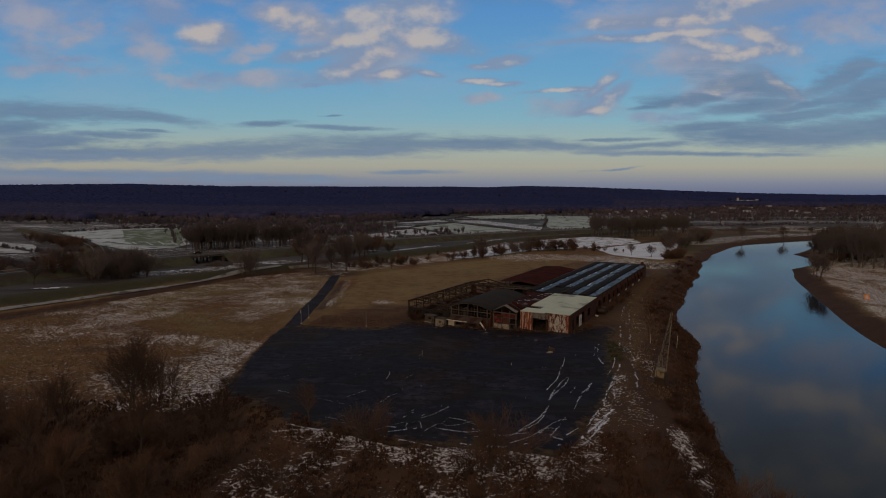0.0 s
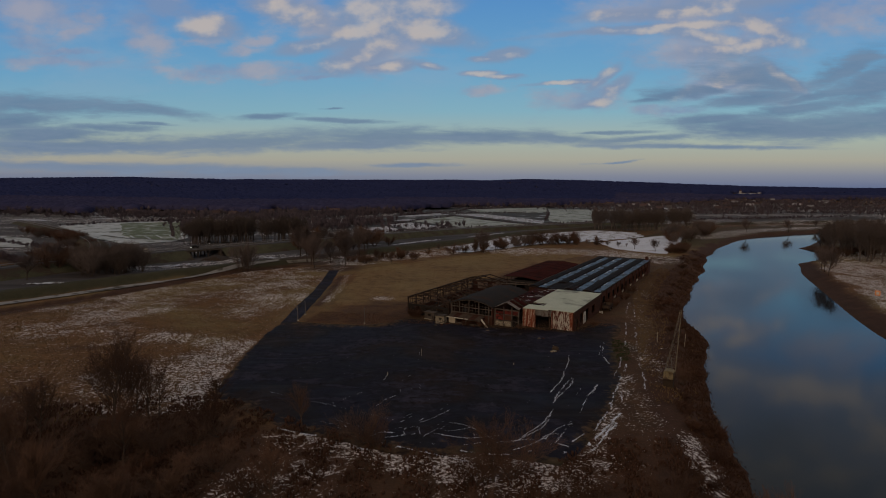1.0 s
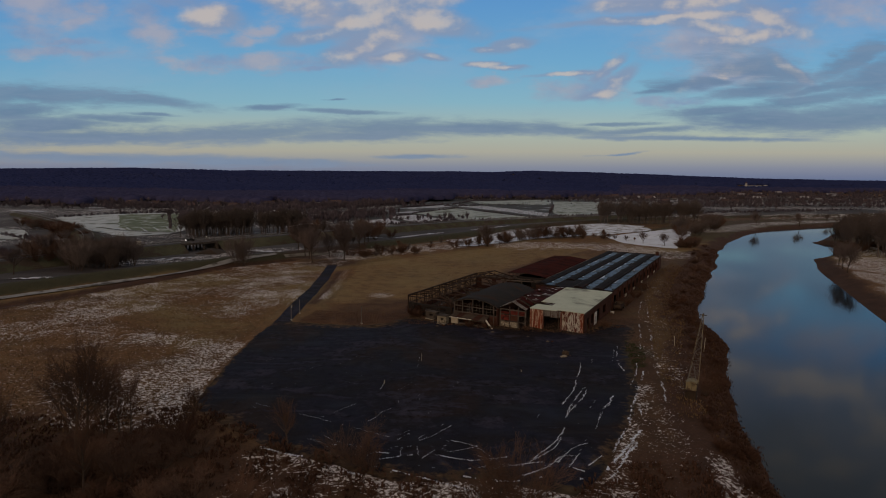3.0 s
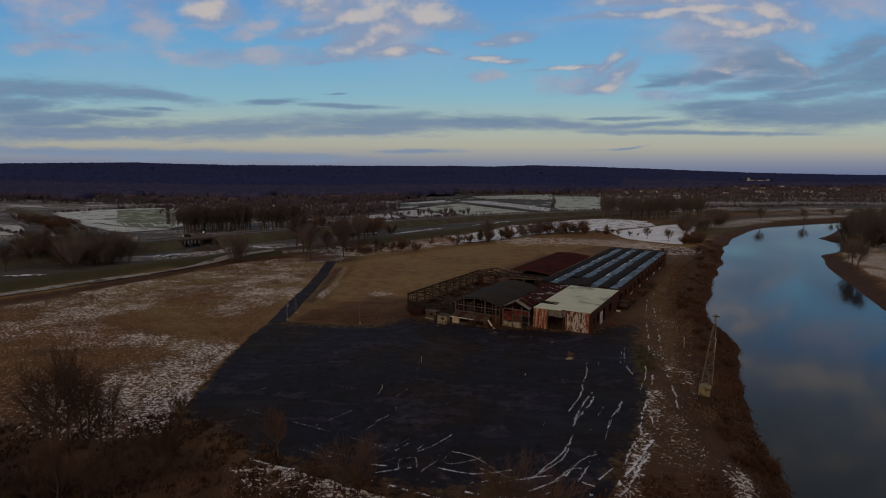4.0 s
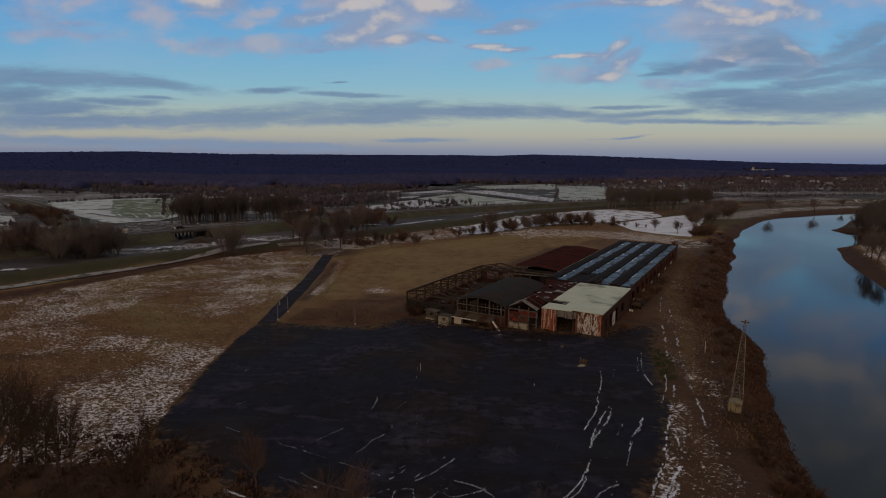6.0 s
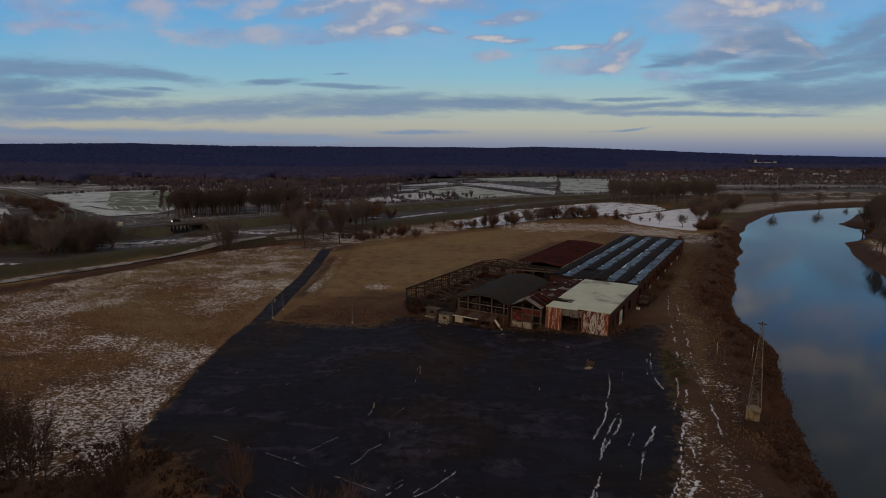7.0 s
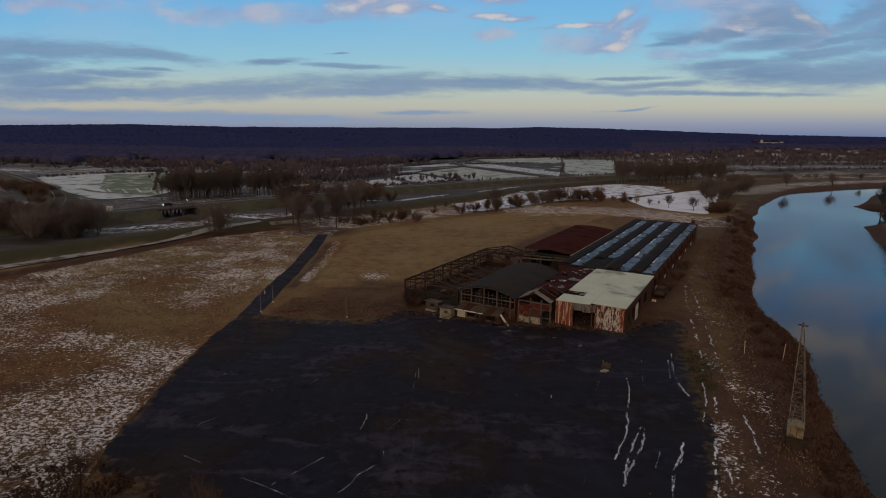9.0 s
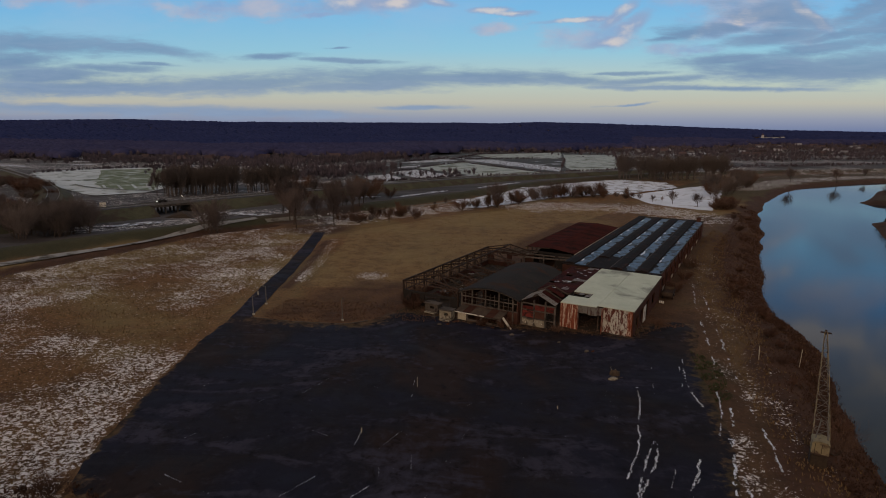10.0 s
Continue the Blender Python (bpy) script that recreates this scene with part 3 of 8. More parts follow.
# ---- mesh helpers ----
class Geo:
    """Collects vertices and faces for one mesh."""

    def __init__(self):
        self.v, self.f = [], []

    def add(self, verts, faces):
        k = len(self.v)
        self.v += [tuple(p) for p in verts]
        self.f += [tuple(i + k for i in face) for face in faces]
        return self

    def box(self, x0, x1, y0, y1, z0, z1, chamfer=0.0, m=None):
        """A block; chamfer cuts its four upright edges and top rim."""
        c = chamfer
        if c <= 0:
            vs = [(x, y, z) for z in (z0, z1) for x, y in ((x0, y0), (x1, y0), (x1, y1), (x0, y1))]
            fs = [(3, 2, 1, 0), (4, 5, 6, 7), (0, 1, 5, 4), (1, 2, 6, 5), (2, 3, 7, 6), (3, 0, 4, 7)]
        else:
            ring = [(x0 + c, y0), (x1 - c, y0), (x1, y0 + c), (x1, y1 - c), (x1 - c, y1), (x0 + c, y1), (x0, y1 - c), (x0, y0 + c)]
            cx, cy = (x0 + x1) / 2, (y0 + y1) / 2
            top = [(cx + (x - cx) * (1 - 2 * c / max(x1 - x0, 1e-6)), cy + (y - cy) * (1 - 2 * c / max(y1 - y0, 1e-6))) for x, y in ring]
            vs = [(x, y, z0) for x, y in ring] + [(x, y, z1 - c) for x, y in ring] + [(x, y, z1) for x, y in top]
            fs = [tuple(reversed(range(8))), tuple(range(16, 24))]
            for r in (0, 8):
                fs += [(r + i, r + (i + 1) % 8, r + 8 + (i + 1) % 8, r + 8 + i) for i in range(8)]
        if m is not None:
            vs = [m @ Vector(p) for p in vs]
        return self.add(vs, fs)

    def bar(self, a, b, w, h=None, up=(0, 0, 1)):
        """A square beam from a to b."""
        a, b = Vector(a), Vector(b)
        h = h or w
        d = (b - a).normalized()
        side = d.cross(Vector(up))
        if side.length < 1e-4:
            side = d.cross(Vector((1, 0, 0)))
        side.normalize()
        top = side.cross(d)
        vs = [p + side * sx * w / 2 + top * sz * h / 2 for p in (a, b) for sx, sz in ((-1, -1), (1, -1), (1, 1), (-1, 1))]
        return self.add(vs, [(3, 2, 1, 0), (4, 5, 6, 7), (0, 1, 5, 4), (1, 2, 6, 5), (2, 3, 7, 6), (3, 0, 4, 7)])

    def tube(self, a, b, r0, r1, n=6, cap=False):
        a, b = Vector(a), Vector(b)
        d = (b - a).normalized()
        s = d.orthogonal().normalized()
        t = d.cross(s)
        vs = []
        for p, r in ((a, r0), (b, r1)):
            vs += [p + (s * math.cos(2 * math.pi * i / n) + t * math.sin(2 * math.pi * i / n)) * r for i in range(n)]
        fs = [(i, (i + 1) % n, n + (i + 1) % n, n + i) for i in range(n)]
        if cap:
            fs += [tuple(reversed(range(n))), tuple(range(n, 2 * n))]
        return self.add(vs, fs)

    def plate(self, p, thick):
        """A slab from four corners (in order, seen from above), with thickness downwards."""
        q = [Vector(c) for c in p]
        lo = [c - Vector((0, 0, thick)) for c in q]
        n = len(q)
        fs = [tuple(range(n)), tuple(reversed(range(n, 2 * n)))] + [(i, n + i, n + (i + 1) % n, (i + 1) % n) for i in range(n)]
        return self.add(q + lo, fs)

    def ribbed(self, origin, along, down, width, length, pitch, depth, thick=0.02):
        """A corrugated sheet: ribs across `along`, running down `down`."""
        o, a, d = Vector(origin), Vector(along).normalized(), Vector(down).normalized()
        nrm = a.cross(d).normalized()
        n = max(4, int(round(width / pitch * 4)))
        vs = []
        for s in (0, thick):
            for e in (0, length):
                for i in range(n + 1):
                    w = width * i / n
                    vs.append(o + a * w + d * e + nrm * (depth * math.sin(2 * math.pi * w / pitch) + s))
        k = n + 1
        fs = []
        for i in range(n):
            fs.append((i, i + 1, k + i + 1, k + i))
            fs.append((2 * k + i, 3 * k + i, 3 * k + i + 1, 2 * k + i + 1))
            fs.append((i, 2 * k + i, 2 * k + i + 1, i + 1))
            fs.append((k + i, k + i + 1, 3 * k + i + 1, 3 * k + i))
        fs += [(0, k, 3 * k, 2 * k), (n, 2 * k + n, 3 * k + n, k + n)]
        return self.add(vs, fs)

    def mesh(self, name, material, smooth=False):
        me = bpy.data.meshes.new(name)
        me.from_pydata(self.v, [], self.f)
        me.materials.append(material)
        if smooth:
            me.polygons.foreach_set("use_smooth", [True] * len(me.polygons))
        me.update()
        return me


def part(name, geo, material, parent=None, label="", smooth=False, at=None):
    """Links a mesh as ONE object, under a thing or a part if one is given."""
    ob = new(name, geo if isinstance(geo, bpy.types.Mesh) else geo.mesh(name, material, smooth))
    if parent is not None:
        ob.parent = parent
    if at is not None:
        ob.matrix_basis = at
    if label:
        ob["label"] = label
    return ob


def thing(name, m, label, category, group="", kind=""):
    ob = new(name)
    ob.matrix_basis = m
    return tagged(ob, label, category, group, kind)


def inside(px, py, poly):
    """Which of the points lie inside a polygon (numpy)."""
    r = np.zeros(px.shape, bool)
    n = len(poly)
    for i in range(n):
        (x0, y0), (x1, y1) = poly[i], poly[(i + 1) % n]
        cut = (y0 > py) != (y1 > py)
        if y0 != y1:
            r ^= cut & (px < (x1 - x0) * (py - y0) / (y1 - y0) + x0)
    return r


def distance(px, py, line, closed=False):
    """Distance of points from a polyline (numpy)."""
    best = np.full(px.shape, 1e9)
    n = len(line)
    for i in range(n if closed else n - 1):
        (x0, y0), (x1, y1) = line[i], line[(i + 1) % n]
        dx, dy = x1 - x0, y1 - y0
        t = np.clip(((px - x0) * dx + (py - y0) * dy) / (dx * dx + dy * dy), 0, 1)
        best = np.minimum(best, np.hypot(px - x0 - t * dx, py - y0 - t * dy))
    return best


def waves(px, py, scale, seed):
    """Smooth wandering values about 0, from a few sines (numpy)."""
    rng = np.random.RandomState(seed)
    r = np.zeros(np.shape(px))
    for k in range(1, 7):
        a, ph = rng.uniform(0, 6.28, 2)
        w = 2 * math.pi * k ** 0.8 / scale
        r = r + np.sin((px * math.cos(a) + py * math.sin(a)) * w + ph) / k ** 0.7
    return r / 3


def smooth_line(points, step):
    """A polyline drawn through the points as a rounded curve."""
    pts = [Vector((*p, 0)) for p in points]
    out = []
    for i in range(len(pts) - 1):
        p0, p1, p2, p3 = pts[max(i - 1, 0)], pts[i], pts[i + 1], pts[min(i + 2, len(pts) - 1)]
        n = max(2, int((p2 - p1).length / step))
        for k in range(n):
            t = k / n
            q = 0.5 * ((2 * p1) + (p2 - p0) * t + (2 * p0 - 5 * p1 + 4 * p2 - p3) * t * t + (3 * p1 - p0 - 3 * p2 + p3) * t ** 3)
            out.append((q.x, q.y))
    out.append(tuple(points[-1]))
    return out


# ---- ground, river, roads ----
from mathutils import geometry

BANK_LEFT = [(10, -60), (28, 30), (40.1, 74.7), (41.7, 80), (44, 87.4), (46.9, 96.4), (50, 106.8), (52.9, 115.1), (54.7, 119.6), (57.5, 125.3), (61.2, 131.9), (64.4, 138.4),
             (66.8, 144.6), (68.4, 151.5), (69.8, 159.8), (72.5, 171), (77.3, 183), (89, 206), (99.5, 227.5), (107.6, 238.3), (112, 250), (121, 264), (131, 286.5), (141, 302), (147, 318),
             (160, 338), (176, 364), (209.5, 409), (242.6, 445), (279, 469), (347, 502), (470, 540), (640, 560), (900, 580)]
BANK_RIGHT = [(900, 520), (600, 505), (440, 480), (345, 462), (298, 440), (262, 400), (240, 376), (231, 368), (236, 350), (222, 334), (200, 303), (186, 296), (176, 279),
              (163, 257), (144, 215), (123, 168), (113, 140), (104, 100), (96, 40), (90, -60)]
DIKE = [(-230, 60), (-186, 130), (-138, 204), (-127, 220), (-117, 234), (-104, 249), (-88, 266), (-74, 280), (-58, 302), (-34, 328), (-17, 348), (5, 372), (31, 407), (58, 441), (92, 472), (140, 510), (250, 560), (445, 615), (800, 680)]
HEDGE = [(-170, 110), (-122, 187), (-114.8, 198.5), (-107, 213), (-99.5, 232), (-93, 246), (-74, 263)]
YARD_WEST = [(-45.6, 162), (-46.1, 140), (-45.2, 126), (-44.2, 118), (-43.4, 110), (-42.6, 104), (-41.4, 99.6)]
YARD_SOUTH = [(-37.5, 96.5), (-32, 92), (-26.9, 88), (-20.6, 84.5), (-13, 81.5), (-7.5, 78.8), (-2, 78.5), (5, 79.5), (10, 77.5), (15.4, 76)]
YARD_EAST = [(20.5, 82), (24.8, 90), (28.6, 97), (32.2, 105.5), (34.6, 112), (37.2, 123), (39.2, 133), (42.6, 141), (45.6, 147), (47.4, 153)]
YARD_NORTH = [(41, 154), (31, 147.5), (19, 149.5), (10, 152), (-1, 155), (-11, 161), (-17, 153), (-22, 150.2), (-32, 151.2), (-41, 153.2)]
YARD = YARD_WEST + YARD_SOUTH + YARD_EAST + YARD_NORTH
SKYLINE = [(-1.6, 66), (-0.81, 68), (-0.574, 82), (-0.397, 70), (-0.2, 73), (0.0, 74), (0.08, 72), (0.146, 80), (0.326, 62), (0.45, 46), (0.533, 36), (0.66, 28), (0.81, 24), (1.6, 22)]
left_curve, right_curve = smooth_line(BANK_LEFT, 6), smooth_line(BANK_RIGHT, 6)
# bays and points along the water's edge
left_curve = [(x + 0.35 * math.sin(i * 1.7) + 0.45 * math.sin(i * 0.61), y) for i, (x, y) in enumerate(left_curve)]
RIVER = left_curve + right_curve
WATER_Z = -2.5


def skyline(u):
    return np.interp(u, [a for a, _ in SKYLINE], [b for _, b in SKYLINE])


def ramp01(v, a, b):
    t = np.clip((v - a) / (b - a), 0, 1)
    return t * t * (3 - 2 * t)


def height(px, py):
    px, py = np.asarray(px, float), np.asarray(py, float)
    d = distance(px, py, left_curve)
    d = np.minimum(d, distance(px, py, right_curve))
    wet = inside(px, py, RIVER)
    z = np.where(wet, WATER_Z - np.clip(d, 0, 6) * 0.35, WATER_Z + 2.5 * ramp01(d, -1.0, 9.0))
    z = z + np.where(wet, 0, 0.12 * waves(px, py, 23, 3) * ramp01(d, 2, 12))
    z = z + 2.2 * (1 - ramp01(distance(px, py, DIKE), 2.0, 9.0))
    z = z - 0.9 * (1 - ramp01(distance(px, py, HEDGE), 1.0, 3.5))
    yd = np.where(inside(px, py, YARD), 0, distance(px, py, YARD, True))
    z = np.where(wet, z, z * ramp01(yd, 0.0, 6.0))
    r = np.hypot(px, py)
    u = px / np.maximum(py, 1.0)
    z = z + np.where(py > 600, skyline(u) * ramp01(r, 1100, 3600) + 5 * waves(px, py, 900, 5) * ramp01(r, 1300, 2600), 0)
    return z


def ground_at(x, y):
    return float(height(np.array([x]), np.array([y]))[0])


def axis(parts, lo, hi, grow):
    """Grid lines: even stretches, then ever wider steps outwards."""
    a = []
    for start, end, step in parts:
        a += list(np.arange(start, end, step))
    a.append(parts[-1][1])
    step = parts[0][2]
    while a[0] > lo:
        step *= grow
        a.insert(0, a[0] - step)
    step = parts[-1][2]
    while a[-1] < hi:
        step *= grow
        a.append(a[-1] + step)
    return np.array(a)


def build_ground():
    xs = axis([(-180, -60, 2.5), (-60, 130, 1.5), (130, 350, 2.5)], -4700, 4700, 1.09)
    ys = axis([(30, 330, 1.6), (330, 640, 3.2)], -700, 4700, 1.07)
    gx, gy = np.meshgrid(xs, ys)
    gz = height(gx, gy)
    nx, ny = len(xs), len(ys)
    co = np.stack([gx, gy, gz], -1).reshape(-1, 3)
    idx = np.arange(nx * ny).reshape(ny, nx)
    quads = np.stack([idx[:-1, :-1], idx[:-1, 1:], idx[1:, 1:], idx[1:, :-1]], -1).reshape(-1, 4)
    me = bpy.data.meshes.new("ground")
    me.vertices.add(len(co))
    me.vertices.foreach_set("co", co.ravel())
    me.loops.add(quads.size)
    me.loops.foreach_set("vertex_index", quads.ravel())
    me.polygons.add(len(quads))
    me.polygons.foreach_set("loop_start", np.arange(0, quads.size, 4))
    me.polygons.foreach_set("use_smooth", np.ones(len(quads), bool))
    me.update(calc_edges=True)
    px, py = co[:, 0], co[:, 1]
    # what grows where
    bank = np.minimum(distance(px, py, left_curve), distance(px, py, right_curve))
    west = px < np.interp(py, [-60, 78, 145, 238, 340, 502], [10, 43, 69, 109, 164, 347])
    wob = waves(px, py, 30, 11)
    scrub = np.zeros(len(co))
    # brushwood along the near bank
    strip = np.interp(py, [40, 80, 120, 170, 230, 300, 340, 400], [14, 14, 15, 13, 18, 15, 9, 7])
    scrub = np.maximum(scrub, np.where(west, 1 - ramp01(bank + 4 * wob, strip * 0.75, strip), 1 - ramp01(bank + 2 * wob, 6, 9)))
    scrub = np.maximum(scrub, 0.9 * (1 - ramp01(py + 7 * wob - 0.12 * np.abs(px + 10), 82, 97)))
    scrub = np.maximum(scrub, 1 - ramp01(distance(px, py, HEDGE), 2.5, 5))
    scrub = np.maximum(scrub, 0.8 * ramp01(0.5 * (py - 262) + 8 * wob, 0, 10) * (px < -45) * (py < 420))
    scrub = np.maximum(scrub, 0.9 * (1 - ramp01(np.hypot(px + 52, (py - 256) * 1.2) + 3 * wob, 8, 18)))
    scrub = np.maximum(scrub, west * (0.58 + 0.3 * wob) * (1 - ramp01(bank, 24, 32)) * (py < 300))
    # rough weeds beside the gate, the ditch beside the lane, the plain behind the dike
    rough = [(-41, 153.5), (-32, 151.5), (-18, 150), (-10, 162), (-10, 181), (-23, 186), (-37, 168)]
    depth = distance(px, py, rough, True) * np.where(inside(px, py, rough), 1, -1)
    scrub = np.maximum(scrub, (0.62 + 0.3 * wob) * ramp01(depth + 2.5 * waves(px, py, 17, 15), -2.5, 4.0))
    scrub = np.maximum(scrub, 0.9 * (1 - ramp01(distance(px, py, [(-41.0, 176), (-42.2, 200), (-44.6, 232)]) + 0.5 * wob, 0.8, 2.2)))
    scrub = np.maximum(scrub, 0.55 * ramp01(py, 400, 470) * (1 - ramp01(py, 1300, 1500)) * (0.6 + wob))
    behind = np.clip((py - np.interp(px, [a for a, _ in DIKE], [b for _, b in DIKE]) - 8) / 20, 0, 1) * (px > -200) * (py < 1300)
    scrub = np.maximum(scrub, behind * np.clip(0.62 + 0.5 * waves(px * 0.35, py, 40, 12), 0.3, 0.95))
    # the dark ditch along the field's far side
    gully = 1 - ramp01(distance(px, py, [(-150, 130), (-134, 160), (-121, 184), (-116.5, 202), (-109.5, 218), (-99.5, 236), (-92, 247)]) + 1.0 * wob, 3.2, 5.2)
    scrub = np.maximum(scrub, gully)
    # hummocks of rank weeds on the left field
    for hx, hy, hr in ((-72, 172, 4), (-93, 150, 6), (-110, 180, 7), (-60, 205, 4), (-84, 128, 5), (-66, 118, 4)):
        scrub = np.maximum(scrub, 0.6 * (1 - ramp01(np.hypot(px - hx, (py - hy) * 1.6) + 2 * wob, hr * 0.4, hr)))
    scrub = np.maximum(scrub, 0.85 * (1 - ramp01(np.hypot((px + 280) / 80, (py - 400) / 60) + 0.15 * wob, 0.8, 1.1)))
    green = 1 - ramp01(distance(px, py, DIKE) + 2 * wob, 7, 11)
    green = np.maximum(green, 0.75 * ramp01(py, 335, 370) * (bank < 60) * (px > 120) * (py < 640))
    # trodden, sooty ground round the halls
    c_, s_ = math.cos(radians(29.3)), math.sin(radians(29.3))
    lx, ly = (px - 32.4) * c_ - (py - 145.5) * s_, (px - 32.4) * s_ + (py - 145.5) * c_
    out = np.hypot(np.maximum(np.maximum(-49 - lx, lx - 1), 0), np.maximum(np.maximum(-12 - ly, ly - 115), 0))
    scrub = np.maximum(scrub, 0.8 * (1 - ramp01(out + 1.5 * wob, 2, 8)))
    green = np.maximum(green, 0.8 * (1 - ramp01(np.hypot(px - 41, (py - 131) * 0.7) + wob, 2, 6)))
    green = np.maximum(green, west * (0.32 + 0.3 * wob) * (1 - ramp01(bank, 22, 30)) * (py < 300) * (py > 84))
    green = np.maximum(green, 0.25 * ramp01(py, 420, 480) * (py < 1200))
    snow = np.zeros(len(co))
    left = ramp01(-px - np.interp(py, [90, 98, 126, 160], [40, 42, 45.5, 46.6]) + 0.5 * wob, -0.4, 0.9)
    left = left * (px < -40) * (py > 92) * (py < np.interp(px, [-170, -120, -106, -94, -74, -40], [110, 183, 209, 240, 258, 262]))
    snow = np.maximum(snow, left * (0.285 + 0.28 * waves(px, py, 44, 21) + 0.27 * (1 - ramp01(np.hypot(px + 62, (py - 104) * 0.9), 8, 34))))
    snow = np.where((px < -40) & (py < 145), snow * (1 - 0.75 * (1 - ramp01(px + 5 * wob, -72, -56)) * (1 - ramp01(py, 122, 145))), snow)
    # a bare band of grass beside the gate
    snow = np.where(px < -40, snow * (0.1 + 0.9 * ramp01(distance(px, py, [(-46, 166), (-48, 146), (-62, 149), (-80, 156)]) + 3 * wob, 4, 11)), snow)
    # the strip between field and dike, the field's far end, the bend
    snow = np.maximum(snow, 0.40 * (1 - ramp01(distance(px, py, [(-50, 277), (-38, 291), (-22, 306), (-6, 320)]) + 2 * wob, 10, 18)))
    snow = np.maximum(snow, 0.5 * (1 - ramp01(distance(px, py, [(40, 325), (60, 326), (96, 318), (104, 292)]) + 4 * wob, 6, 24)))
    snow = np.maximum(snow, 0.5 * (1 - ramp01(np.hypot((px + 22) * 0.8, (py - 187) * 0.8) + wob, 1.5, 5)))
    snow = np.maximum(snow, 0.45 * (1 - ramp01(distance(px, py, [(-142, 252), (-116, 268), (-108, 292), (-84, 302)]) + 3 * wob, 4, 12)))
    # around the yard
    yd = distance(px, py, YARD, True)
    near = (py < 88) & (px > -26) & (px < 16)
    snow = np.maximum(snow, near * (0.14 + 0.4 * waves(px, py, 26, 8)) * (py > 58))
    snow = np.maximum(snow, (0.09 + 0.22 * waves(px, py, 14, 9)) * (1 - ramp01(distance(px, py, [(24, 78), (38, 106), (48, 136), (56, 160), (66, 190), (76, 215)]) + 1.2 * wob, 2.5, 6)))
    snow = np.maximum(snow, 0.5 * (1 - ramp01(distance(px, py, [(33.6, 70), (35, 77), (36.7, 86)]) + 0.8 * wob, 0.8, 2.3)))
    snow = np.maximum(snow, 0.4 * (1 - ramp01(distance(px, py, [(-39.6, 182), (-40.6, 210), (-42.5, 236)]) + wob, 0.6, 2.2)))
    snow = np.maximum(snow, (0.36 + 0.3 * wob) * (1 - ramp01(distance(px, py, [(19, 77), (24, 87), (28.5, 95), (32.5, 104), (35, 111)]) + 0.8 * wob, 0.8, 2.6)))
    # along the front edge of the yard
    snow = np.maximum(snow, (0.50 + 0.3 * wob) * (1 - ramp01(distance(px, py, [(-20, 84.0), (-7, 77.5), (5, 72.5), (14, 71.5), (20, 77)]) + 1.5 * wob, 1.5, 5.0)))
    # over the river
    east = ~west
    snow = np.maximum(snow, east * (py < 330) * (px < 420) * ramp01(bank + 2 * wob, 7, 11) * (0.52 + 0.3 * wob))
    snow = np.maximum(snow, 0.45 * (1 - ramp01(distance(px, py, [(190, 420), (260, 485), (330, 520), (480, 565)]) + 3 * wob, 6, 16)))
    snow = np.maximum(snow, (py > 300) * (px < -60) * (0.12 + 0.3 * waves(px, py, 90, 31)) * (py < 900))
    snow = np.maximum(snow, ramp01(py, 480, 560) * (1 - ramp01(py, 1000, 1300)) * (0.14 + 0.42 * waves(px, py, 160, 33)))
    plain = np.maximum(behind, ramp01(0.5 * (py - 262) + 8 * wob, 0, 14) * (px < -50) * (py < 1300))
    plain = np.where(distance(px, py, DIKE) < 10, 0.35 * plain, plain)
    # light patches in front of the yard
    for hx, hy, hr in ((-22, 71, 9), (-16, 76, 5), (1, 74, 6), (-26, 84, 3), (-13, 80.5, 3.5), (13, 77.5, 5)):
        snow = np.maximum(snow, (0.60 + 0.3 * wob) * (1 - ramp01(np.hypot(px - hx, py - hy) + 1.5 * wob, hr * 0.5, hr)))
    snow = snow * (1 - 0.9 * gully)
    snow = np.where(scrub > 0.5, np.minimum(snow, 0.36 + 0.30 * ramp01(snow, 0.5, 0.7)), snow)
    dry = np.where(inside(px, py, RIVER), 0.0, 1.0)
    for key, val in (("scrub", np.clip(scrub, 0, 1)), ("green", np.clip(green, 0, 1)), ("snow", np.clip(snow, 0, 1) * dry), ("plain", np.clip(plain, 0, 1)), ("pale", np.maximum(inside(px, py, [(-36, 176), (-6, 178), (8, 200), (50, 275), (84, 322), (40, 322), (0, 296), (-40, 252)]), inside(px + wob, py, [(36, 100), (44, 130), (53, 157), (64, 195), (80, 235), (90, 235), (70, 195), (60, 157), (53, 139), (45, 122), (41, 100)])).astype(float))):
        at = me.attributes.new(key, "FLOAT", "POINT")
        at.data.foreach_set("value", val.astype(np.float32))
    me.materials.append(M["meadow"])
    return tagged(new("ground", me), "dry winter meadow with patches of old snow", "ground", kind="structure")


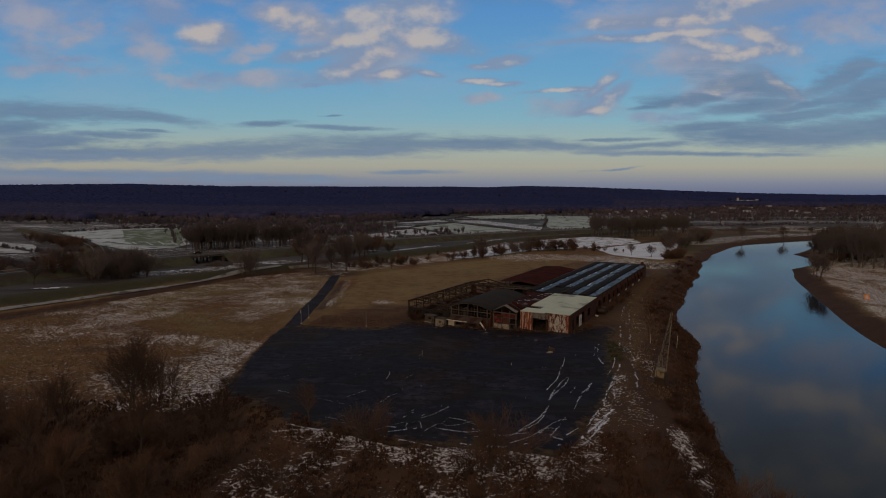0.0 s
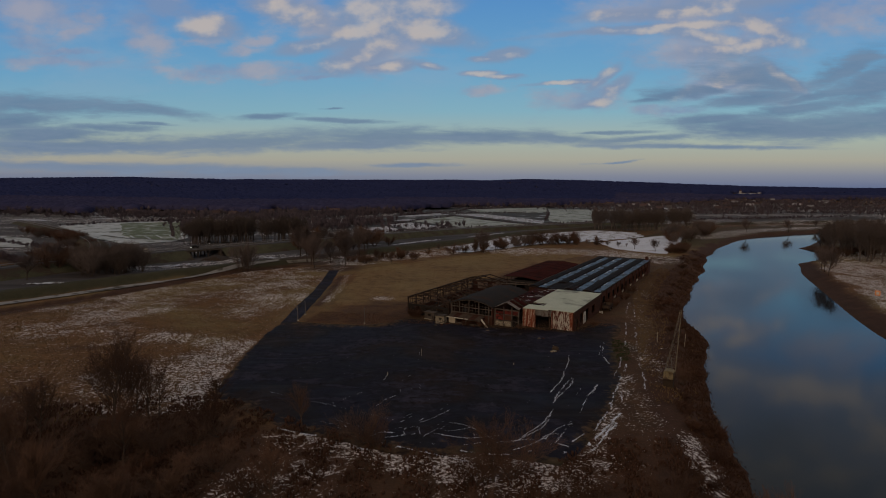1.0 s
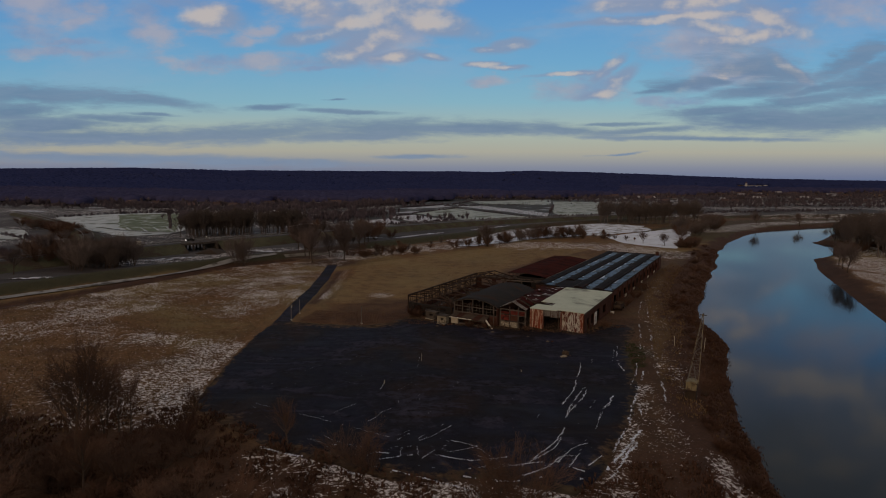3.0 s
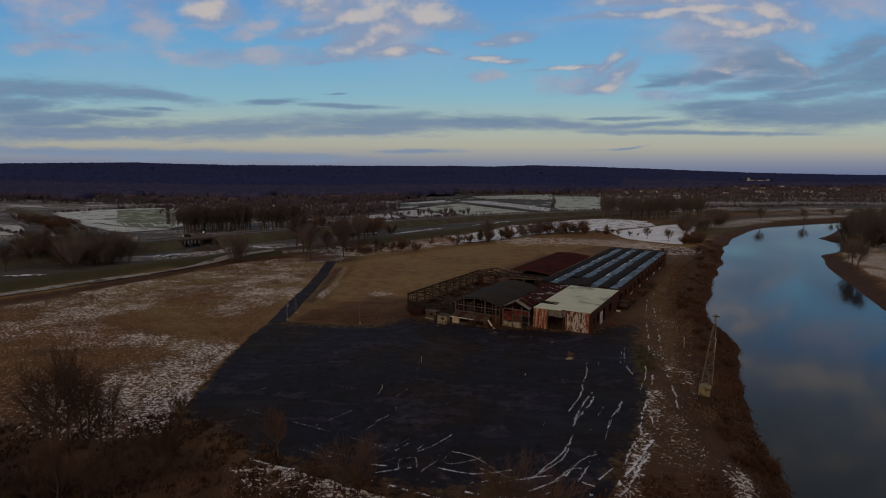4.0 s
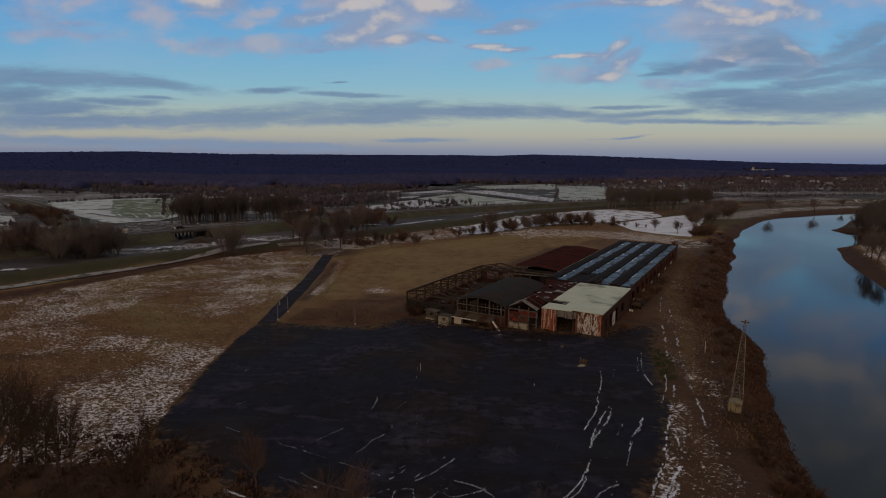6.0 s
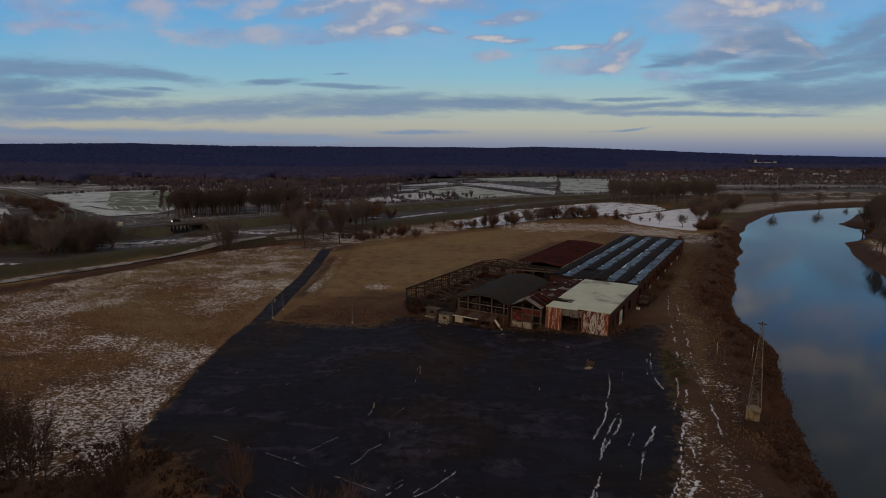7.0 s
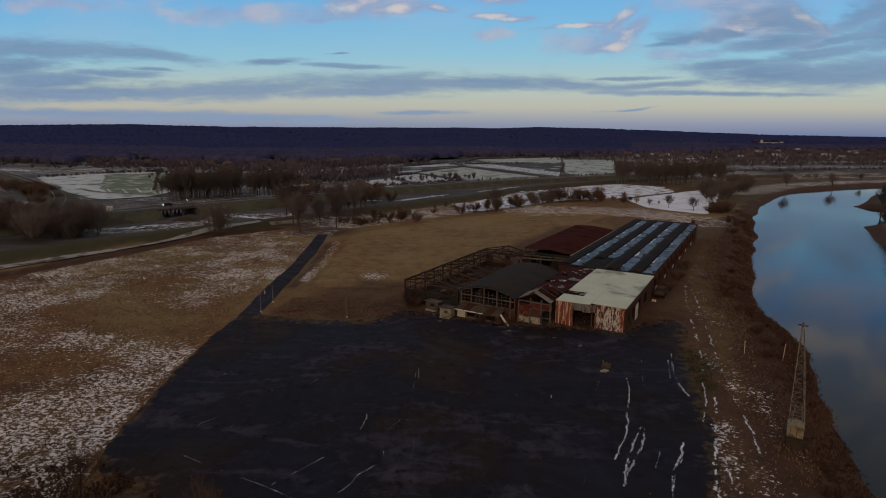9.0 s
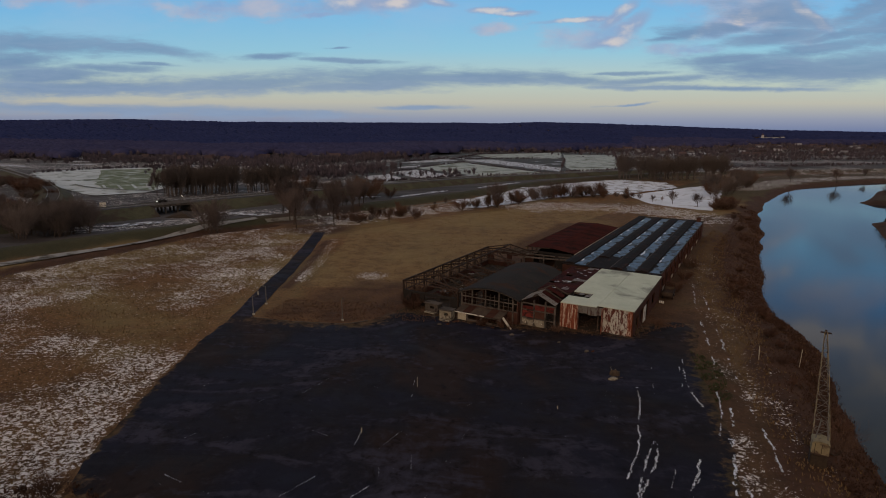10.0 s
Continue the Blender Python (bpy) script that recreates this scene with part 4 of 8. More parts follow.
def sheet(name, outline, material, lift, label, category="ground", jitter=0.0, step=3.0, follow=True):
    """A flat cover on the ground with an uneven rim."""
    rng = random.Random(len(name) + int(outline[0][0]))
    ring = []
    n = len(outline)
    for i in range(n):
        a, b = Vector((*outline[i], 0)), Vector((*outline[(i + 1) % n], 0))
        k = max(1, int((b - a).length / step))
        for j in range(k):
            p = a.lerp(b, j / k)
            ring.append((p.x + rng.uniform(-jitter, jitter), p.y + rng.uniform(-jitter, jitter)))
    # triangles inside the rim, with enough points within to follow the ground
    loose = list(ring)
    if follow:
        xs, ys = [p[0] for p in ring], [p[1] for p in ring]
        gx, gy = np.meshgrid(np.arange(min(xs), max(xs), step * 2), np.arange(min(ys), max(ys), step * 2))
        gx, gy = gx.ravel(), gy.ravel()
        ok = inside(gx, gy, ring) & (distance(gx, gy, ring, True) > step)
        loose += list(zip(gx[ok].tolist(), gy[ok].tolist()))
    m = len(ring)
    vs, _, fs, *_ = geometry.delaunay_2d_cdt([Vector(p) for p in loose], [(k, (k + 1) % m) for k in range(m)], [], 1, 0.001)
    ax, ay = np.array([v.x for v in vs]), np.array([v.y for v in vs])
    zs = height(ax, ay) if follow else np.zeros(len(vs))
    me = bpy.data.meshes.new(name)
    tri = []
    mids = np.array([[(vs[f[0]][k] + vs[f[1]][k] + vs[f[2]][k]) / 3 for k in (0, 1)] for f in fs])
    for f, ok in zip(fs, inside(mids[:, 0], mids[:, 1], ring)):
        a, b, c = (vs[k] for k in f[:3])
        if ok:
            tri.append(tuple(f) if (b - a).cross(c - a) > 0 else tuple(reversed(f)))
    me.from_pydata([(v.x, v.y, z + lift) for v, z in zip(vs, zs)], [], tri)
    me.materials.append(material)
    return tagged(new(name, me), label, category, kind="structure")


def ribbon(name, line, width, material, lift, label, category="road", step=4.0, fixed=None, jitter=0.0):
    """A strip along a line that follows the ground."""
    rng = random.Random(7)
    c = smooth_line(line, step)
    g = Geo()
    pts = []
    for i, (x, y) in enumerate(c):
        a, b = c[max(i - 1, 0)], c[min(i + 1, len(c) - 1)]
        t = Vector((b[0] - a[0], b[1] - a[1], 0)).normalized()
        s = Vector((t.y, -t.x, 0))
        for k in (-1, -0.5, 0, 0.5, 1):
            w = width / 2 * k + (rng.uniform(-jitter, jitter) if abs(k) == 1 else 0)
            pts.append((x + s.x * w, y + s.y * w))
    zs = height(np.array([p[0] for p in pts]), np.array([p[1] for p in pts])) if fixed is None else np.full(len(pts), fixed)
    for (x, y), z in zip(pts, zs):
        g.v.append((x, y, z + lift))
    for i in range(len(c) - 1):
        for k in range(4):
            q = i * 5 + k
            g.f.append((q, q + 5, q + 6, q + 1))
    g.f = [tuple(reversed(f)) for f in g.f]
    ob = part(name, g, material)
    return tagged(ob, label, category, kind="structure")


build_ground()
gw = Geo()
gw.v = [(0, -90, WATER_Z), (330, -90, WATER_Z), (960, 480, WATER_Z), (960, 610, WATER_Z), (300, 530, WATER_Z), (110, 330, WATER_Z), (34, 150, WATER_Z)]
gw.f = [tuple(range(7))]
tagged(part("water", gw, M["water"]), "calm dark river mirroring the dusk sky", "river", kind="structure")
yard = sheet("pavement", YARD, M["asphalt"], 0.05, "dark damp asphalt yard, cracked and overgrown", "yard", jitter=0.2, step=1.3)
yx, yy = (np.array([v.co[k] for v in yard.data.vertices]) for k in (0, 1))
rim = np.zeros(len(yx))
for edge, wide in ((YARD_WEST, 0.8), (YARD_SOUTH, 9.0), (YARD_EAST, 5.0), (YARD_NORTH, 8.0)):
    rim = np.maximum(rim, 1 - np.clip(distance(yx, yy, edge) / wide, 0, 1))
yard.data.attributes.new("rim", "FLOAT", "POINT").data.foreach_set("value", rim.astype(np.float32))
ribbon("road", [(-43.7, 153), (-44.5, 166), (-45.3, 180), (-46.3, 198), (-47.8, 217), (-49.6, 234), (-51.4, 249)], 4.3, M["asphalt"], 0.09, "narrow dark asphalt lane through the meadow", jitter=0.25)
ribbon("dike_track", [(-178, 126), (-150, 163), (-127.5, 195), (-120.5, 206.5), (-112.5, 217)], 5.2, M["track"], 0.30, "pale gravel track at the foot of the dike", "track", jitter=0.5)
ribbon("dike_lane", [(-112.7, 216.6), (-107, 226), (-102.5, 237), (-95.5, 251), (-82, 268)], 2.6, M["track"], 0.30, "narrow pale track along the foot of the dike", "track", jitter=0.3)
ribbon("dike_path", [(-78, 268), (-66, 279), (-52, 290), (-42, 300), (-22, 321), (6, 352), (30, 378), (48, 408), (76, 440), (128, 484)], 2.6, M["gravel"], 0.12, "pale path along the foot of the dike", "path", jitter=0.2)
sheet("snow_field", [(102, 378), (150, 420), (197, 458), (160, 385), (137, 341), (122, 313), (113, 322), (101, 338)], M["snow"], 0.12, "flooded meadow under smooth snow", "field", 1.0, 6)
sheet("snow_meadow", [(-3, 346), (11, 361), (30, 390), (43, 412), (76, 446), (104, 470), (130, 486), (156, 462), (150, 425), (101, 383), (82, 377), (60, 367), (45, 351), (24, 329), (12, 319), (4, 316), (2, 330)], M["worn_snow"], 0.2, "meadow under thin snow beside the hedge", "field", 1.2, 5)
sheet("pasture_plain", [(-90, 560), (-75, 440), (-40, 440), (24, 495), (90, 545), (166, 590), (215, 800), (260, 1000), (120, 1060), (-20, 990), (-70, 800)], M["pasture"], 0.30, "grey winter pasture with streaks of snow", "field", 2.0, 25)
for ring, key, words in (([(31, 930), (184, 1041), (143, 819), (47, 808)], "thin_snow", "far field thinly covered with snow"), ([(6, 774), (46, 779), (107, 621), (95, 562)], "patchy_snow", "far field with broken snow"),
                         ([(-41, 607), (6, 710), (84, 536), (16, 508)], "thin_snow", "pale frosted field between hedges"), ([(-60, 545), (-41, 583), (2, 505), (-25, 470)], "patchy_snow", "white field corner before the hedge"),
                         ([(-76, 495), (-60, 526), (-36, 474), (-60, 454)], "patchy_snow", "snow-covered field corner"), ([(170, 947), (248, 937), (163, 600), (112, 575), (112, 625), (148, 815)], "thin_snow", "wide field under thin snow"),
                         ([(-62, 715), (-14, 801), (0, 748), (-51, 693)], "patchy_snow", "far strip of snow"), ([(-33, 650), (8, 716), (38, 660), (10, 716), (-17, 655)], "turf", "far grassy strip")):
    sheet("field", ring, M[key], 0.55, words, "field", 1.5, 14)
sheet("white_field", [(-374, 522), (-352, 584), (-284, 592), (-190, 400), (-188, 372), (-208, 356), (-262, 400)], M["field_snow"], 0.45, "field under thin snow beside the road", "field", 1.0, 12)
sheet("snow_meadow", [(-360, 425), (-340, 413), (-300, 393), (-264, 352), (-262, 336), (-300, 340), (-360, 352)], M["field_snow"], 0.45, "meadow corner under thin snow beside the country road", "field", 1.0, 10)
sheet("green_field", [(-330, 552), (-282, 588), (-189, 384), (-207, 387), (-232, 399), (-250, 421)], M["turf"], 0.62, "green field dusted with snow", "field", 1.0, 12)
for line in ([(-250, 425.5), (-234.5, 431), (-219.5, 436)], [(-258, 413), (-234.5, 395.5), (-207, 383.5), (-185, 378)], [(-281, 481), (-269, 494), (-262, 518)]):
    ribbon("ditch", line, 1.7, M["dike"], 0.92, "thin dark ditch across the green field", "ditch", jitter=0.2)
for line in ([(-240, 414), (-221.5, 388.5)], [(-230, 414.5), (-209.5, 386)], [(-223, 419), (-200, 386.5)], [(-213, 419.5), (-192, 387)]):
    ribbon("snow_strip", line, 1.5, M["field_snow"], 0.80, "narrow strip of snow in a furrow", "snow", jitter=0.2)
rng = random.Random(4)
for a, b, w in (((-37, 357), (-6, 396), 5), ((-58, 356), (-44, 362), 4), ((14, 414), (46, 456), 5), ((-150, 500), (-120, 560), 12), ((-128, 440), (-110, 470), 8), ((-40, 500), (-5, 520), 8), ((328, 958), (445, 1040), 24), ((-330, 700), (-290, 730), 14),
                ((-262, 690), (-225, 700), 10), ((-480, 700), (-430, 690), 12), ((-300, 300), (-262, 330), 12), ((270, 640), (360, 665), 8), ((-60, 610), (-40, 650), 12), ((620, 990), (700, 1030), 8),
                ((-205, 630), (-160, 606), 24), ((-496, 627), (-440, 600), 18), ((-414, 628), (-392, 650), 18), ((-520, 985), (-445, 915), 26), ((-262, 694), (-170, 600), 20), ((-111, 296), (-73, 284), 6), ((-162, 210), (-146, 213.5), 3), ((-201, 263), (-180, 265), 5),
                ((-138, 256), (-120, 268), 6), ((-252, 440), (-226, 415), 2), ((-262, 452), (-240, 440), 2), ((-222, 420), (-208, 408), 2)):
    p, e = Vector(a), Vector(b)
    t_ = (e - p).normalized()
    n_ = Vector((-t_.y, t_.x))
    ring = []
    for side in (1, -1):
        for k in range(9):
            f = k / 8 if side > 0 else 1 - k / 8
            c = p.lerp(e, f) + n_ * side * w * 0.5 * (0.3 + 0.9 * math.sin(math.pi * min(max(f, 0.06), 0.94))) * rng.uniform(0.5, 1.2)
            ring.append((c.x, c.y))
    sheet("snow_patch", ring, M["patchy_snow"], 0.35, "strip of old snow on a far meadow", "field", 0.3, 6)
kerb = Geo()
kerb_line = smooth_line([(-41.4, 153.6), (-36, 152.2), (-32, 151.5), (-27, 150.9), (-22, 150.5), (-17.6, 152.6)], 1.0)
for (xa, ya), (xb, yb) in zip(kerb_line[:-1], kerb_line[1:]):
    kerb.bar((xa, ya, 0.06), (xb, yb, 0.06), 0.22, 0.22)
tagged(part("kerb", kerb, M["concrete"]), "low worn kerb at the edge of the rough grass", "kerb", kind="structure")


# ---- highway, bridge ----
def embankment(line, top, name, label, half=4.6, surface_key="road"):
    """A raised road with sloping grass sides."""
    c = smooth_line(line, 6)
    deck, bank = Geo(), Geo()
    for i, (x, y) in enumerate(c):
        a, b = c[max(i - 1, 0)], c[min(i + 1, len(c) - 1)]
        t = Vector((b[0] - a[0], b[1] - a[1], 0)).normalized()
        s = Vector((t.y, -t.x, 0))
        z = top[0] + (top[1] - top[0]) * i / (len(c) - 1)
        for w in (-half, half):
            deck.v.append((x + s.x * w, y + s.y * w, z))
        for w, h in ((-half - 1.4 - z * 1.8, 0), (-half - 1.4, z - 0.05), (half + 1.4, z - 0.05), (half + 1.4 + z * 1.8, 0)):
            bank.v.append((x + s.x * w, y + s.y * w, h))
    for i in range(len(c) - 1):
        deck.f.append((2 * i, 2 * i + 1, 2 * i + 3, 2 * i + 2))
        bank.f += [(4 * i + k, 4 * i + k + 1, 4 * i + k + 5, 4 * i + k + 4) for k in range(3)]
    base = thing(name, Matrix(), label, "road", kind="structure")
    part("carriageway", deck, M[surface_key], base)
    part("slope", bank, M["dike"], base, "dark turf slope")
    rail = Geo()
    for side in (0, 1):
        for i in range(len(c) - 1):
            p, q = Vector(deck.v[2 * i + side]), Vector(deck.v[2 * i + 2 + side])
            rail.bar(p + Vector((0, 0, 0.7)), q + Vector((0, 0, 0.7)), 0.08, 0.3)
            rail.bar(p, p + Vector((0, 0, 0.8)), 0.12)
    part("guard_rail", rail, M["rail"], base)
    return base


embankment([(-212, 130), (-196, 200), (-180, 240), (-163, 265), (-150, 280), (-140.8, 291.6)], (3.2, 4.2), "highway_south", "raised highway on a dark turf embankment")
embankment([(-128.8, 305.4), (-112, 324), (-95, 345), (-78, 366), (-60, 389), (-34, 417), (17, 466), (91, 518), (150, 557), (230, 606)], (4.2, 2.0), "highway_north", "raised highway running off across the fields")
embankment([(-176, 268), (-204, 318), (-250, 378), (-340, 470), (-440, 562)], (3.0, 2.0), "side_road", "country road on a low bank", 2.6, "dirt")


def bridge():
    a, b = Vector((-141.2, 291.2, 0)), Vector((-128.4, 305.9, 0))
    length = (b - a).length
    rz = math.degrees(math.atan2(b.y - a.y, b.x - a.x))
    t = thing("road_bridge", pose(a.x, a.y, 0, rz=rz), "concrete road bridge over a dark underpass", "bridge")
    part("deck", Geo().box(0, length, -6.6, 6.6, 3.3, 4.25, 0.08), M["concrete"], t)
    for y in (-6.5, 6.5):
        g = Geo()
        for k in range(12):
            g.bar((k * length / 11, y, 4.25), (k * length / 11, y, 5.2), 0.09)
        g.bar((0, y, 5.2), (length, y, 5.2), 0.1)
        g.bar((0, y, 4.75), (length, y, 4.75), 0.06)
        part("railing", g, M["mast_steel"], t)
    for x in (0.8, length - 0.8):
        part("abutment", Geo().box(x - 0.8, x + 0.8, -7.2, 7.2, -0.3, 3.32, 0.1), M["concrete"], t)
    for x in (length * 0.36, length * 0.64):
        for y in (-4.5, 0, 4.5):
            part("pier", Geo().tube((x, y, -0.2), (x, y, 3.32), 0.45, 0.45, 10, True), M["concrete"], t)
    tagged(part("spoil_heap", Geo().add([(0, 0, 2.6), (-6, -5, -0.1), (7, -6, -0.1), (8, 4, -0.1), (-5, 5, -0.1), (2, -3, 1.9), (3, 2, 1.8)],
                                        [(0, 1, 5), (5, 1, 2), (0, 5, 2), (0, 2, 6), (6, 2, 3), (0, 6, 3), (0, 3, 4), (0, 4, 1)]), M["dirt"]),
           "heap of brown earth beside the bridge", "earth heap").location = (-121, 285, 0)


bridge()


def car(x, y, z, rz):
    t = thing("car", pose(x, y, z, rz=rz), "dark car with its headlights on, on the highway", "car", "")
    g = Geo()
    prof = [(-2.1, 0.35), (-2.1, 0.85), (-1.5, 0.95), (-0.9, 1.42), (0.7, 1.42), (1.3, 0.95), (2.1, 0.8), (2.15, 0.35)]
    n = len(prof)
    g.add([(px, sy * (0.85 if pz < 1.2 else 0.68), pz) for sy in (-1, 1) for px, pz in prof],
          [tuple(range(n)), tuple(reversed(range(n, 2 * n)))] + [(i, n + i, n + (i + 1) % n, (i + 1) % n) for i in range(n)])
    part("body", g, M["bitumen_grey"], t)
    for wx in (-1.3, 1.3):
        for wy in (-0.8, 0.8):
            part("wheel", Geo().tube((wx, wy - 0.1, 0.32), (wx, wy + 0.1, 0.32), 0.32, 0.32, 12, True), M["bitumen"], t)
    for wy in (-0.6, 0.6):
        part("headlight", Geo().tube((2.1, wy, 0.65), (2.19, wy, 0.65), 0.14, 0.12, 8, True), M["headlight"], t, "lit headlight")


car(-137.6, 299.4, 4.25, -131)

# ---- the derelict brickworks: local x along the front, local y into the depth ----
SITE = pose(32.4, 145.5, 0, rz=-29.3)


def wall_with_openings(x0, x1, z0, z1, y0, y1, holes):
    """A wall along x with rectangular openings (a, b, low, high) cut through it, as one closed mesh."""
    xs = sorted({x0, x1, *[h[0] for h in holes], *[h[1] for h in holes]})
    zs = sorted({z0, z1, *[min(max(h[2], z0), z1) for h in holes], *[min(max(h[3], z0), z1) for h in holes]})

    def solid(i, j):
        if not (0 <= i < len(xs) - 1 and 0 <= j < len(zs) - 1):
            return False
        cx, cz = (xs[i] + xs[i + 1]) / 2, (zs[j] + zs[j + 1]) / 2
        return not any(h[0] < cx < h[1] and h[2] < cz < h[3] for h in holes)
    g = Geo()
    nz = len(zs)
    g.v = [(x, y, z) for y in (y0, y1) for x in xs for z in zs]
    back = len(xs) * nz

    def k(i, j, b):
        return i * nz + j + (back if b else 0)
    for i in range(len(xs) - 1):
        for j in range(nz - 1):
            if not solid(i, j):
                continue
            g.f.append((k(i, j, 0), k(i + 1, j, 0), k(i + 1, j + 1, 0), k(i, j + 1, 0)))
            g.f.append((k(i, j + 1, 1), k(i + 1, j + 1, 1), k(i + 1, j, 1), k(i, j, 1)))
            for di, dj, a, b in ((-1, 0, (i, j + 1), (i, j)), (1, 0, (i + 1, j), (i + 1, j + 1)), (0, -1, (i, j), (i + 1, j)), (0, 1, (i + 1, j + 1), (i, j + 1))):
                if not solid(i + di, j + dj):
                    g.f.append((k(*b, 0), k(*a, 0), k(*a, 1), k(*b, 1)))
    return g


def turned(g):
    """Swaps x and y, to run a wall along the depth."""
    g.v = [(y, x, z) for x, y, z in g.v]
    g.f = [tuple(reversed(f)) for f in g.f]
    return g


def white_shed():
    t = thing("shed", SITE, "open-fronted shed with a flat pale roof and rusty corrugated cladding", "shed")
    rng = random.Random(3)
    # pale roof in two leaves, with a gap torn in the front left one
    part("roof_leaf", Geo().plate([(-6.2, -0.6, 5.22), (0.45, -0.6, 5.18), (0.45, 27.6, 5.42), (-6.2, 27.6, 5.46)], 0.14), M["white_roof"], t, "pale grey flat roofing")
    g = Geo()
    g.plate([(-13.1, -1.9, 5.16), (-6.26, -1.5, 5.20), (-6.26, 3.2, 5.24), (-13.1, 3.2, 5.20)], 0.14)
    g.plate([(-9.0, 3.2, 5.226), (-6.26, 3.2, 5.24), (-6.26, 6.4, 5.27), (-9.0, 6.4, 5.25)], 0.14)
    g.plate([(-13.1, 6.4, 5.23), (-6.26, 6.4, 5.27), (-6.26, 27.6, 5.45), (-13.1, 27.6, 5.42)], 0.14)
    part("roof_leaf", g, M["white_roof"], t, "pale grey flat roofing with a torn hole")
    for k in range(5):
        x = -12.6 + k * 0.85
        part("batten", Geo().bar((x, 3.1, 5.08), (x, 6.5, 5.11), 0.10, 0.10), M["timber"], t)
    for k, (x, y) in enumerate(((-10.2, 3.9), (-9.8, 5.2), (-11.6, 4.9))):
        part("slipped_sheet", Geo().plate([(x, y, 5.16), (x + 1.0, y + 0.1, 5.20), (x + 1.05, y + 1.3, 5.15), (x + 0.05, y + 1.2, 5.18)], 0.02), M["zinc_sheet"], t)
    for k in range(10):
        y = 0.4 + k * 2.9
        part("rafter", Geo().bar((-12.9, y, 4.93), (0.2, y, 4.95), 0.14, 0.24), M["timber"], t)
    for x in (-12.8, -6.3, 0.1):
        for k in range(6):
            part("post", Geo().box(x - 0.11, x + 0.11, 0.3 + k * 5.3, 0.52 + k * 5.3, 0, 4.85, 0.02), M["timber"], t)
    # front: rusted sheets, an opening with a zinc apron over it, pale sheets
    for k in range(4):
        w = 0.84
        part("corrugated_sheet", Geo().ribbed((-13.15 + k * w, -1.62, 4.98 + rng.uniform(-0.04, 0.04)), (1, 0, 0), (rng.uniform(-0.01, 0.01), 0, -1), w * 1.02, 4.9 + rng.uniform(-0.15, 0.05), 0.21, 0.028), M["rust_sheet"], t, "orange rusted corrugated sheet")
    for k in range(5):
        w = 0.92
        part("corrugated_sheet", Geo().ribbed((-9.78 + k * w, -1.1, 4.98 + rng.uniform(-0.04, 0.04)), (1, 0, 0), (0, 0, -1), w * 1.02, 1.7 + rng.uniform(-0.2, 0.1), 0.21, 0.026), M["zinc_sheet"], t, "dull zinc corrugated sheet")
    for k in range(6):
        w = 0.885
        part("corrugated_sheet", Geo().ribbed((-5.2 + k * w, -0.3, 5.0 + rng.uniform(-0.03, 0.03)), (1, 0, 0), (rng.uniform(-0.01, 0.01), 0, -1), w * 1.02, 4.9 + rng.uniform(-0.12, 0.06), 0.21, 0.028), M["pale_sheet"] if k < 5 else M["rust_sheet"], t, "pale corrugated sheet with rust runs")
    part("side_sheet", turned(Geo().box(-1.6, -0.2, -5.24, -5.18, 0, 4.95)), M["rust_sheet"], t)
    part("side_sheet", turned(Geo().box(-1.6, -0.5, -9.85, -9.79, 0, 4.95)), M["rust_sheet"], t)
    part("side_wall", turned(wall_with_openings(0.0, 27.2, 0, 4.9, 0.05, 0.27, [(2.6, 4.6, 0, 3.1), (6.2, 8.6, 0.9, 3.4), (11.5, 14.5, 0, 3.6), (18, 21, 1.2, 3.4)])), M["brick"], t, "sooty brick side wall")
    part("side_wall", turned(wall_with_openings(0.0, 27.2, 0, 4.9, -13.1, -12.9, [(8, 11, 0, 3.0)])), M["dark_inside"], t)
    part("back_wall", wall_with_openings(-12.9, 0.05, 0, 4.9, 27.0, 27.2, [(-8, -5, 0, 3.2)]), M["brick"], t)
    part("floor_slab", Geo().box(-12.9, 0.05, -1.0, 27.0, -0.1, 0.07), M["dirt"], t)
    part("door_leaf", Geo().box(0.34, 0.42, 8.8, 11.2, 0.1, 3.3, 0.02), M["white_paint"], t, "off-white sliding door leaf")
    part("gutter_board", Geo().bar((0.5, -0.6, 5.0), (0.5, 27.6, 5.22), 0.08, 0.3), M["timber"], t)
    part("brace", Geo().bar((1.5, 0.6, 0.0), (0.4, 0.1, 3.4), 0.14, 0.14), M["timber"], t)
    part("brace", Geo().bar((1.9, 3.4, 0.0), (0.4, 3.1, 2.8), 0.12, 0.12), M["timber"], t)


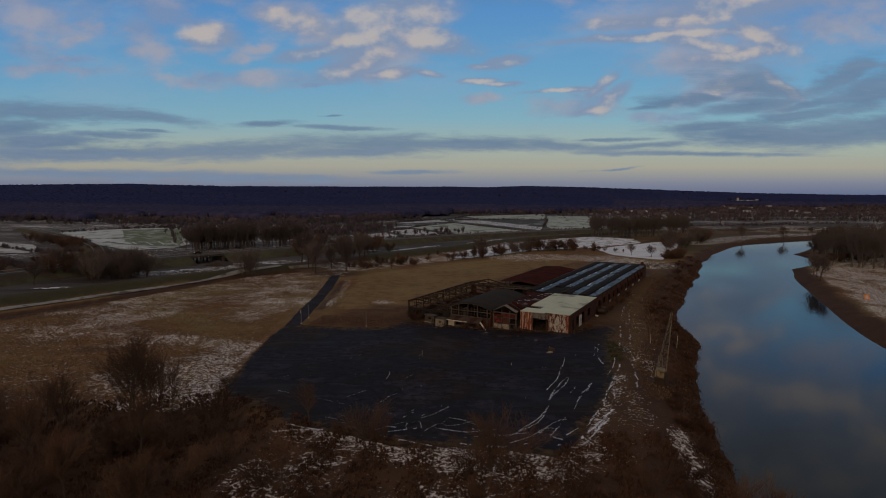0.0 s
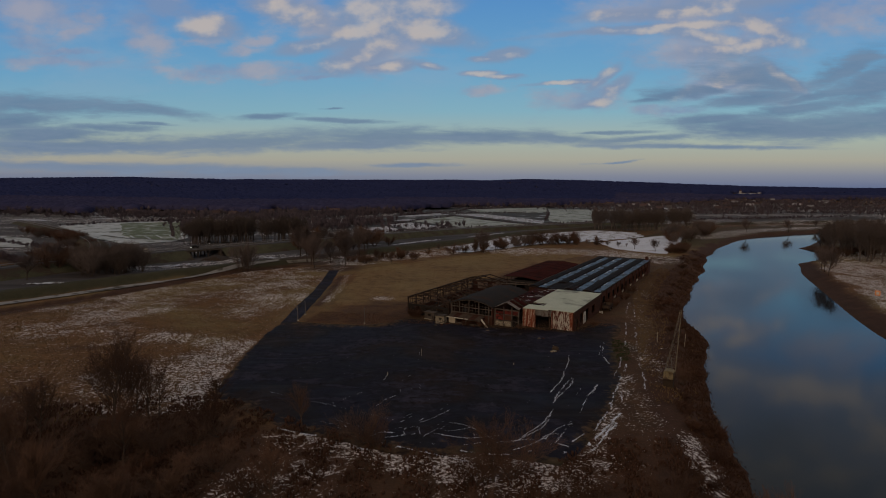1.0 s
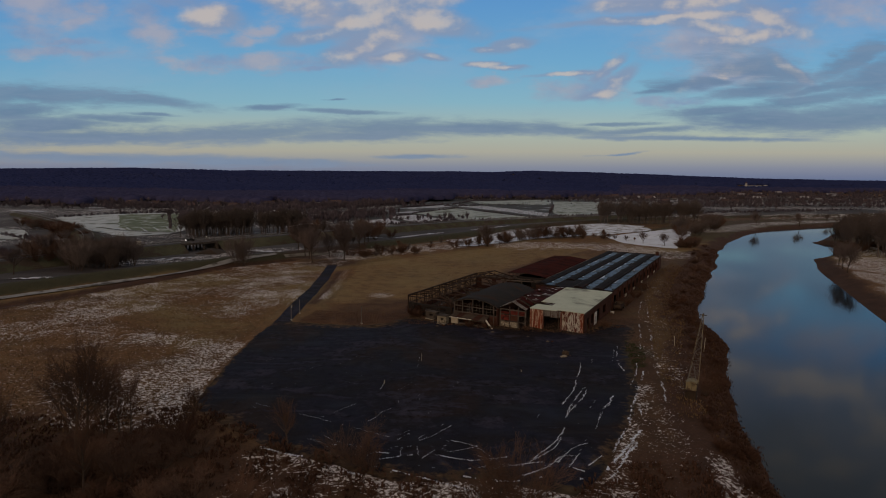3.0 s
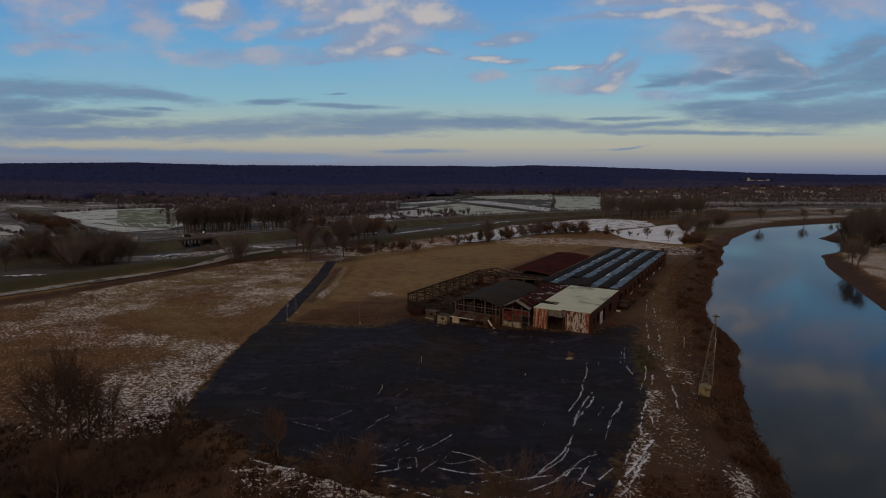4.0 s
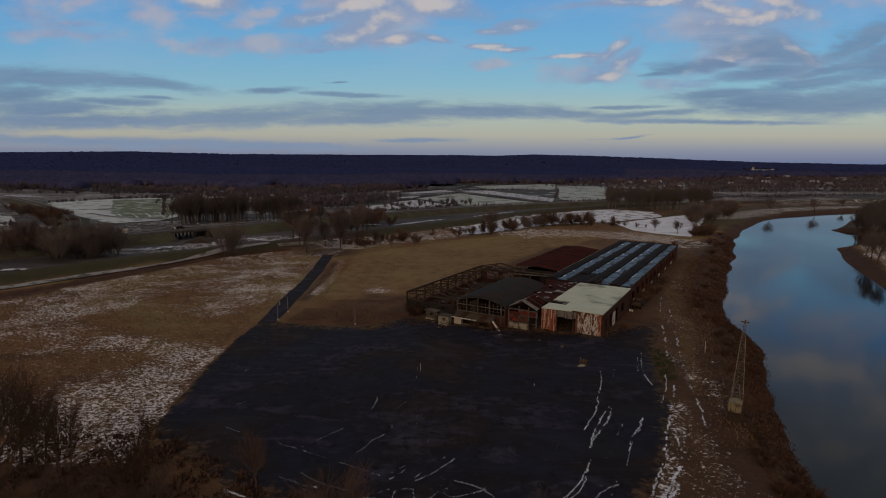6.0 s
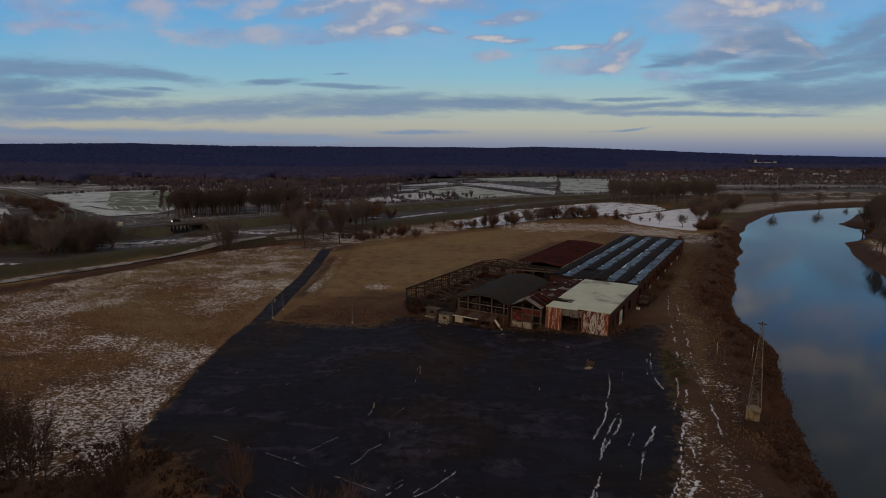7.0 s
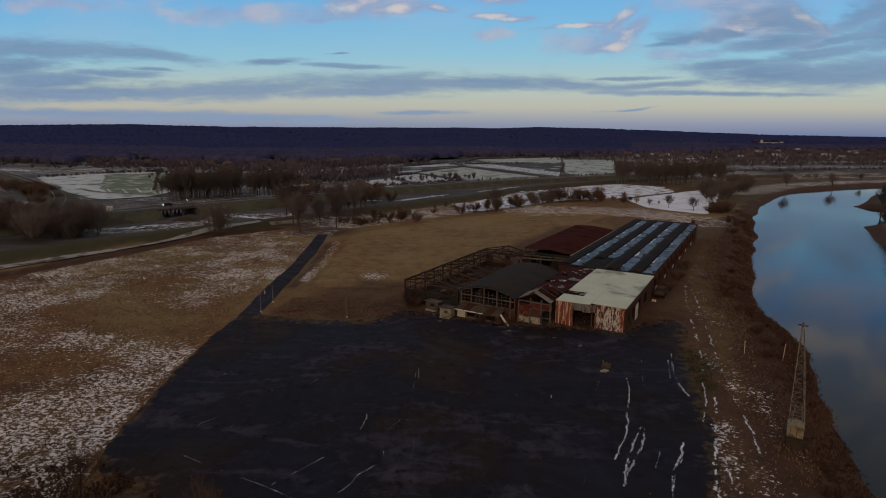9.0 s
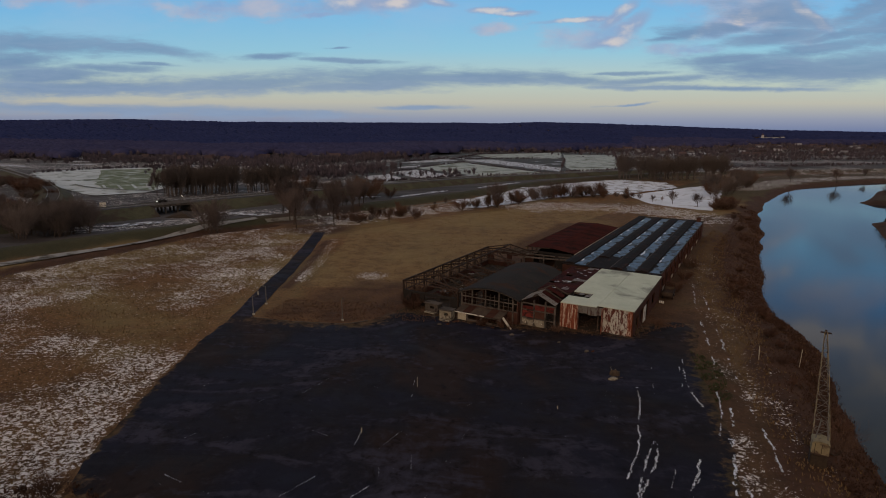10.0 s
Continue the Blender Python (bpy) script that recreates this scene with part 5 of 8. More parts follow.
def gable_bay():
    t = thing("workshop", SITE, "half-collapsed workshop with red infill walls and torn gable roof", "workshop")
    xs = (-20.2, -17.6, -15.3, -13.4)
    for x in xs:
        part("column", Geo().box(x - 0.17, x + 0.17, -4.05, -3.7, 0, 5.3 if x in (xs[1], xs[2]) else 4.6, 0.03), M["concrete"], t)
    for z, w in ((1.55, 0.22), (3.2, 0.22), (4.5, 0.28)):
        part("beam", Geo().box(xs[0] + 0.18, xs[3] - 0.18, -4.0, -3.76, z - w / 2, z + w / 2, 0.02), M["concrete"], t)
    for a, b, lo, hi in ((0, 1, 1.7, 3.05), (1, 2, 1.7, 3.05), (1, 2, 3.33, 4.34), (0, 1, 3.33, 3.95), (2, 3, 3.33, 4.34)):
        m = M["red_panel"] if (a, lo) != (1, 1.7) else M["brick"]
        part("infill_panel", Geo().box(xs[a] + 0.19, xs[b] - 0.19, -3.93, -3.83, lo, hi, 0.01), m, t, "dull red infill panel")
    part("plinth_wall", Geo().box(xs[0] + 0.19, xs[2] - 0.19, -4.03, -3.72, 0, 1.42, 0.03), M["faded_render"], t, "pale plinth wall covered in faded scrawl")
    r = random.Random(5)
    for k in range(15):
        x, z = -19.8 + k * 0.28, 0.45 + r.uniform(0, 0.5)
        part("paint_mark", Geo().bar((x, -4.045, z), (x + r.uniform(-0.12, 0.2), -4.045, z + r.uniform(0.15, 0.35)), 0.05, 0.10, (0, 1, 0)), M["white_paint"], t)
    
    # gable: two rafters and torn sheets
    apex = (-16.8, 6.5)
    for y in (-3.8, 0.2, 4.2):
        part("rafter", Geo().bar((-20.4, y, 4.75), (apex[0], y, apex[1]), 0.16, 0.26, (0, 1, 0)), M["timber"], t)
        part("rafter", Geo().bar((apex[0], y, apex[1]), (-13.2, y, 4.75), 0.16, 0.26, (0, 1, 0)), M["timber"], t)
    r = random.Random(8)
    for k in range(4):
        y = -4.3 + k * 1.75
        if k != 3:
            part("roof_sheet", Geo().ribbed((-20.7, y, 4.78 + r.uniform(0, 0.05)), (0, 1, 0), (3.9, 0, 1.82), 1.78, 4.35 - r.uniform(0, 1.5), 0.3, 0.03), M["zinc_sheet"], t, "pale torn corrugated sheet")
        if k != 2:
            part("roof_sheet", Geo().ribbed((apex[0], y, apex[1] + 0.16), (0, 1, 0), (3.7, 0, -1.8), 1.78, 4.0 - r.uniform(0, 0.8), 0.3, 0.03), M["zinc_sheet"] if k < 1 else M["rust_roof"], t, "torn corrugated sheet")
    # behind it: a long low rusted roof with holes
    for i in range(5):
        for j in range(12):
            if r.random() < 0.13:
                continue
            x, y = -20.3 + i * 1.45, 4.6 + j * 1.9
            part("roof_sheet", Geo().ribbed((x, y, 5.02 + 0.05 * i + r.uniform(0, 0.07)), (1, 0, 0), (0, 1, r.uniform(-0.02, 0.02)), 1.5, 1.95, 0.3, 0.03), M["rust_roof"] if r.random() < 0.9 else M["zinc_sheet"], t, "rust-red corrugated sheet")
    rime = Geo()
    for k in range(15):
        x, y, l = r.uniform(-19.8, -13.8), r.uniform(5.5, 26), r.uniform(0.3, 1.0)
        rime.plate([(x, y, 5.33 + 0.035 * (x + 20)), (x + l, y - 0.05, 5.33 + 0.035 * (x + l + 20)), (x + l * 0.9, y + 0.14, 5.33 + 0.035 * (x + l + 20)), (x + 0.2, y + 0.22, 5.33 + 0.035 * (x + 20))], 0.03)
    tagged(part("snow_rim", rime, M["snow"], t), "scraps of snow on the rusty sheets", kind="stuff")
    for j in range(8):
        part("purlin", Geo().bar((-20.4, 4.8 + j * 3.1, 4.86), (-13.2, 4.8 + j * 3.1, 5.05), 0.12, 0.16), M["timber"], t)
    part("side_wall", turned(wall_with_openings(-3.7, 27.2, 0, 4.6, -20.3, -20.1, [(2, 5, 0, 3), (10, 14, 0, 3)])), M["brick"], t)
    part("back_wall", Geo().box(-20.1, -13.15, 26.9, 27.1, 0, 4.8), M["brick"], t)
    part("floor_slab", Geo().box(-20.1, -13.15, -3.7, 26.9, -0.1, 0.06), M["dirt"], t)


def barrel_hall():
    t = thing("barrel_roof_hall", SITE, "hall with a dark barrel roof and a frame of empty windows", "hall")
    x0, x1, y0, y1, spring, rise = -33.2, -20.6, -5.0, 20.5, 4.9, 1.55
    n = 16

    def arc(i, extra=0.0):
        s = i / n
        return x0 - 0.4 + (x1 - x0 + 0.8) * s, spring + extra + rise * math.sin(math.pi * s) ** 0.85
    for k in range(4):
        ya, yb = y0 - 0.5 + k * (y1 - y0 + 0.6) / 4, y0 - 0.5 + (k + 1) * (y1 - y0 + 0.6) / 4 - 0.01
        g = Geo()
        for i in range(n + 1):
            x, z = arc(i)
            g.v += [(x, ya, z), (x, yb, z), (x, ya, z + 0.18), (x, yb, z + 0.18)]
        for i in range(n):
            q = 4 * i
            g.f += [(q + 2, q + 6, q + 7, q + 3), (q, q + 1, q + 5, q + 4), (q, q + 4, q + 6, q + 2), (q + 1, q + 3, q + 7, q + 5)]
        g.f += [(0, 2, 3, 1), (4 * n, 4 * n + 1, 4 * n + 3, 4 * n + 2)]
        part("roof_section", g, M["bitumen_grey"], t, "dark grey bitumen barrel roof")
    cols = (-33.0, -30.6, -27.6, -24.6, -21.6, -20.7)
    for i, x in enumerate(cols[:-1]):
        s = (x - x0 + 0.4) / (x1 - x0 + 0.8)
        part("column", Geo().box(x - 0.17, x + 0.17, y0 - 0.1, y0 + 0.22, 0, spring + rise * math.sin(math.pi * s) ** 0.85 - 0.02, 0.03), M["concrete"], t)
    for z, h in ((2.55, 0.3), (4.15, 0.22)):
        part("beam", Geo().box(x0, x1, y0 - 0.05, y0 + 0.17, z - h / 2, z + h / 2, 0.02), M["concrete"], t)
    for a, b in zip(cols[:-2], cols[1:-1]):
        for lo, hi in ((2.72, 4.02), (4.28, 5.3)):
            for f in (1 / 3, 2 / 3):
                x = a + (b - a) * f
                part("mullion", Geo().box(x - 0.04, x + 0.04, y0 + 0.02, y0 + 0.1, lo, hi), M["concrete"], t)
            part("glazing_bar", Geo().box(a + 0.18, b - 0.18, y0 + 0.03, y0 + 0.09, (lo + hi) / 2 - 0.03, (lo + hi) / 2 + 0.03), M["concrete"], t)
    g = Geo()
    for i in range(n):
        (xa, za), (xb, zb) = arc(i, -0.28), arc(i + 1, -0.28)
        g.add([(xa, y0 - 0.1, za), (xb, y0 - 0.1, zb), (xb, y0 - 0.1, zb + 0.27), (xa, y0 - 0.1, za + 0.27), (xa, y0 + 0.2, za), (xb, y0 + 0.2, zb), (xb, y0 + 0.2, zb + 0.27), (xa, y0 + 0.2, za + 0.27)],
              [(0, 1, 2, 3), (7, 6, 5, 4), (0, 4, 5, 1), (3, 2, 6, 7)])
    part("arch_rib", g, M["concrete"], t)
    part("front_wall", Geo().box(x0 + 0.1, x1 - 0.1, y0 - 0.02, y0 + 0.2, 0, 2.4), M["brick"], t, "sooty brick breast wall")
    for x in (x0, x1 - 0.2):
        part("side_wall", turned(wall_with_openings(y0, y1, 0, spring, x, x + 0.2, [(2, 5, 0, 3), (9, 12, 2, 4), (15, 18, 2, 4)])), M["brick"], t)
    part("back_wall", Geo().box(x0 + 0.2, x1 - 0.2, y1 - 0.2, y1, 0, spring + 0.8), M["brick"], t)
    part("floor_slab", Geo().box(x0 + 0.2, x1 - 0.2, y0 + 0.2, y1 - 0.2, -0.1, 0.06), M["dirt"], t)


def annex():
    t = thing("lean_to", SITE, "low lean-to with a rusty roof and dark openings", "lean-to")
    part("front_wall", wall_with_openings(-32.4, -22.8, 0, 1.7, -8.0, -7.75, [(-30.0, -27.2, 0.5, 1.35), (-26.8, -23.6, 0.5, 1.35)]), M["concrete"], t)
    part("pale_wall", Geo().box(-32.3, -30.4, -8.06, -8.0, 0.1, 1.6, 0.02), M["pale_concrete"], t, "pale patch of render")
    for k in range(6):
        part("roof_sheet", Geo().plate([(-32.8 + k * 1.7, -8.4, 1.78), (-31.14 + k * 1.7, -8.4, 1.80), (-31.14 + k * 1.7, -5.1, 2.36), (-32.8 + k * 1.7, -5.1, 2.34)], 0.05), M["brick"] if k in (1, 4) else M["timber"], t)
    part("eaves_board", Geo().bar((-32.8, -8.45, 1.74), (-26.2, -8.45, 1.74), 0.07, 0.2), M["white_paint"], t, "white eaves board")
    for x in (-32.3, -22.95):
        part("end_wall", Geo().box(x, x + 0.2, -7.75, -5.05, 0, 1.75), M["brick"], t)


def frame_hall():
    t = thing("roofless_hall", SITE, "burnt-out roofless hall of dark beams and columns", "hall")
    x0, x1, y0 = -48.0, -34.2, -4.5
    r = random.Random(12)
    bays = 10
    pitch = 4.2
    for k in range(bays + 1):
        y = y0 + k * pitch
        part("column", Geo().box(x0 - 0.17, x0 + 0.17, y - 0.17, y + 0.17, 0, 4.9, 0.03), M["dark_steel"], t)
        if k % 2 == 0:
            part("column", Geo().box(x1 - 0.17, x1 + 0.17, y - 0.17, y + 0.17, 0, 4.9 - 0.5 * r.random(), 0.03), M["dark_steel"], t)
        # trusses, several of them fallen in
        mid, drop = (x0 + x1) / 2, r.uniform(0, 0.3)
        if k not in (3, 6):
            part("rafter", Geo().bar((x0, y, 5.0), (mid, y, 6.6 - drop), 0.2, 0.3), M["dark_steel"], t)
            if k not in (1, 5, 8):
                part("rafter", Geo().bar((mid, y, 6.6 - drop), (x1, y, 5.0), 0.2, 0.3), M["dark_steel"], t)
            else:
                part("rafter", Geo().bar((mid, y, 6.6 - drop), (x1 - 1.5, y + r.uniform(-1, 1), 1.2), 0.2, 0.3), M["dark_steel"], t)
            part("tie_beam", Geo().bar((x0, y, 4.75), (x1, y, 4.75 - (1.8 if k in (1, 5, 8) else 0)), 0.16, 0.24), M["dark_steel"], t)
            part("strut", Geo().bar((x0 + 3.4, y, 4.8), (x0 + 3.4, y, 5.75), 0.12), M["dark_steel"], t)
            part("strut", Geo().bar((mid, y, 4.75), (mid, y, 6.5 - drop), 0.12), M["dark_steel"], t)
        else:
            part("fallen_beam", Geo().bar((x0 + 1, y, 4.4), (mid + 2, y + r.uniform(-2, 2), 0.5), 0.2, 0.3), M["timber"], t)
    y1 = y0 + bays * pitch
    part("wall_plate", Geo().box(x0 - 0.19, x0 + 0.19, y0 - 0.2, y1 + 0.2, 4.9, 5.2, 0.02), M["dark_steel"], t)
    part("ridge_beam", Geo().box((x0 + x1) / 2 - 0.12, (x0 + x1) / 2 + 0.12, y0 + 10, y1, 6.42, 6.7), M["dark_steel"], t)
    for z in (1.2, 2.9):
        part("wall_rail", Geo().box(x0 - 0.1, x0 + 0.1, y0, y1, z - 0.1, z + 0.1), M["dark_steel"], t)
    for k in range(bays):
        for f in (0.25, 0.5, 0.75):
            y = y0 + (k + f) * pitch
            part("mullion", Geo().box(x0 - 0.05, x0 + 0.05, y - 0.05, y + 0.05, 1.3 if k > 1 else 2.9, 4.9), M["dark_steel"], t)
    for z in (3.6, 4.25):
        part("glazing_rail", Geo().box(x0 - 0.05, x0 + 0.05, y0 + 2 * pitch, y0 + 8 * pitch, z - 0.04, z + 0.04), M["dark_steel"], t)
    for k in (2, 6):
        ya, yb = y0 + k * pitch + 0.2, y0 + (k + 1) * pitch - 0.2
        part("cross_brace", Geo().bar((x0, ya, 3.0), (x0, yb, 4.85), 0.1), M["dark_steel"], t)
        part("cross_brace", Geo().bar((x0, ya, 4.85), (x0, yb, 3.0), 0.1), M["dark_steel"], t)
    part("breast_wall", Geo().box(x0 - 0.15, x0 + 0.15, y0, y1, 0, 1.1, 0.02), M["brick"], t)
    part("front_wall", wall_with_openings(x0 + 0.2, x1 - 0.2, 0, 3.1, y0 - 0.12, y0 + 0.12, [(-46, -43.6, 0, 2.6), (-42.5, -39.5, 1.2, 2.5), (-38.6, -36, 0.8, 2.5)]), M["dark_inside"], t, "near-black broken front wall")
    part("back_wall", wall_with_openings(x0 + 0.2, x1, 0, 4.2, y1 - 0.12, y1 + 0.12, [(-46, -42, 1.2, 3.6), (-40.5, -37, 0, 3.4)]), M["brick"], t)
    for (xa, ya, xb, yb, z) in ((-46, 2, -40, 9, 0.3), (-44, 12, -37, 15, 0.5), (-47, 20, -41, 24, 0.4), (-43, 26, -36, 30, 0.4), (-45, -1, -38, 3, 0.3), (-39, 6, -36, 14, 0.6)):
        part("fallen_beam", Geo().bar((xa, ya, z), (xb, yb, z + r.uniform(0.2, 1.5)), 0.22, 0.3), M["timber"], t)
    part("floor_slab", Geo().box(x0 + 0.2, x1, y0 + 0.12, y1 - 0.12, -0.1, 0.05), M["dirt"], t)
    for k in range(34):
        xa, ya = r.uniform(x0 + 1, x1 - 2), r.uniform(y0 + 1, y1 - 4)
        a, l = r.uniform(0, 6.28), r.uniform(1.5, 5.0)
        z0, z1 = r.uniform(0.1, 0.5), r.uniform(0.2, 2.2)
        part("fallen_beam", Geo().bar((xa, ya, z0), (xa + l * math.cos(a) * 0.5, ya + l * math.sin(a), z1), 0.14, 0.2), M[("timber", "dark_steel", "timber", "concrete")[k % 4]], t)
    for k in range(16):
        xa, ya = r.uniform(x0 + 1, x1 - 2.4), r.uniform(y0 + 1, y1 - 3)
        part("roof_scrap", Geo().plate([(xa, ya, 0.5 + r.random()), (xa + 1.2, ya + 0.2, 0.4 + r.random()), (xa + 1.3, ya + 1.7, 0.3 + r.random()), (xa + 0.1, ya + 1.6, 0.5 + r.random())], 0.03), M[("zinc_sheet", "rust_roof", "bitumen_grey")[k % 3]], t)
    # pale beams at the far end
    for k in range(4):
        part("cross_beam", Geo().bar((-44 + k * 0.8, 36.5 + k * 1.6, 4.6), (-35 + k * 0.6, 36.0 + k * 1.7, 4.7), 0.28, 0.34), M["concrete"], t, "pale bare beam")


def red_hall():
    t = thing("drying_shed", SITE, "long open drying shed under a rust-red sheet roof", "shed")
    x0, x1, y0, y1 = -35.8, -23.6, 40.0, 88.0
    r = random.Random(14)
    for side in (0, 1):
        for k in range(24):
            w = (y1 - y0) / 24
            y = y0 + k * w
            if side == 0:
                g = Geo().ribbed((x0 - 1.5, y, 5.95 + r.uniform(0, 0.05)), (0, 1, 0), (6.7, 0, 0.25), w * 1.01, 6.7 + r.uniform(0, 0.1), 0.5, 0.035)
            else:
                g = Geo().ribbed((x0 + 5.2, y, 6.2), (0, 1, 0), (7.1, 0, -0.85), w * 1.01, 7.15, 0.5, 0.035)
            part("roof_sheet", g, M["rust_roof"], t, "rust-red ribbed sheet")
    for k in range(15):
        y = y0 + 0.3 + k * (y1 - y0 - 0.6) / 14
        part("post", Geo().box(x0 - 1.3, x0 - 1.06, y - 0.12, y + 0.12, 0, 5.8, 0.02), M["timber"], t)
        part("rafter", Geo().bar((x0 - 1.4, y, 5.78), (x0 + 5.2, y, 6.04), 0.14, 0.2), M["timber"], t)
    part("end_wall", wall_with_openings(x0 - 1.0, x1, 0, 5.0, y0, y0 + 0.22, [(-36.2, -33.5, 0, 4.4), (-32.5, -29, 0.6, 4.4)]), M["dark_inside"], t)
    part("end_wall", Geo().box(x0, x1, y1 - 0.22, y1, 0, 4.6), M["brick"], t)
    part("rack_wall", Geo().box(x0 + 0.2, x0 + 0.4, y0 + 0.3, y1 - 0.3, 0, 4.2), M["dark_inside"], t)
    for k in range(26):
        y = y0 + 0.4 + k * (y1 - y0 - 0.8) / 25
        part("rafter_tail", Geo().bar((x0 - 2.05, y, 5.78), (x0 - 1.4, y, 5.82), 0.14, 0.18), M["timber"], t)
    part("cross_beam", Geo().bar((x0 - 1, y0 - 3.5, 4.7), (x1, y0 - 3.2, 4.8), 0.3, 0.36), M["concrete"], t, "pale bare beam")
    part("cross_beam", Geo().bar((x0 - 1, y0 - 7.0, 4.5), (x1 + 1, y0 - 6.2, 4.9), 0.3, 0.36), M["concrete"], t, "pale bare beam")
    for px in (x0 - 0.6, x0 + 5, x1 - 0.5):
        part("post", Geo().box(px - 0.15, px + 0.15, y0 - 3.7, y0 - 3.4, 0, 4.6, 0.02), M["concrete"], t)
    part("gutter", Geo().box(x1 - 0.1, x1 + 0.25, y0, y1, 5.02, 5.25, 0.02), M["pale_concrete"], t)


def long_hall():
    t = thing("kiln_hall", SITE, "long hall with a flat roof of dark ridges and icy strips", "hall")
    x0, x1, y0, y1 = -23.0, 0.0, 28.3, 117.0
    r = random.Random(17)
    part("roof_deck", Geo().plate([(x0, y0, 5.35), (x1, y0, 5.35), (x1, y1, 5.35), (x0, y1, 5.35)], 0.25), M["bitumen"], t, "black bitumen roof deck")
    w = (x1 - x0) / 4
    for k in range(4):
        a = x0 + k * w
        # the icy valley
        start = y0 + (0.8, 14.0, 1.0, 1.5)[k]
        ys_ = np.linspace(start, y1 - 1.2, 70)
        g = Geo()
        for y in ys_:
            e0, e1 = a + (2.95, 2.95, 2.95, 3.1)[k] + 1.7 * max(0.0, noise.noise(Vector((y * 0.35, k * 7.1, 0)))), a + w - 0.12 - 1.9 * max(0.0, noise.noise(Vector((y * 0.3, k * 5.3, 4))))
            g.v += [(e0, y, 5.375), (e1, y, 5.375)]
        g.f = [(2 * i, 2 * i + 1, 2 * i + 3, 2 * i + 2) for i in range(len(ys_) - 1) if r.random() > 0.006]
        rim = Geo()
        for y in np.arange(start, y1 - 1.5, 0.55):
            n_ = noise.noise(Vector((y * 0.22, k * 3.7, 9)))
            if n_ > 0.16:
                c_ = a + 3.0 + 0.5 * n_
                rim.add([(c_, y, 5.385), (c_ + 0.2 + n_ * 0.8, y + 0.05, 5.385), (c_ + 0.15 + n_ * 0.9, y + 0.5, 5.385), (c_ + 0.02, y + 0.58, 5.385)], [(0, 1, 2, 3)])
        tagged(part("snow_rim", rim, M["snow"], t), "thin rim of snow along the ridge", kind="stuff")
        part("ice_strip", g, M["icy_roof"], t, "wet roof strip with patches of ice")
        # the raised lantern ridge beside it
        for j in range(8):
            ya = y0 + 0.6 + j * (y1 - y0 - 1.2) / 8
            yb = ya + (y1 - y0 - 1.2) / 8 - 0.06
            if k == 1 and j == 0:
                continue
            g = Geo()
            prof = [(0.12, 0.0), (0.20, 0.26), (1.55, 0.52), (2.80, 0.26), (2.9, 0.0)]
            n = len(prof)
            g.add([(a + px, y, 5.352 + pz) for y in (ya, yb) for px, pz in prof],
                  [tuple(reversed(range(n))), tuple(range(n, 2 * n))] + [(i, i + 1, n + i + 1, n + i) for i in range(n - 1)])
            g.f = [tuple(reversed(f)) for f in g.f]
            part("roof_lantern", g, M["bitumen"], t, "black raised roof ridge")
        part("flashing", Geo().box(a + w - 0.1, a + w + 0.1, y0 + 1, y1 - 1, 5.352, 5.5), M["concrete"], t, "grey flashing strip")
    part("parapet", Geo().box(x0, x1, y1 - 0.3, y1 + 0.02, 5.352, 5.75), M["concrete"], t)
    part("side_wall", turned(wall_with_openings(y0, y1, 0, 5.1, x1 - 0.45, x1 - 0.2, [(y0 + 4 + k * 6.6, y0 + 7.6 + k * 6.6, 1.2, 3.4) for k in range(12)])), M["brick"], t, "sooty brick wall with dark openings")
    for k in range(13):
        y = y0 + 2.2 + k * 6.6
        part("pilaster", Geo().box(x1 - 0.2, x1 + 0.05, y - 0.25, y + 0.25, 0, 5.08, 0.03), M["brick"], t)
    for k in range(6):
        y = y0 + 6 + k * 13
        part("pale_patch", Geo().box(x1 - 0.198, x1 - 0.15, y, y + 4, 0.3, 1.1), M["pale_concrete"], t, "pale patch of old render")
    part("side_wall", Geo().box(x0 + 0.1, x0 + 0.35, y0, y1, 0, 5.1), M["brick"], t)
    part("end_wall", Geo().box(x0 + 0.35, x1 - 0.45, y0, y0 + 0.25, 0, 5.1), M["brick"], t)
    part("end_wall", Geo().box(x0 + 0.35, x1 - 0.45, y1 - 0.25, y1, 0, 5.1), M["brick"], t)
    part("floor_slab", Geo().box(x0 + 0.35, x1 - 0.45, y0 + 0.25, y1 - 0.25, -0.1, 0.06), M["dirt"], t)
    part("chimney_stump", Geo().box(-2.2, -1.0, y1 - 1.9, y1 - 0.7, 5.35, 6.9, 0.06), M["brick"], t)


white_shed()
gable_bay()
barrel_hall()
annex()
frame_hall()
red_hall()
long_hall()


def local(x, y, z=0, rz=0):
    return SITE @ pose(x, y, z, rz=rz)


# ---- things in the yard ----
def hut(x, y, w, d, h, rz, wall="faded_render"):
    t = thing("switch_hut", local(x, y, 0, rz), "small pale concrete hut with a dark roof slab", "hut", "huts before the halls")
    part("body", wall_with_openings(-w / 2, w / 2, 0, h, -d / 2, d / 2, [(-w * 0.1, w * 0.22, 0.9, h - 0.5)]), M[wall], t)
    part("roof_slab", Geo().box(-w / 2 - 0.2, w / 2 + 0.2, -d / 2 - 0.2, d / 2 + 0.2, h, h + 0.16, 0.03), M["concrete"], t)
    part("step", Geo().box(-w * 0.4, w * 0.5, -d / 2 - 0.8, -d / 2 - 0.02, 0, 0.28, 0.03), M["faded_render"], t)


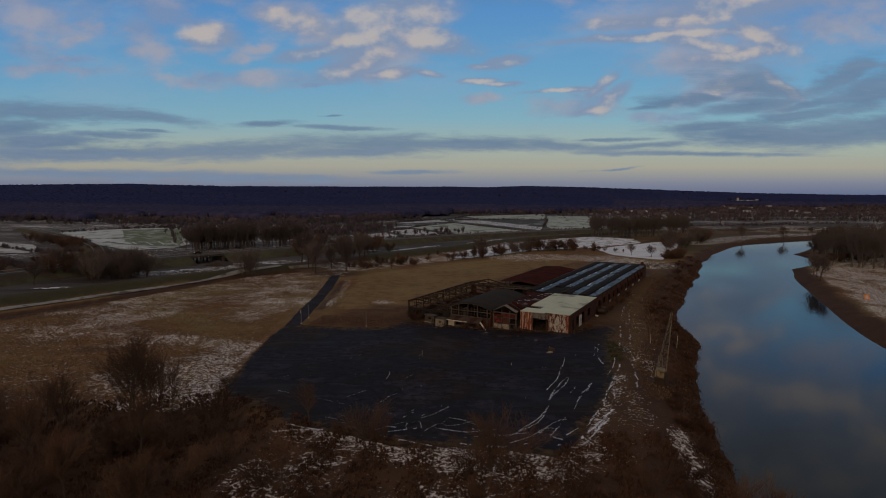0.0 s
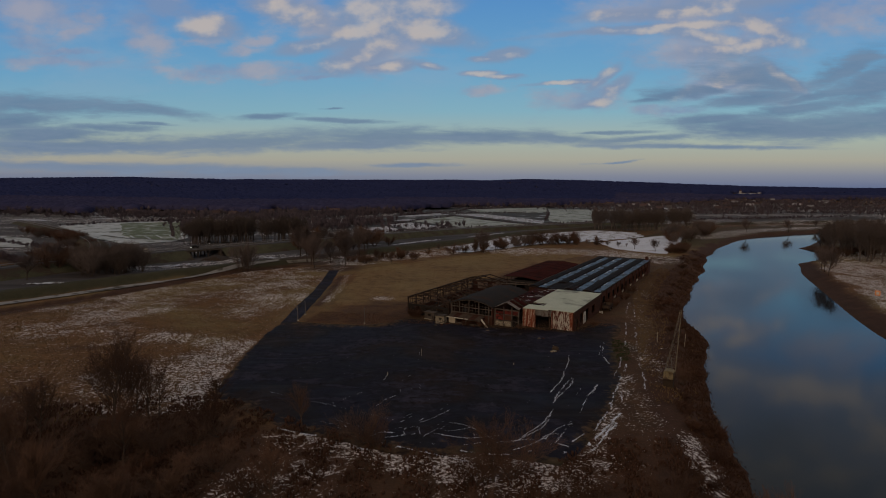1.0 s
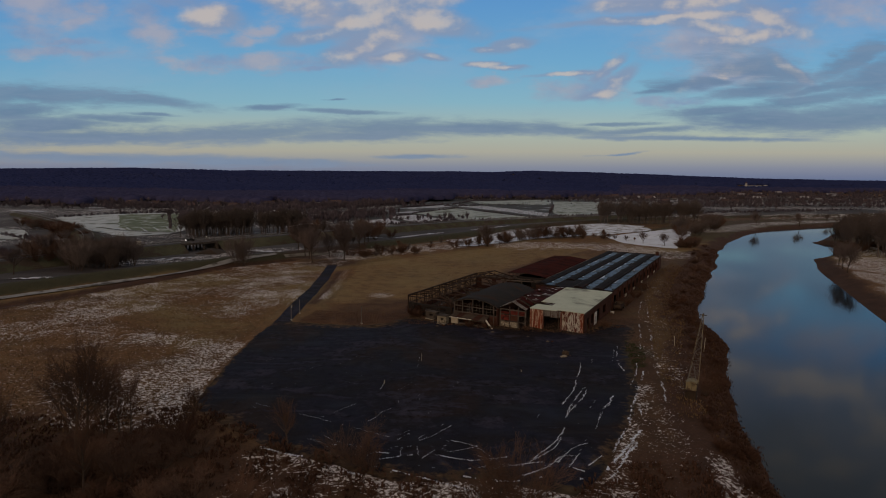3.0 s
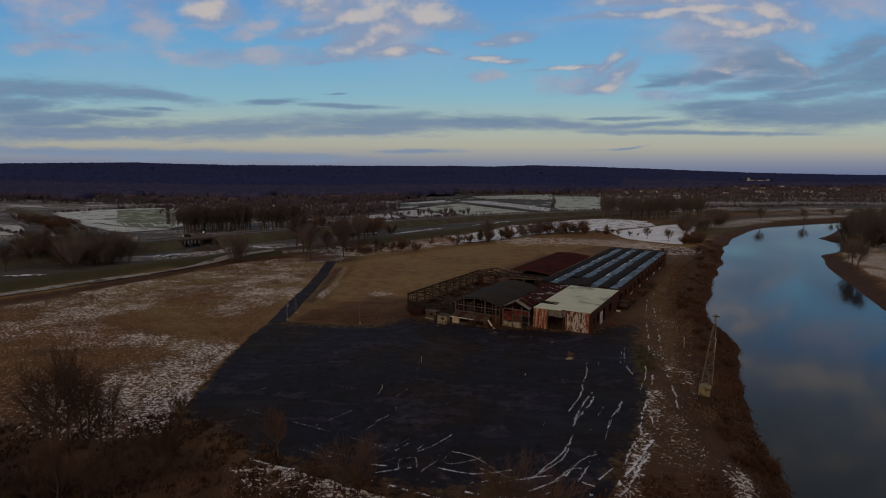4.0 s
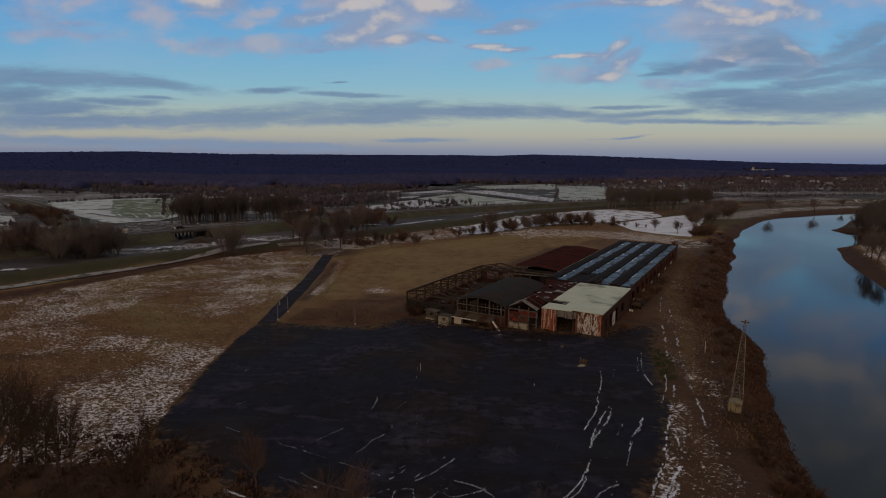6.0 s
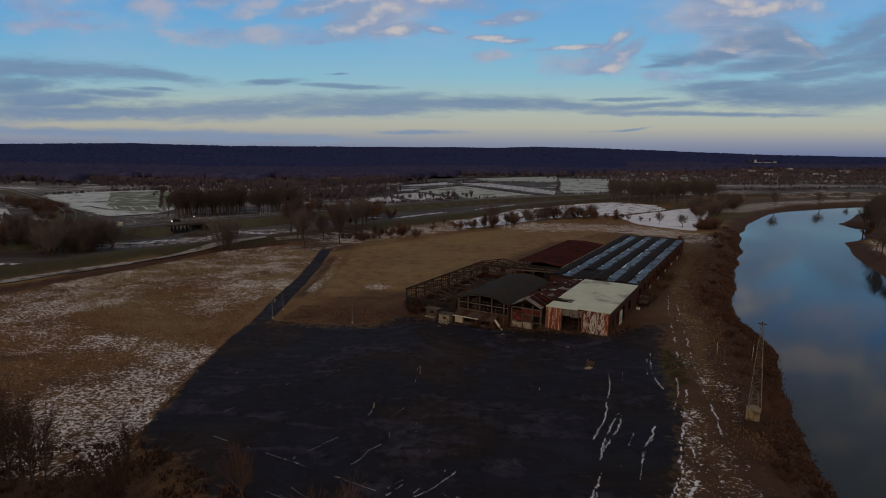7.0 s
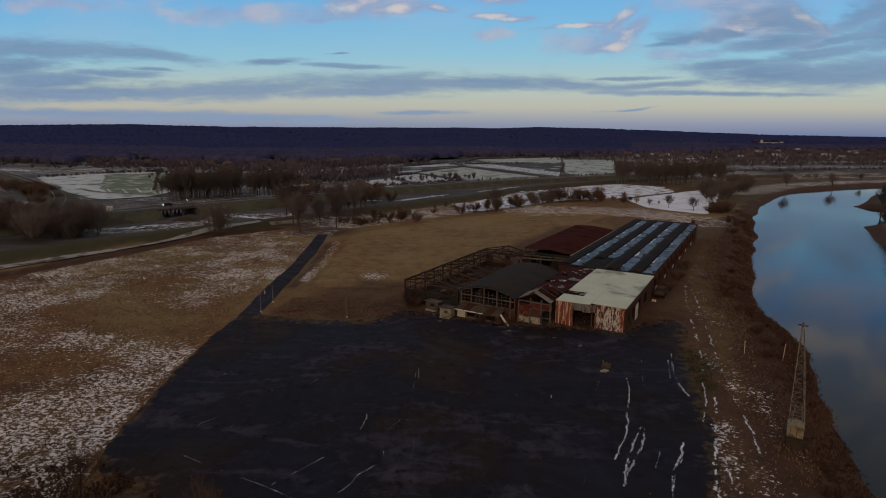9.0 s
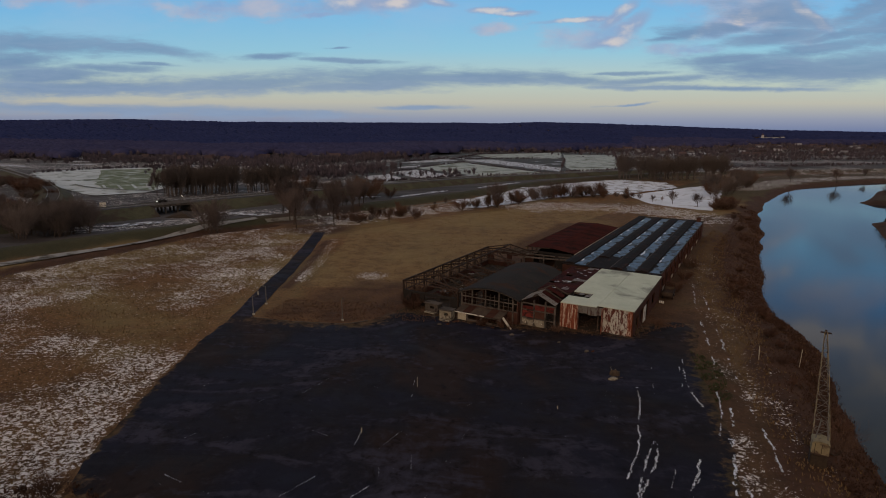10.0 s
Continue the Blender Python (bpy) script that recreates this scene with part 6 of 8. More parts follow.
hut(-34.2, -9.0, 2.6, 1.8, 2.0, 4, "faded_render")
hut(-39.0, -6.6, 3.2, 1.5, 1.9, -3, "concrete")
t = tagged(part("leaning_plank", Geo().bar((0, 0, 0.0), (-2.0, 0.5, 1.9), 0.08, 0.5), M["white_paint"], at=local(-20.6, -8.0)), "white board leaning against rubble", "board")
rr = random.Random(21)


def trailer(x, y, rz):
    t = thing("trailer", local(x, y, 0, rz), "dark derelict farm trailer beside the hall", "trailer")
    part("chassis", Geo().box(-1.0, 1.0, -2.6, 2.6, 0.75, 0.95, 0.02), M["dark_steel"], t)
    part("drawbar", Geo().bar((0, -2.6, 0.8), (0, -4.0, 0.55), 0.14), M["dark_steel"], t)
    part("bed", Geo().box(-1.1, 1.1, -2.7, 2.7, 0.95, 1.05, 0.01), M["dark_steel"], t)
    for px in (-1.08, 1.02):
        part("side_board", Geo().box(px, px + 0.06, -2.7, 2.7, 1.05, 1.75), M["dark_steel"], t)
    for py in (-2.7, 2.64):
        part("end_board", Geo().box(-1.02, 1.02, py, py + 0.06, 1.05, 1.75), M["timber"], t)
    for py in (-1.6, 1.6):
        for px in (-1.05, 1.05):
            wheel = part("wheel", Geo().tube((px - 0.12, py, 0.5), (px + 0.12, py, 0.5), 0.5, 0.5, 16, True), M["bitumen"], t)
            part("rim", Geo().tube((px - 0.14, py, 0.5), (px + 0.14, py, 0.5), 0.24, 0.24, 12, True), M["mast_steel"], wheel)
    part("frame_hoop", Geo().bar((-1.0, 2.6, 1.75), (-1.0, 2.6, 2.7), 0.08).bar((-1.0, 2.6, 2.7), (1.0, 2.6, 2.7), 0.08).bar((1.0, 2.6, 2.7), (1.0, 2.6, 1.75), 0.08), M["dark_steel"], t)


trailer(1.75, 30.6, 3)
tank = thing("drum", local(1.3, 24.6), "pale rusty oil drum lying by the wall", "drum")
part("barrel", Geo().tube((-0.45, 0, 0.3), (0.45, 0, 0.3), 0.3, 0.3, 16, True), M["white_paint"], tank)
for bx in (-0.2, 0.2):
    part("hoop", Geo().tube((bx - 0.03, 0, 0.3), (bx + 0.03, 0, 0.3), 0.315, 0.315, 16, True), M["dark_steel"], tank)


def lump(name, m, size, material, label, category, group="", seed=0):
    """A broken chunk: a block with knocked corners."""
    q = random.Random(seed)
    g = Geo()
    base = []
    for k in range(7):
        a = k * 2 * math.pi / 7 + q.uniform(-0.25, 0.25)
        base.append((math.cos(a) * size[0] * q.uniform(0.7, 1.1), math.sin(a) * size[1] * q.uniform(0.7, 1.1)))
    g.v = [(x, y, -0.05) for x, y in base] + [(x * 0.9, y * 0.9, size[2] * q.uniform(0.4, 0.8)) for x, y in base] + [(x * 0.4, y * 0.4, size[2] * q.uniform(0.8, 1.1)) for x, y in base]
    g.f = [tuple(range(14, 21))]
    for r_ in (0, 7):
        g.f += [(r_ + i, r_ + (i + 1) % 7, r_ + 7 + (i + 1) % 7, r_ + 7 + i) for i in range(7)]
    return tagged(part(name, g, material, at=m), label, category, group)


for k in range(14):
    x = rr.uniform(-38, -4)
    lump("rubble", local(x, -7.5 - rr.uniform(0, 4) - (1.5 if x < -30 else 0), 0, rr.uniform(0, 90)), (rr.uniform(0.3, 0.8), rr.uniform(0.25, 0.5), rr.uniform(0.12, 0.4)),
         M["concrete"] if k % 3 else M["brick"], "broken chunk of rubble before the halls", "rubble", "rubble before the halls", k)
lump("rubble_heap", pose(24.2, 127.5, 0.05, rz=20), (0.9, 0.55, 0.3), M["faded_render"], "low heap of pale rubble on the yard", "rubble heap", "", 5)
lump("rubble_heap", pose(24.8, 129.0, 0.05, rz=70), (0.5, 0.9, 0.9), M["timber"], "broken timber on the yard", "rubble heap", "", 6)


for k in range(7):
    g = Geo().bar((0, 0, 0.05), (rr.uniform(0.6, 1.4), 0, rr.uniform(0.05, 0.8)), 0.09, 0.05)
    tagged(part("stick", g, M["faded_render"] if k % 2 else M["timber"], at=pose(24.4 + rr.uniform(-0.6, 0.6), 128.2 + rr.uniform(-0.9, 0.9), 0.05, rz=rr.uniform(0, 180))), "broken pale lath in the rubble heap", "lath", "laths in the heap")


def lamp_post(x, y, h, rz, label):
    t = thing("lamp_post", pose(x, y, ground_at(x, y), rz=rz), label, "lamp post", "poles along the lane")
    part("pole", Geo().tube((0, 0, -0.1), (0, 0, h), 0.11, 0.07, 8, True), M["mast_steel"], t)
    part("bracket", Geo().bar((0, 0, h - 0.1), (0.6, 0, h + 0.05), 0.06), M["mast_steel"], t)
    part("lamp_head", Geo().box(0.45, 0.95, -0.11, 0.11, h - 0.02, h + 0.12, 0.03), M["concrete"], t)
    part("footing", Geo().box(-0.2, 0.2, -0.2, 0.2, -0.1, 0.3, 0.03), M["pale_concrete"], t)


def road_lamp(x, y, h, label):
    t = thing("street_lamp", pose(x, y, ground_at(x, y), rz=-60), label, "street lamp")
    part("pole", Geo().tube((0, 0, -0.2), (0, 0, h), 0.12, 0.07, 8, True), M["mast_steel"], t)
    part("arm", Geo().bar((0, 0, h - 0.1), (1.0, 0, h + 0.15), 0.08), M["mast_steel"], t)
    head = part("lamp_head", Geo().box(0.8, 1.5, -0.16, 0.16, h + 0.1, h + 0.28, 0.04), M["concrete"], t)
    part("lens", Geo().box(0.86, 1.44, -0.13, 0.13, h - 0.02, h + 0.1, 0.02), M["headlight"], head, "glowing lamp glass")


road_lamp(-138.6, 320.3, 4.8, "lit street lamp beside the highway bridge")


def road_sign(x, y, low, rz, label):
    t = thing("road_sign", pose(x, y, ground_at(x, y), rz=rz), label, "road sign")
    for k in (-0.8, 0.8):
        part("post", Geo().tube((k, 0, -0.2), (k, 0, low + 2.2), 0.07, 0.06, 8, True), M["mast_steel"], t)
    board = part("board", Geo().box(-1.25, 1.25, -0.13, -0.07, low, low + 2.1, 0.02), M["white_paint"], t)
    part("edge_strip", Geo().box(-1.3, 1.3, -0.15, -0.05, low - 0.08, low - 0.005), M["mast_steel"], board)


road_sign(-158.6, 288.2, 3.4, 28, "pale square sign board on posts beside the highway")
lamp_post(-41.9, 155.5, 4.0, 0, "thin pale lamp post at the yard's gate")
lamp_post(-41.6, 162.5, 4.0, 180, "thin pale lamp post beside the lane")
lamp_post(-22.8, 152.5, 4.4, 90, "thin lamp post in the rough grass")


def post(x, y, h, w, label, lean=0):
    t = thing("post", pose(x, y, ground_at(x, y), lean, lean * 0.6, 10), label, "post", "posts by the water and yard")
    part("shaft", Geo().box(-w, w, -w, w, -0.2, h, w * 0.4), M["pale_concrete"], t)
    part("cap", Geo().box(-w * 1.3, w * 1.3, -w * 1.3, w * 1.3, h, h + 0.06, 0.01), M["concrete"], t)


post(-5.7, 124.0, 1.6, 0.03, "thin pale post standing on the yard")
post(-11.8, 111.0, 0.8, 0.06, "short pale post on the yard", 3)
post(50.8, 136, 2.4, 0.06, "pale post on the river bank", -2)
post(57.0, 135, 3.2, 0.05, "tall pale post near the water", 2)
post(-45.8, 169, 1.0, 0.12, "short post beside the lane")
post(14.0, 118, 0.5, 0.06, "short pale post on the yard")


def jib_crane():
    """A derelict river crane: cabin on a pedestal, lattice jib leaning out towards the water."""
    x, y = 41.9, 106.6
    z = ground_at(x, y)
    t = thing("crane", pose(x, y, z, rz=-30), "derelict river crane with pale yellow cabin and raised lattice jib", "crane")
    part("pedestal", Geo().box(-0.85, 0.85, -0.85, 0.85, -1.4, 1.4, 0.12), M["dirt"], t, "dark mossy concrete pedestal")
    part("turntable", Geo().tube((0, 0, 1.4), (0, 0, 1.56), 0.8, 0.8, 16, True), M["dark_steel"], t)
    # cabin with a bowed front and an arched roof
    arch = [(-0.85, 0.0), (-0.85, 1.3), (-0.65, 1.5), (-0.33, 1.61), (0.0, 1.65), (0.33, 1.61), (0.65, 1.5), (0.85, 1.3), (0.85, 0.0)]
    g = Geo()
    k = len(arch)
    g.add([(px, py, 1.56 + pz) for py in (-0.95, 0.8) for px, pz in arch], [tuple(range(k)), tuple(reversed(range(k, 2 * k)))] + [(i, k + i, k + (i + 1) % k, (i + 1) % k) for i in range(k)])
    cabin = part("cabin", g, M["mast"], t, "faded pale yellow cabin")
    roof = Geo()
    for (xa, za), (xb, zb) in zip(arch[1:-2], arch[2:-1]):
        roof.add([(xa * 1.05, py, 1.57 + za + dz) for py in (-1.05, 0.9) for dz in (0, 0.06)] + [(xb * 1.05, py, 1.57 + zb + dz) for py in (-1.05, 0.9) for dz in (0, 0.06)],
                 [(0, 4, 5, 1), (2, 3, 7, 6), (1, 5, 7, 3), (0, 2, 6, 4)])
    part("cabin_roof", roof, M["mast"], cabin)
    part("hatch", Geo().box(0.85, 0.89, -0.6, 0.2, 1.75, 2.7, 0.01), M["dark_steel"], cabin)
    for px in (-0.55, 0.1):
        part("cabin_rib", Geo().box(px, px + 0.05, -0.99, -0.95, 1.7, 2.9, 0.01), M["dirt"], cabin)
    part("sill_band", Geo().box(-0.88, 0.88, -1.0, 0.84, 1.56, 1.68, 0.02), M["dark_steel"], cabin)
    foot, tip = Vector((0.1, 0.9, 2.6)), Vector((0.0, 12.4, 12.0))
    way = (tip - foot).normalized()
    side, top = Vector((1, 0, 0)), Vector((1, 0, 0)).cross(way)

    def at(sx, sz, f):
        w, h = 0.84 + (0.14 - 0.84) * f, 0.22 + 0.45 * math.sin(math.pi * min(1, f * 1.1)) ** 0.7
        return foot.lerp(tip, f) + side * sx * w + top * sz * h
    corners = ((-1, -1), (1, -1), (1, 1), (-1, 1))
    n = 11
    for c in corners:
        g = Geo()
        for k in range(n):
            g.bar(at(*c, k / n), at(*c, (k + 1) / n), 0.06)
        part("jib_chord", g, M["mast"], t)
    for i in range(4):
        a, b = corners[i], corners[(i + 1) % 4]
        for k in range(n):
            part("lattice_bar", Geo().bar(at(*a, (k + 1) / n), at(*b, (k + 1) / n), 0.045), M["mast_steel"], t)
            part("lattice_bar", Geo().bar(at(*(a if k % 2 else b), k / n), at(*(b if k % 2 else a), (k + 1) / n), 0.04), M["mast_steel"], t)
    part("jib_head", Geo().bar(tip - side * 0.6, tip + side * 0.6, 0.16), M["dark_steel"], t)
    part("pulley", Geo().tube(tip - side * 0.12 + Vector((0, 0.2, 0)), tip + side * 0.12 + Vector((0, 0.2, 0)), 0.3, 0.3, 12, True), M["dark_steel"], t)
    for sx in (-0.7, 0.7):
        part("gantry_leg", Geo().bar((sx * 0.85, -0.7, 3.45), (sx * 0.4, -0.4, 5.8), 0.1), M["mast_steel"], t)
        part("stay_cable", Geo().bar((sx * 0.4, -0.4, 5.8), tip - way * 0.6 + side * sx * 0.3, 0.04), M["dark_steel"], t)
    part("hoist_cable", Geo().bar(tip + Vector((0, 0.45, 0)), tip + Vector((0, 0.45, -4.2)), 0.035), M["dark_steel"], t)
    part("hook_block", Geo().box(-0.14, 0.14, tip.y + 0.3, tip.y + 0.6, tip.z - 4.7, tip.z - 4.2, 0.04), M["dark_steel"], t)


jib_crane()


def river_board():
    x, y = 146, 191
    z = ground_at(x, y)
    t = thing("river_sign", pose(x, y, z, rz=-35), "orange navigation board on posts beside the river", "sign")
    for px in (-0.55, 0.55):
        part("leg", Geo().bar((px, 0, -0.3), (px, 0, 2.6), 0.1), M["mast_steel"], t)
    part("board", Geo().box(-0.75, 0.75, -0.1, -0.05, 0.9, 2.6, 0.01), M["orange"], t, "faded orange board")
    part("panel", Geo().box(-0.4, 0.4, -0.13, -0.1, 1.2, 2.2, 0.01), M["white_paint"], t)


river_board()


# ---- trees and brush ----
def grow(seed, h, spread, limbs, shrub=False, fine=4, twig=0.022):
    """A bare tree: trunk and limbs in one mesh, branches and twigs in another."""
    q = random.Random(seed)
    wood, crown = Geo(), Geo()

    def bend(d, amount):
        v = Vector((q.gauss(0, 1), q.gauss(0, 1), q.gauss(0, 1) + 0.25))
        return (d + v.normalized() * amount + Vector((0, 0, 0.06))).normalized()

    def run(geo, p, d, length, r0, r1, pieces, wander, sides):
        pts = [(p, r0)]
        for k in range(pieces):
            d = bend(d, wander)
            p = p + d * length / pieces
            r = r0 + (r1 - r0) * (k + 1) / pieces
            geo.tube(pts[-1][0], p, pts[-1][1], r, sides)
            pts.append((p, r))
        return pts, d
    starts = []
    if shrub:
        wood.tube((0, 0, -0.25), (0, 0, 0.06), 0.34, 0.26, 7, True)
        for k in range(limbs):
            a = q.uniform(0, 6.28)
            d = Vector((math.cos(a) * spread, math.sin(a) * spread, 1)).normalized()
            p0 = Vector((math.cos(a) * 0.25, math.sin(a) * 0.25, -0.15))
            pts, d2 = run(wood, p0, d, h * q.uniform(0.6, 0.85), 0.05, 0.02, 4, 0.18, 4)
            starts += [(p, d2, h * 0.36) for p, r in pts[1:]]
    else:
        trunk, d = run(wood, Vector((0, 0, -0.3)), Vector((0, 0, 1)), h * 0.72, h * 0.020, h * 0.006, 7, 0.07, 7)
        for k in range(limbs):
            f = 0.34 + 0.66 * k / limbs
            i = min(int(f * 7), 6)
            p = trunk[i][0].lerp(trunk[i + 1][0], f * 7 - i)
            a = k * 2.4 + q.uniform(-0.5, 0.5)
            up = 0.5 + 0.9 * f
            d = Vector((math.cos(a) * spread, math.sin(a) * spread, up)).normalized()
            length = h * (0.42 - 0.17 * f) * q.uniform(0.8, 1.2)
            pts, d2 = run(wood, p, d, length, trunk[i][1] * 0.55, 0.03, 4, 0.2, 5)
            starts += [(pp, d2, length * 0.6) for pp, r in pts[1:]]
        starts += [(trunk[-1][0], Vector((0, 0, 1)), h * 0.2), (trunk[-2][0], Vector((0, 0, 1)), h * 0.2)]
    for p, d, length in starts:
        for k in range(3):
            pts, d2 = run(crown, p, bend(d, 0.6), length * q.uniform(0.7, 1.25), twig * 1.6, twig, 3, 0.2, 3)
            for pp, r in pts[1:]:
                for j in range(fine):
                    d3 = bend(d2, 0.6)
                    l3 = length * q.uniform(0.35, 0.75)
                    e = pp + d3 * l3
                    crown.tube(pp, e, twig, twig * 0.5, 3)
                    crown.tube(pp + d3 * l3 * 0.5, pp + d3 * l3 * 0.5 + bend(d3, 0.7) * l3 * 0.6, twig * 0.7, twig * 0.4, 3)
    return wood, crown


TREES = {}


def tree_kind(key, seed, h, spread, limbs, label, category="tree", group="bare trees", shrub=False, fine=4, twig=0.022, wood="bark", leaf="twig"):
    w, c = grow(seed, h, spread, limbs, shrub, fine, twig)
    name = "shrub" if shrub and h < 7 else "tree"
    TREES[key] = (name, w.mesh("trunk", M[wood]), c.mesh("crown", M[leaf]), h, label, category, group)


tree_kind("tall_a", 1, 13, 0.75, 15, "tall bare deciduous tree with a rounded crown", fine=3, twig=0.021)
tree_kind("tall_b", 2, 13, 0.6, 16, "tall bare deciduous tree with a narrow crown", fine=3, twig=0.021)
tree_kind("tall_c", 3, 12, 0.95, 14, "bare deciduous tree with a broad crown", fine=3, twig=0.021)
tree_kind("dark_a", 21, 12, 0.75, 15, "dark bare tree in the near thicket", fine=3, twig=0.020, leaf="bush_twig")
tree_kind("dark_b", 22, 12, 0.6, 16, "dark narrow bare tree in the near thicket", fine=3, twig=0.020, leaf="bush_twig")
tree_kind("wisp_a", 31, 14, 0.95, 17, "tall bare tree with a fine hazy crown", fine=3, twig=0.010, leaf="bush_twig")
tree_kind("wisp_b", 32, 9, 0.95, 14, "slender bare tree with a fine hazy crown", fine=2, twig=0.010, leaf="bush_twig")
tree_kind("wisp_c", 33, 6, 0.8, 12, "thin bare bush with a fine hazy crown", "bush", "bare bushes", True, 2, 0.010, "bark", "bush_twig")
tree_kind("bushy_a", 14, 11, 0.42, 11, "wide bare tree of many upright stems", shrub=True, fine=3, twig=0.022, leaf="dark_twig")
tree_kind("bushy_b", 15, 10, 0.55, 12, "spreading bare tree of many stems", shrub=True, fine=3, twig=0.022, leaf="dark_twig")
tree_kind("slim_a", 4, 10, 0.45, 12, "slender young bare tree", fine=3, twig=0.016, leaf="bush_twig")
tree_kind("slim_b", 5, 9, 0.55, 11, "young bare tree with thin upright branches", fine=3, twig=0.016, leaf="bush_twig")
tree_kind("shrub_a", 6, 5, 0.75, 10, "bare bush of many stems", "bush", "bare bushes", True, 3, 0.018, "bark", "bush_twig")
tree_kind("shrub_b", 7, 4, 0.95, 11, "low spreading bare bush", "bush", "bare bushes", True, 3, 0.018, "bark", "bush_twig")
tree_kind("brush_a", 8, 3.2, 0.9, 9, "reddish brown brushwood bush", "bush", "brushwood on the bank", True, 3, 0.016, "red_twig", "red_twig")
tree_kind("brush_b", 9, 2.6, 1.1, 9, "low reddish brown brushwood bush", "bush", "brushwood on the bank", True, 3, 0.016, "red_twig", "red_twig")


def plant(key, x, y, h=None, rz=0.0, wide=1.0):
    name, wood, crown, own, label, category, group = TREES[key]
    s = (h or own) / own
    z = ground_at(x, y)
    t = thing(name, Matrix.Translation((x, y, z)) @ pose(0, 0, 0, rz=rz) @ Matrix.Diagonal((s * wide, s * wide, s, 1)), label, category, group)
    part("trunk" if name == "tree" else "stem", wood, None, t)
    part("crown", crown, None, t)


rt = random.Random(33)


def scatter(keys, outline, count, h0, h1, wide=1.0):
    xs, ys = [p[0] for p in outline], [p[1] for p in outline]
    made = 0
    for _ in range(count * 40):
        if made >= count:
            break
        x, y = rt.uniform(min(xs), max(xs)), rt.uniform(min(ys), max(ys))
        if inside(np.array([x]), np.array([y]), outline)[0] and not inside(np.array([x]), np.array([y]), RIVER)[0]:
            plant(rt.choice(keys), x, y, rt.uniform(h0, h1), rt.uniform(0, 360), wide * rt.uniform(0.85, 1.15))
            made += 1


TALL = ["tall_a", "tall_b", "tall_c"]
for key, seed, h, spread in (("far_a", 41, 13, 0.7), ("far_b", 42, 13, 0.55), ("far_c", 43, 12, 0.9)):
    tree_kind(key, seed, h, spread, 10, "bare tree of a far stand", fine=1, twig=0.036)


def stand(name, outline, count, h0, h1, wide, label):
    """A far stand of bare trees, too dense to count, in one mesh."""
    xs, ys = [p[0] for p in outline], [p[1] for p in outline]
    V, F, n = [], [], 0
    made = 0
    while made < count:
        x, y = rt.uniform(min(xs), max(xs)), rt.uniform(min(ys), max(ys))
        if not inside(np.array([x]), np.array([y]), outline)[0]:
            continue
        made += 1
        _, wood, crown, own, *_ = TREES[rt.choice(["far_a", "far_b", "far_c"])]
        k = rt.uniform(h0, h1) / own
        w, a = k * wide * rt.uniform(0.85, 1.15), rt.uniform(0, 6.28)
        z = ground_at(x, y)
        for me in (wood, crown):
            co = np.empty(len(me.vertices) * 3)
            me.vertices.foreach_get("co", co)
            co = co.reshape(-1, 3)
            V.append(np.stack([x + w * (co[:, 0] * math.cos(a) - co[:, 1] * math.sin(a)), y + w * (co[:, 0] * math.sin(a) + co[:, 1] * math.cos(a)), z + k * co[:, 2]], -1))
            idx = np.empty(len(me.loops), int)
            me.loops.foreach_get("vertex_index", idx)
            F.append(idx[:len(idx) // 4 * 4] + n)
            n += len(co)
    v, f = np.concatenate(V), np.concatenate(F)
    me = bpy.data.meshes.new(name)
    me.vertices.add(len(v))
    me.vertices.foreach_set("co", v.ravel())
    me.loops.add(len(f))
    me.loops.foreach_set("vertex_index", f)
    me.polygons.add(len(f) // 4)
    me.polygons.foreach_set("loop_start", np.arange(0, len(f), 4))
    me.update(calc_edges=True)
    me.materials.append(M["dark_twig"])
    return tagged(new(name, me), label, "trees", kind="stuff")


BUSHY = ["bushy_a", "bushy_b"]
# single trees
for key, x, y, h, wide in (("tall_b", -62, 256, 14, 1.0), ("tall_a", -49, 263, 14, 0.95), ("tall_c", -66, 266, 14, 1.1), ("tall_a", -70, 274, 13, 1.1), ("tall_c", -58, 272, 12, 1.0), ("tall_b", -76, 284, 14, 1.1), ("bushy_a", -92, 247, 12, 1.0), ("bushy_b", -89.5, 248, 10.5, 0.9), ("tall_c", 20, 318, 12.5, 1.25),
                           ("slim_a", -36, 278, 6, 1.0), ("tall_c", 121, 326, 7, 1.2), ("tall_a", 113, 338, 6.5, 1.2), ("tall_c", 250, 468, 11, 1.1), ("tall_c", 294, 482, 11, 1.2),
                           ("tall_c", 163, 240, 11, 1.1), ("tall_b", 168, 250, 10.5, 1.0), ("tall_a", 172, 258, 9, 1.0), ("slim_b", -28, 271, 5, 1.0), ("shrub_a", -18, 283, 4, 1.2), ("shrub_a", 2, 310, 5, 1.3),
                           ("tall_c", 345, 524, 7, 1.1)):
    plant(key, x, y, h, rt.uniform(0, 360), wide)
# clumps and belts
scatter(BUSHY + ["tall_c"], [(-154, 226), (-133, 239), (-134, 250), (-152, 268), (-170, 254)], 52, 6, 10.5, 0.95)
stand("tree_belt", [(-172, 352), (-106, 382), (-100, 396), (-170, 380)], 120, 12.5, 16, 0.95, "dense belt of bare trees beside the highway")
scatter(TALL, [(-74, 276), (-46, 296), (-44, 318), (-78, 300)], 12, 10, 14, 1.0)
stand("tree_grove", [(124, 474), (212, 486), (222, 512), (130, 500)], 60, 13, 19, 1.05, "dense grove of tall bare trees beyond the snowy meadow")
scatter(["bushy_a", "bushy_b", "tall_c", "shrub_a"], [(148, 360), (182, 402), (230, 470), (222, 482), (176, 430), (148, 384)], 28, 6, 10, 1.2)
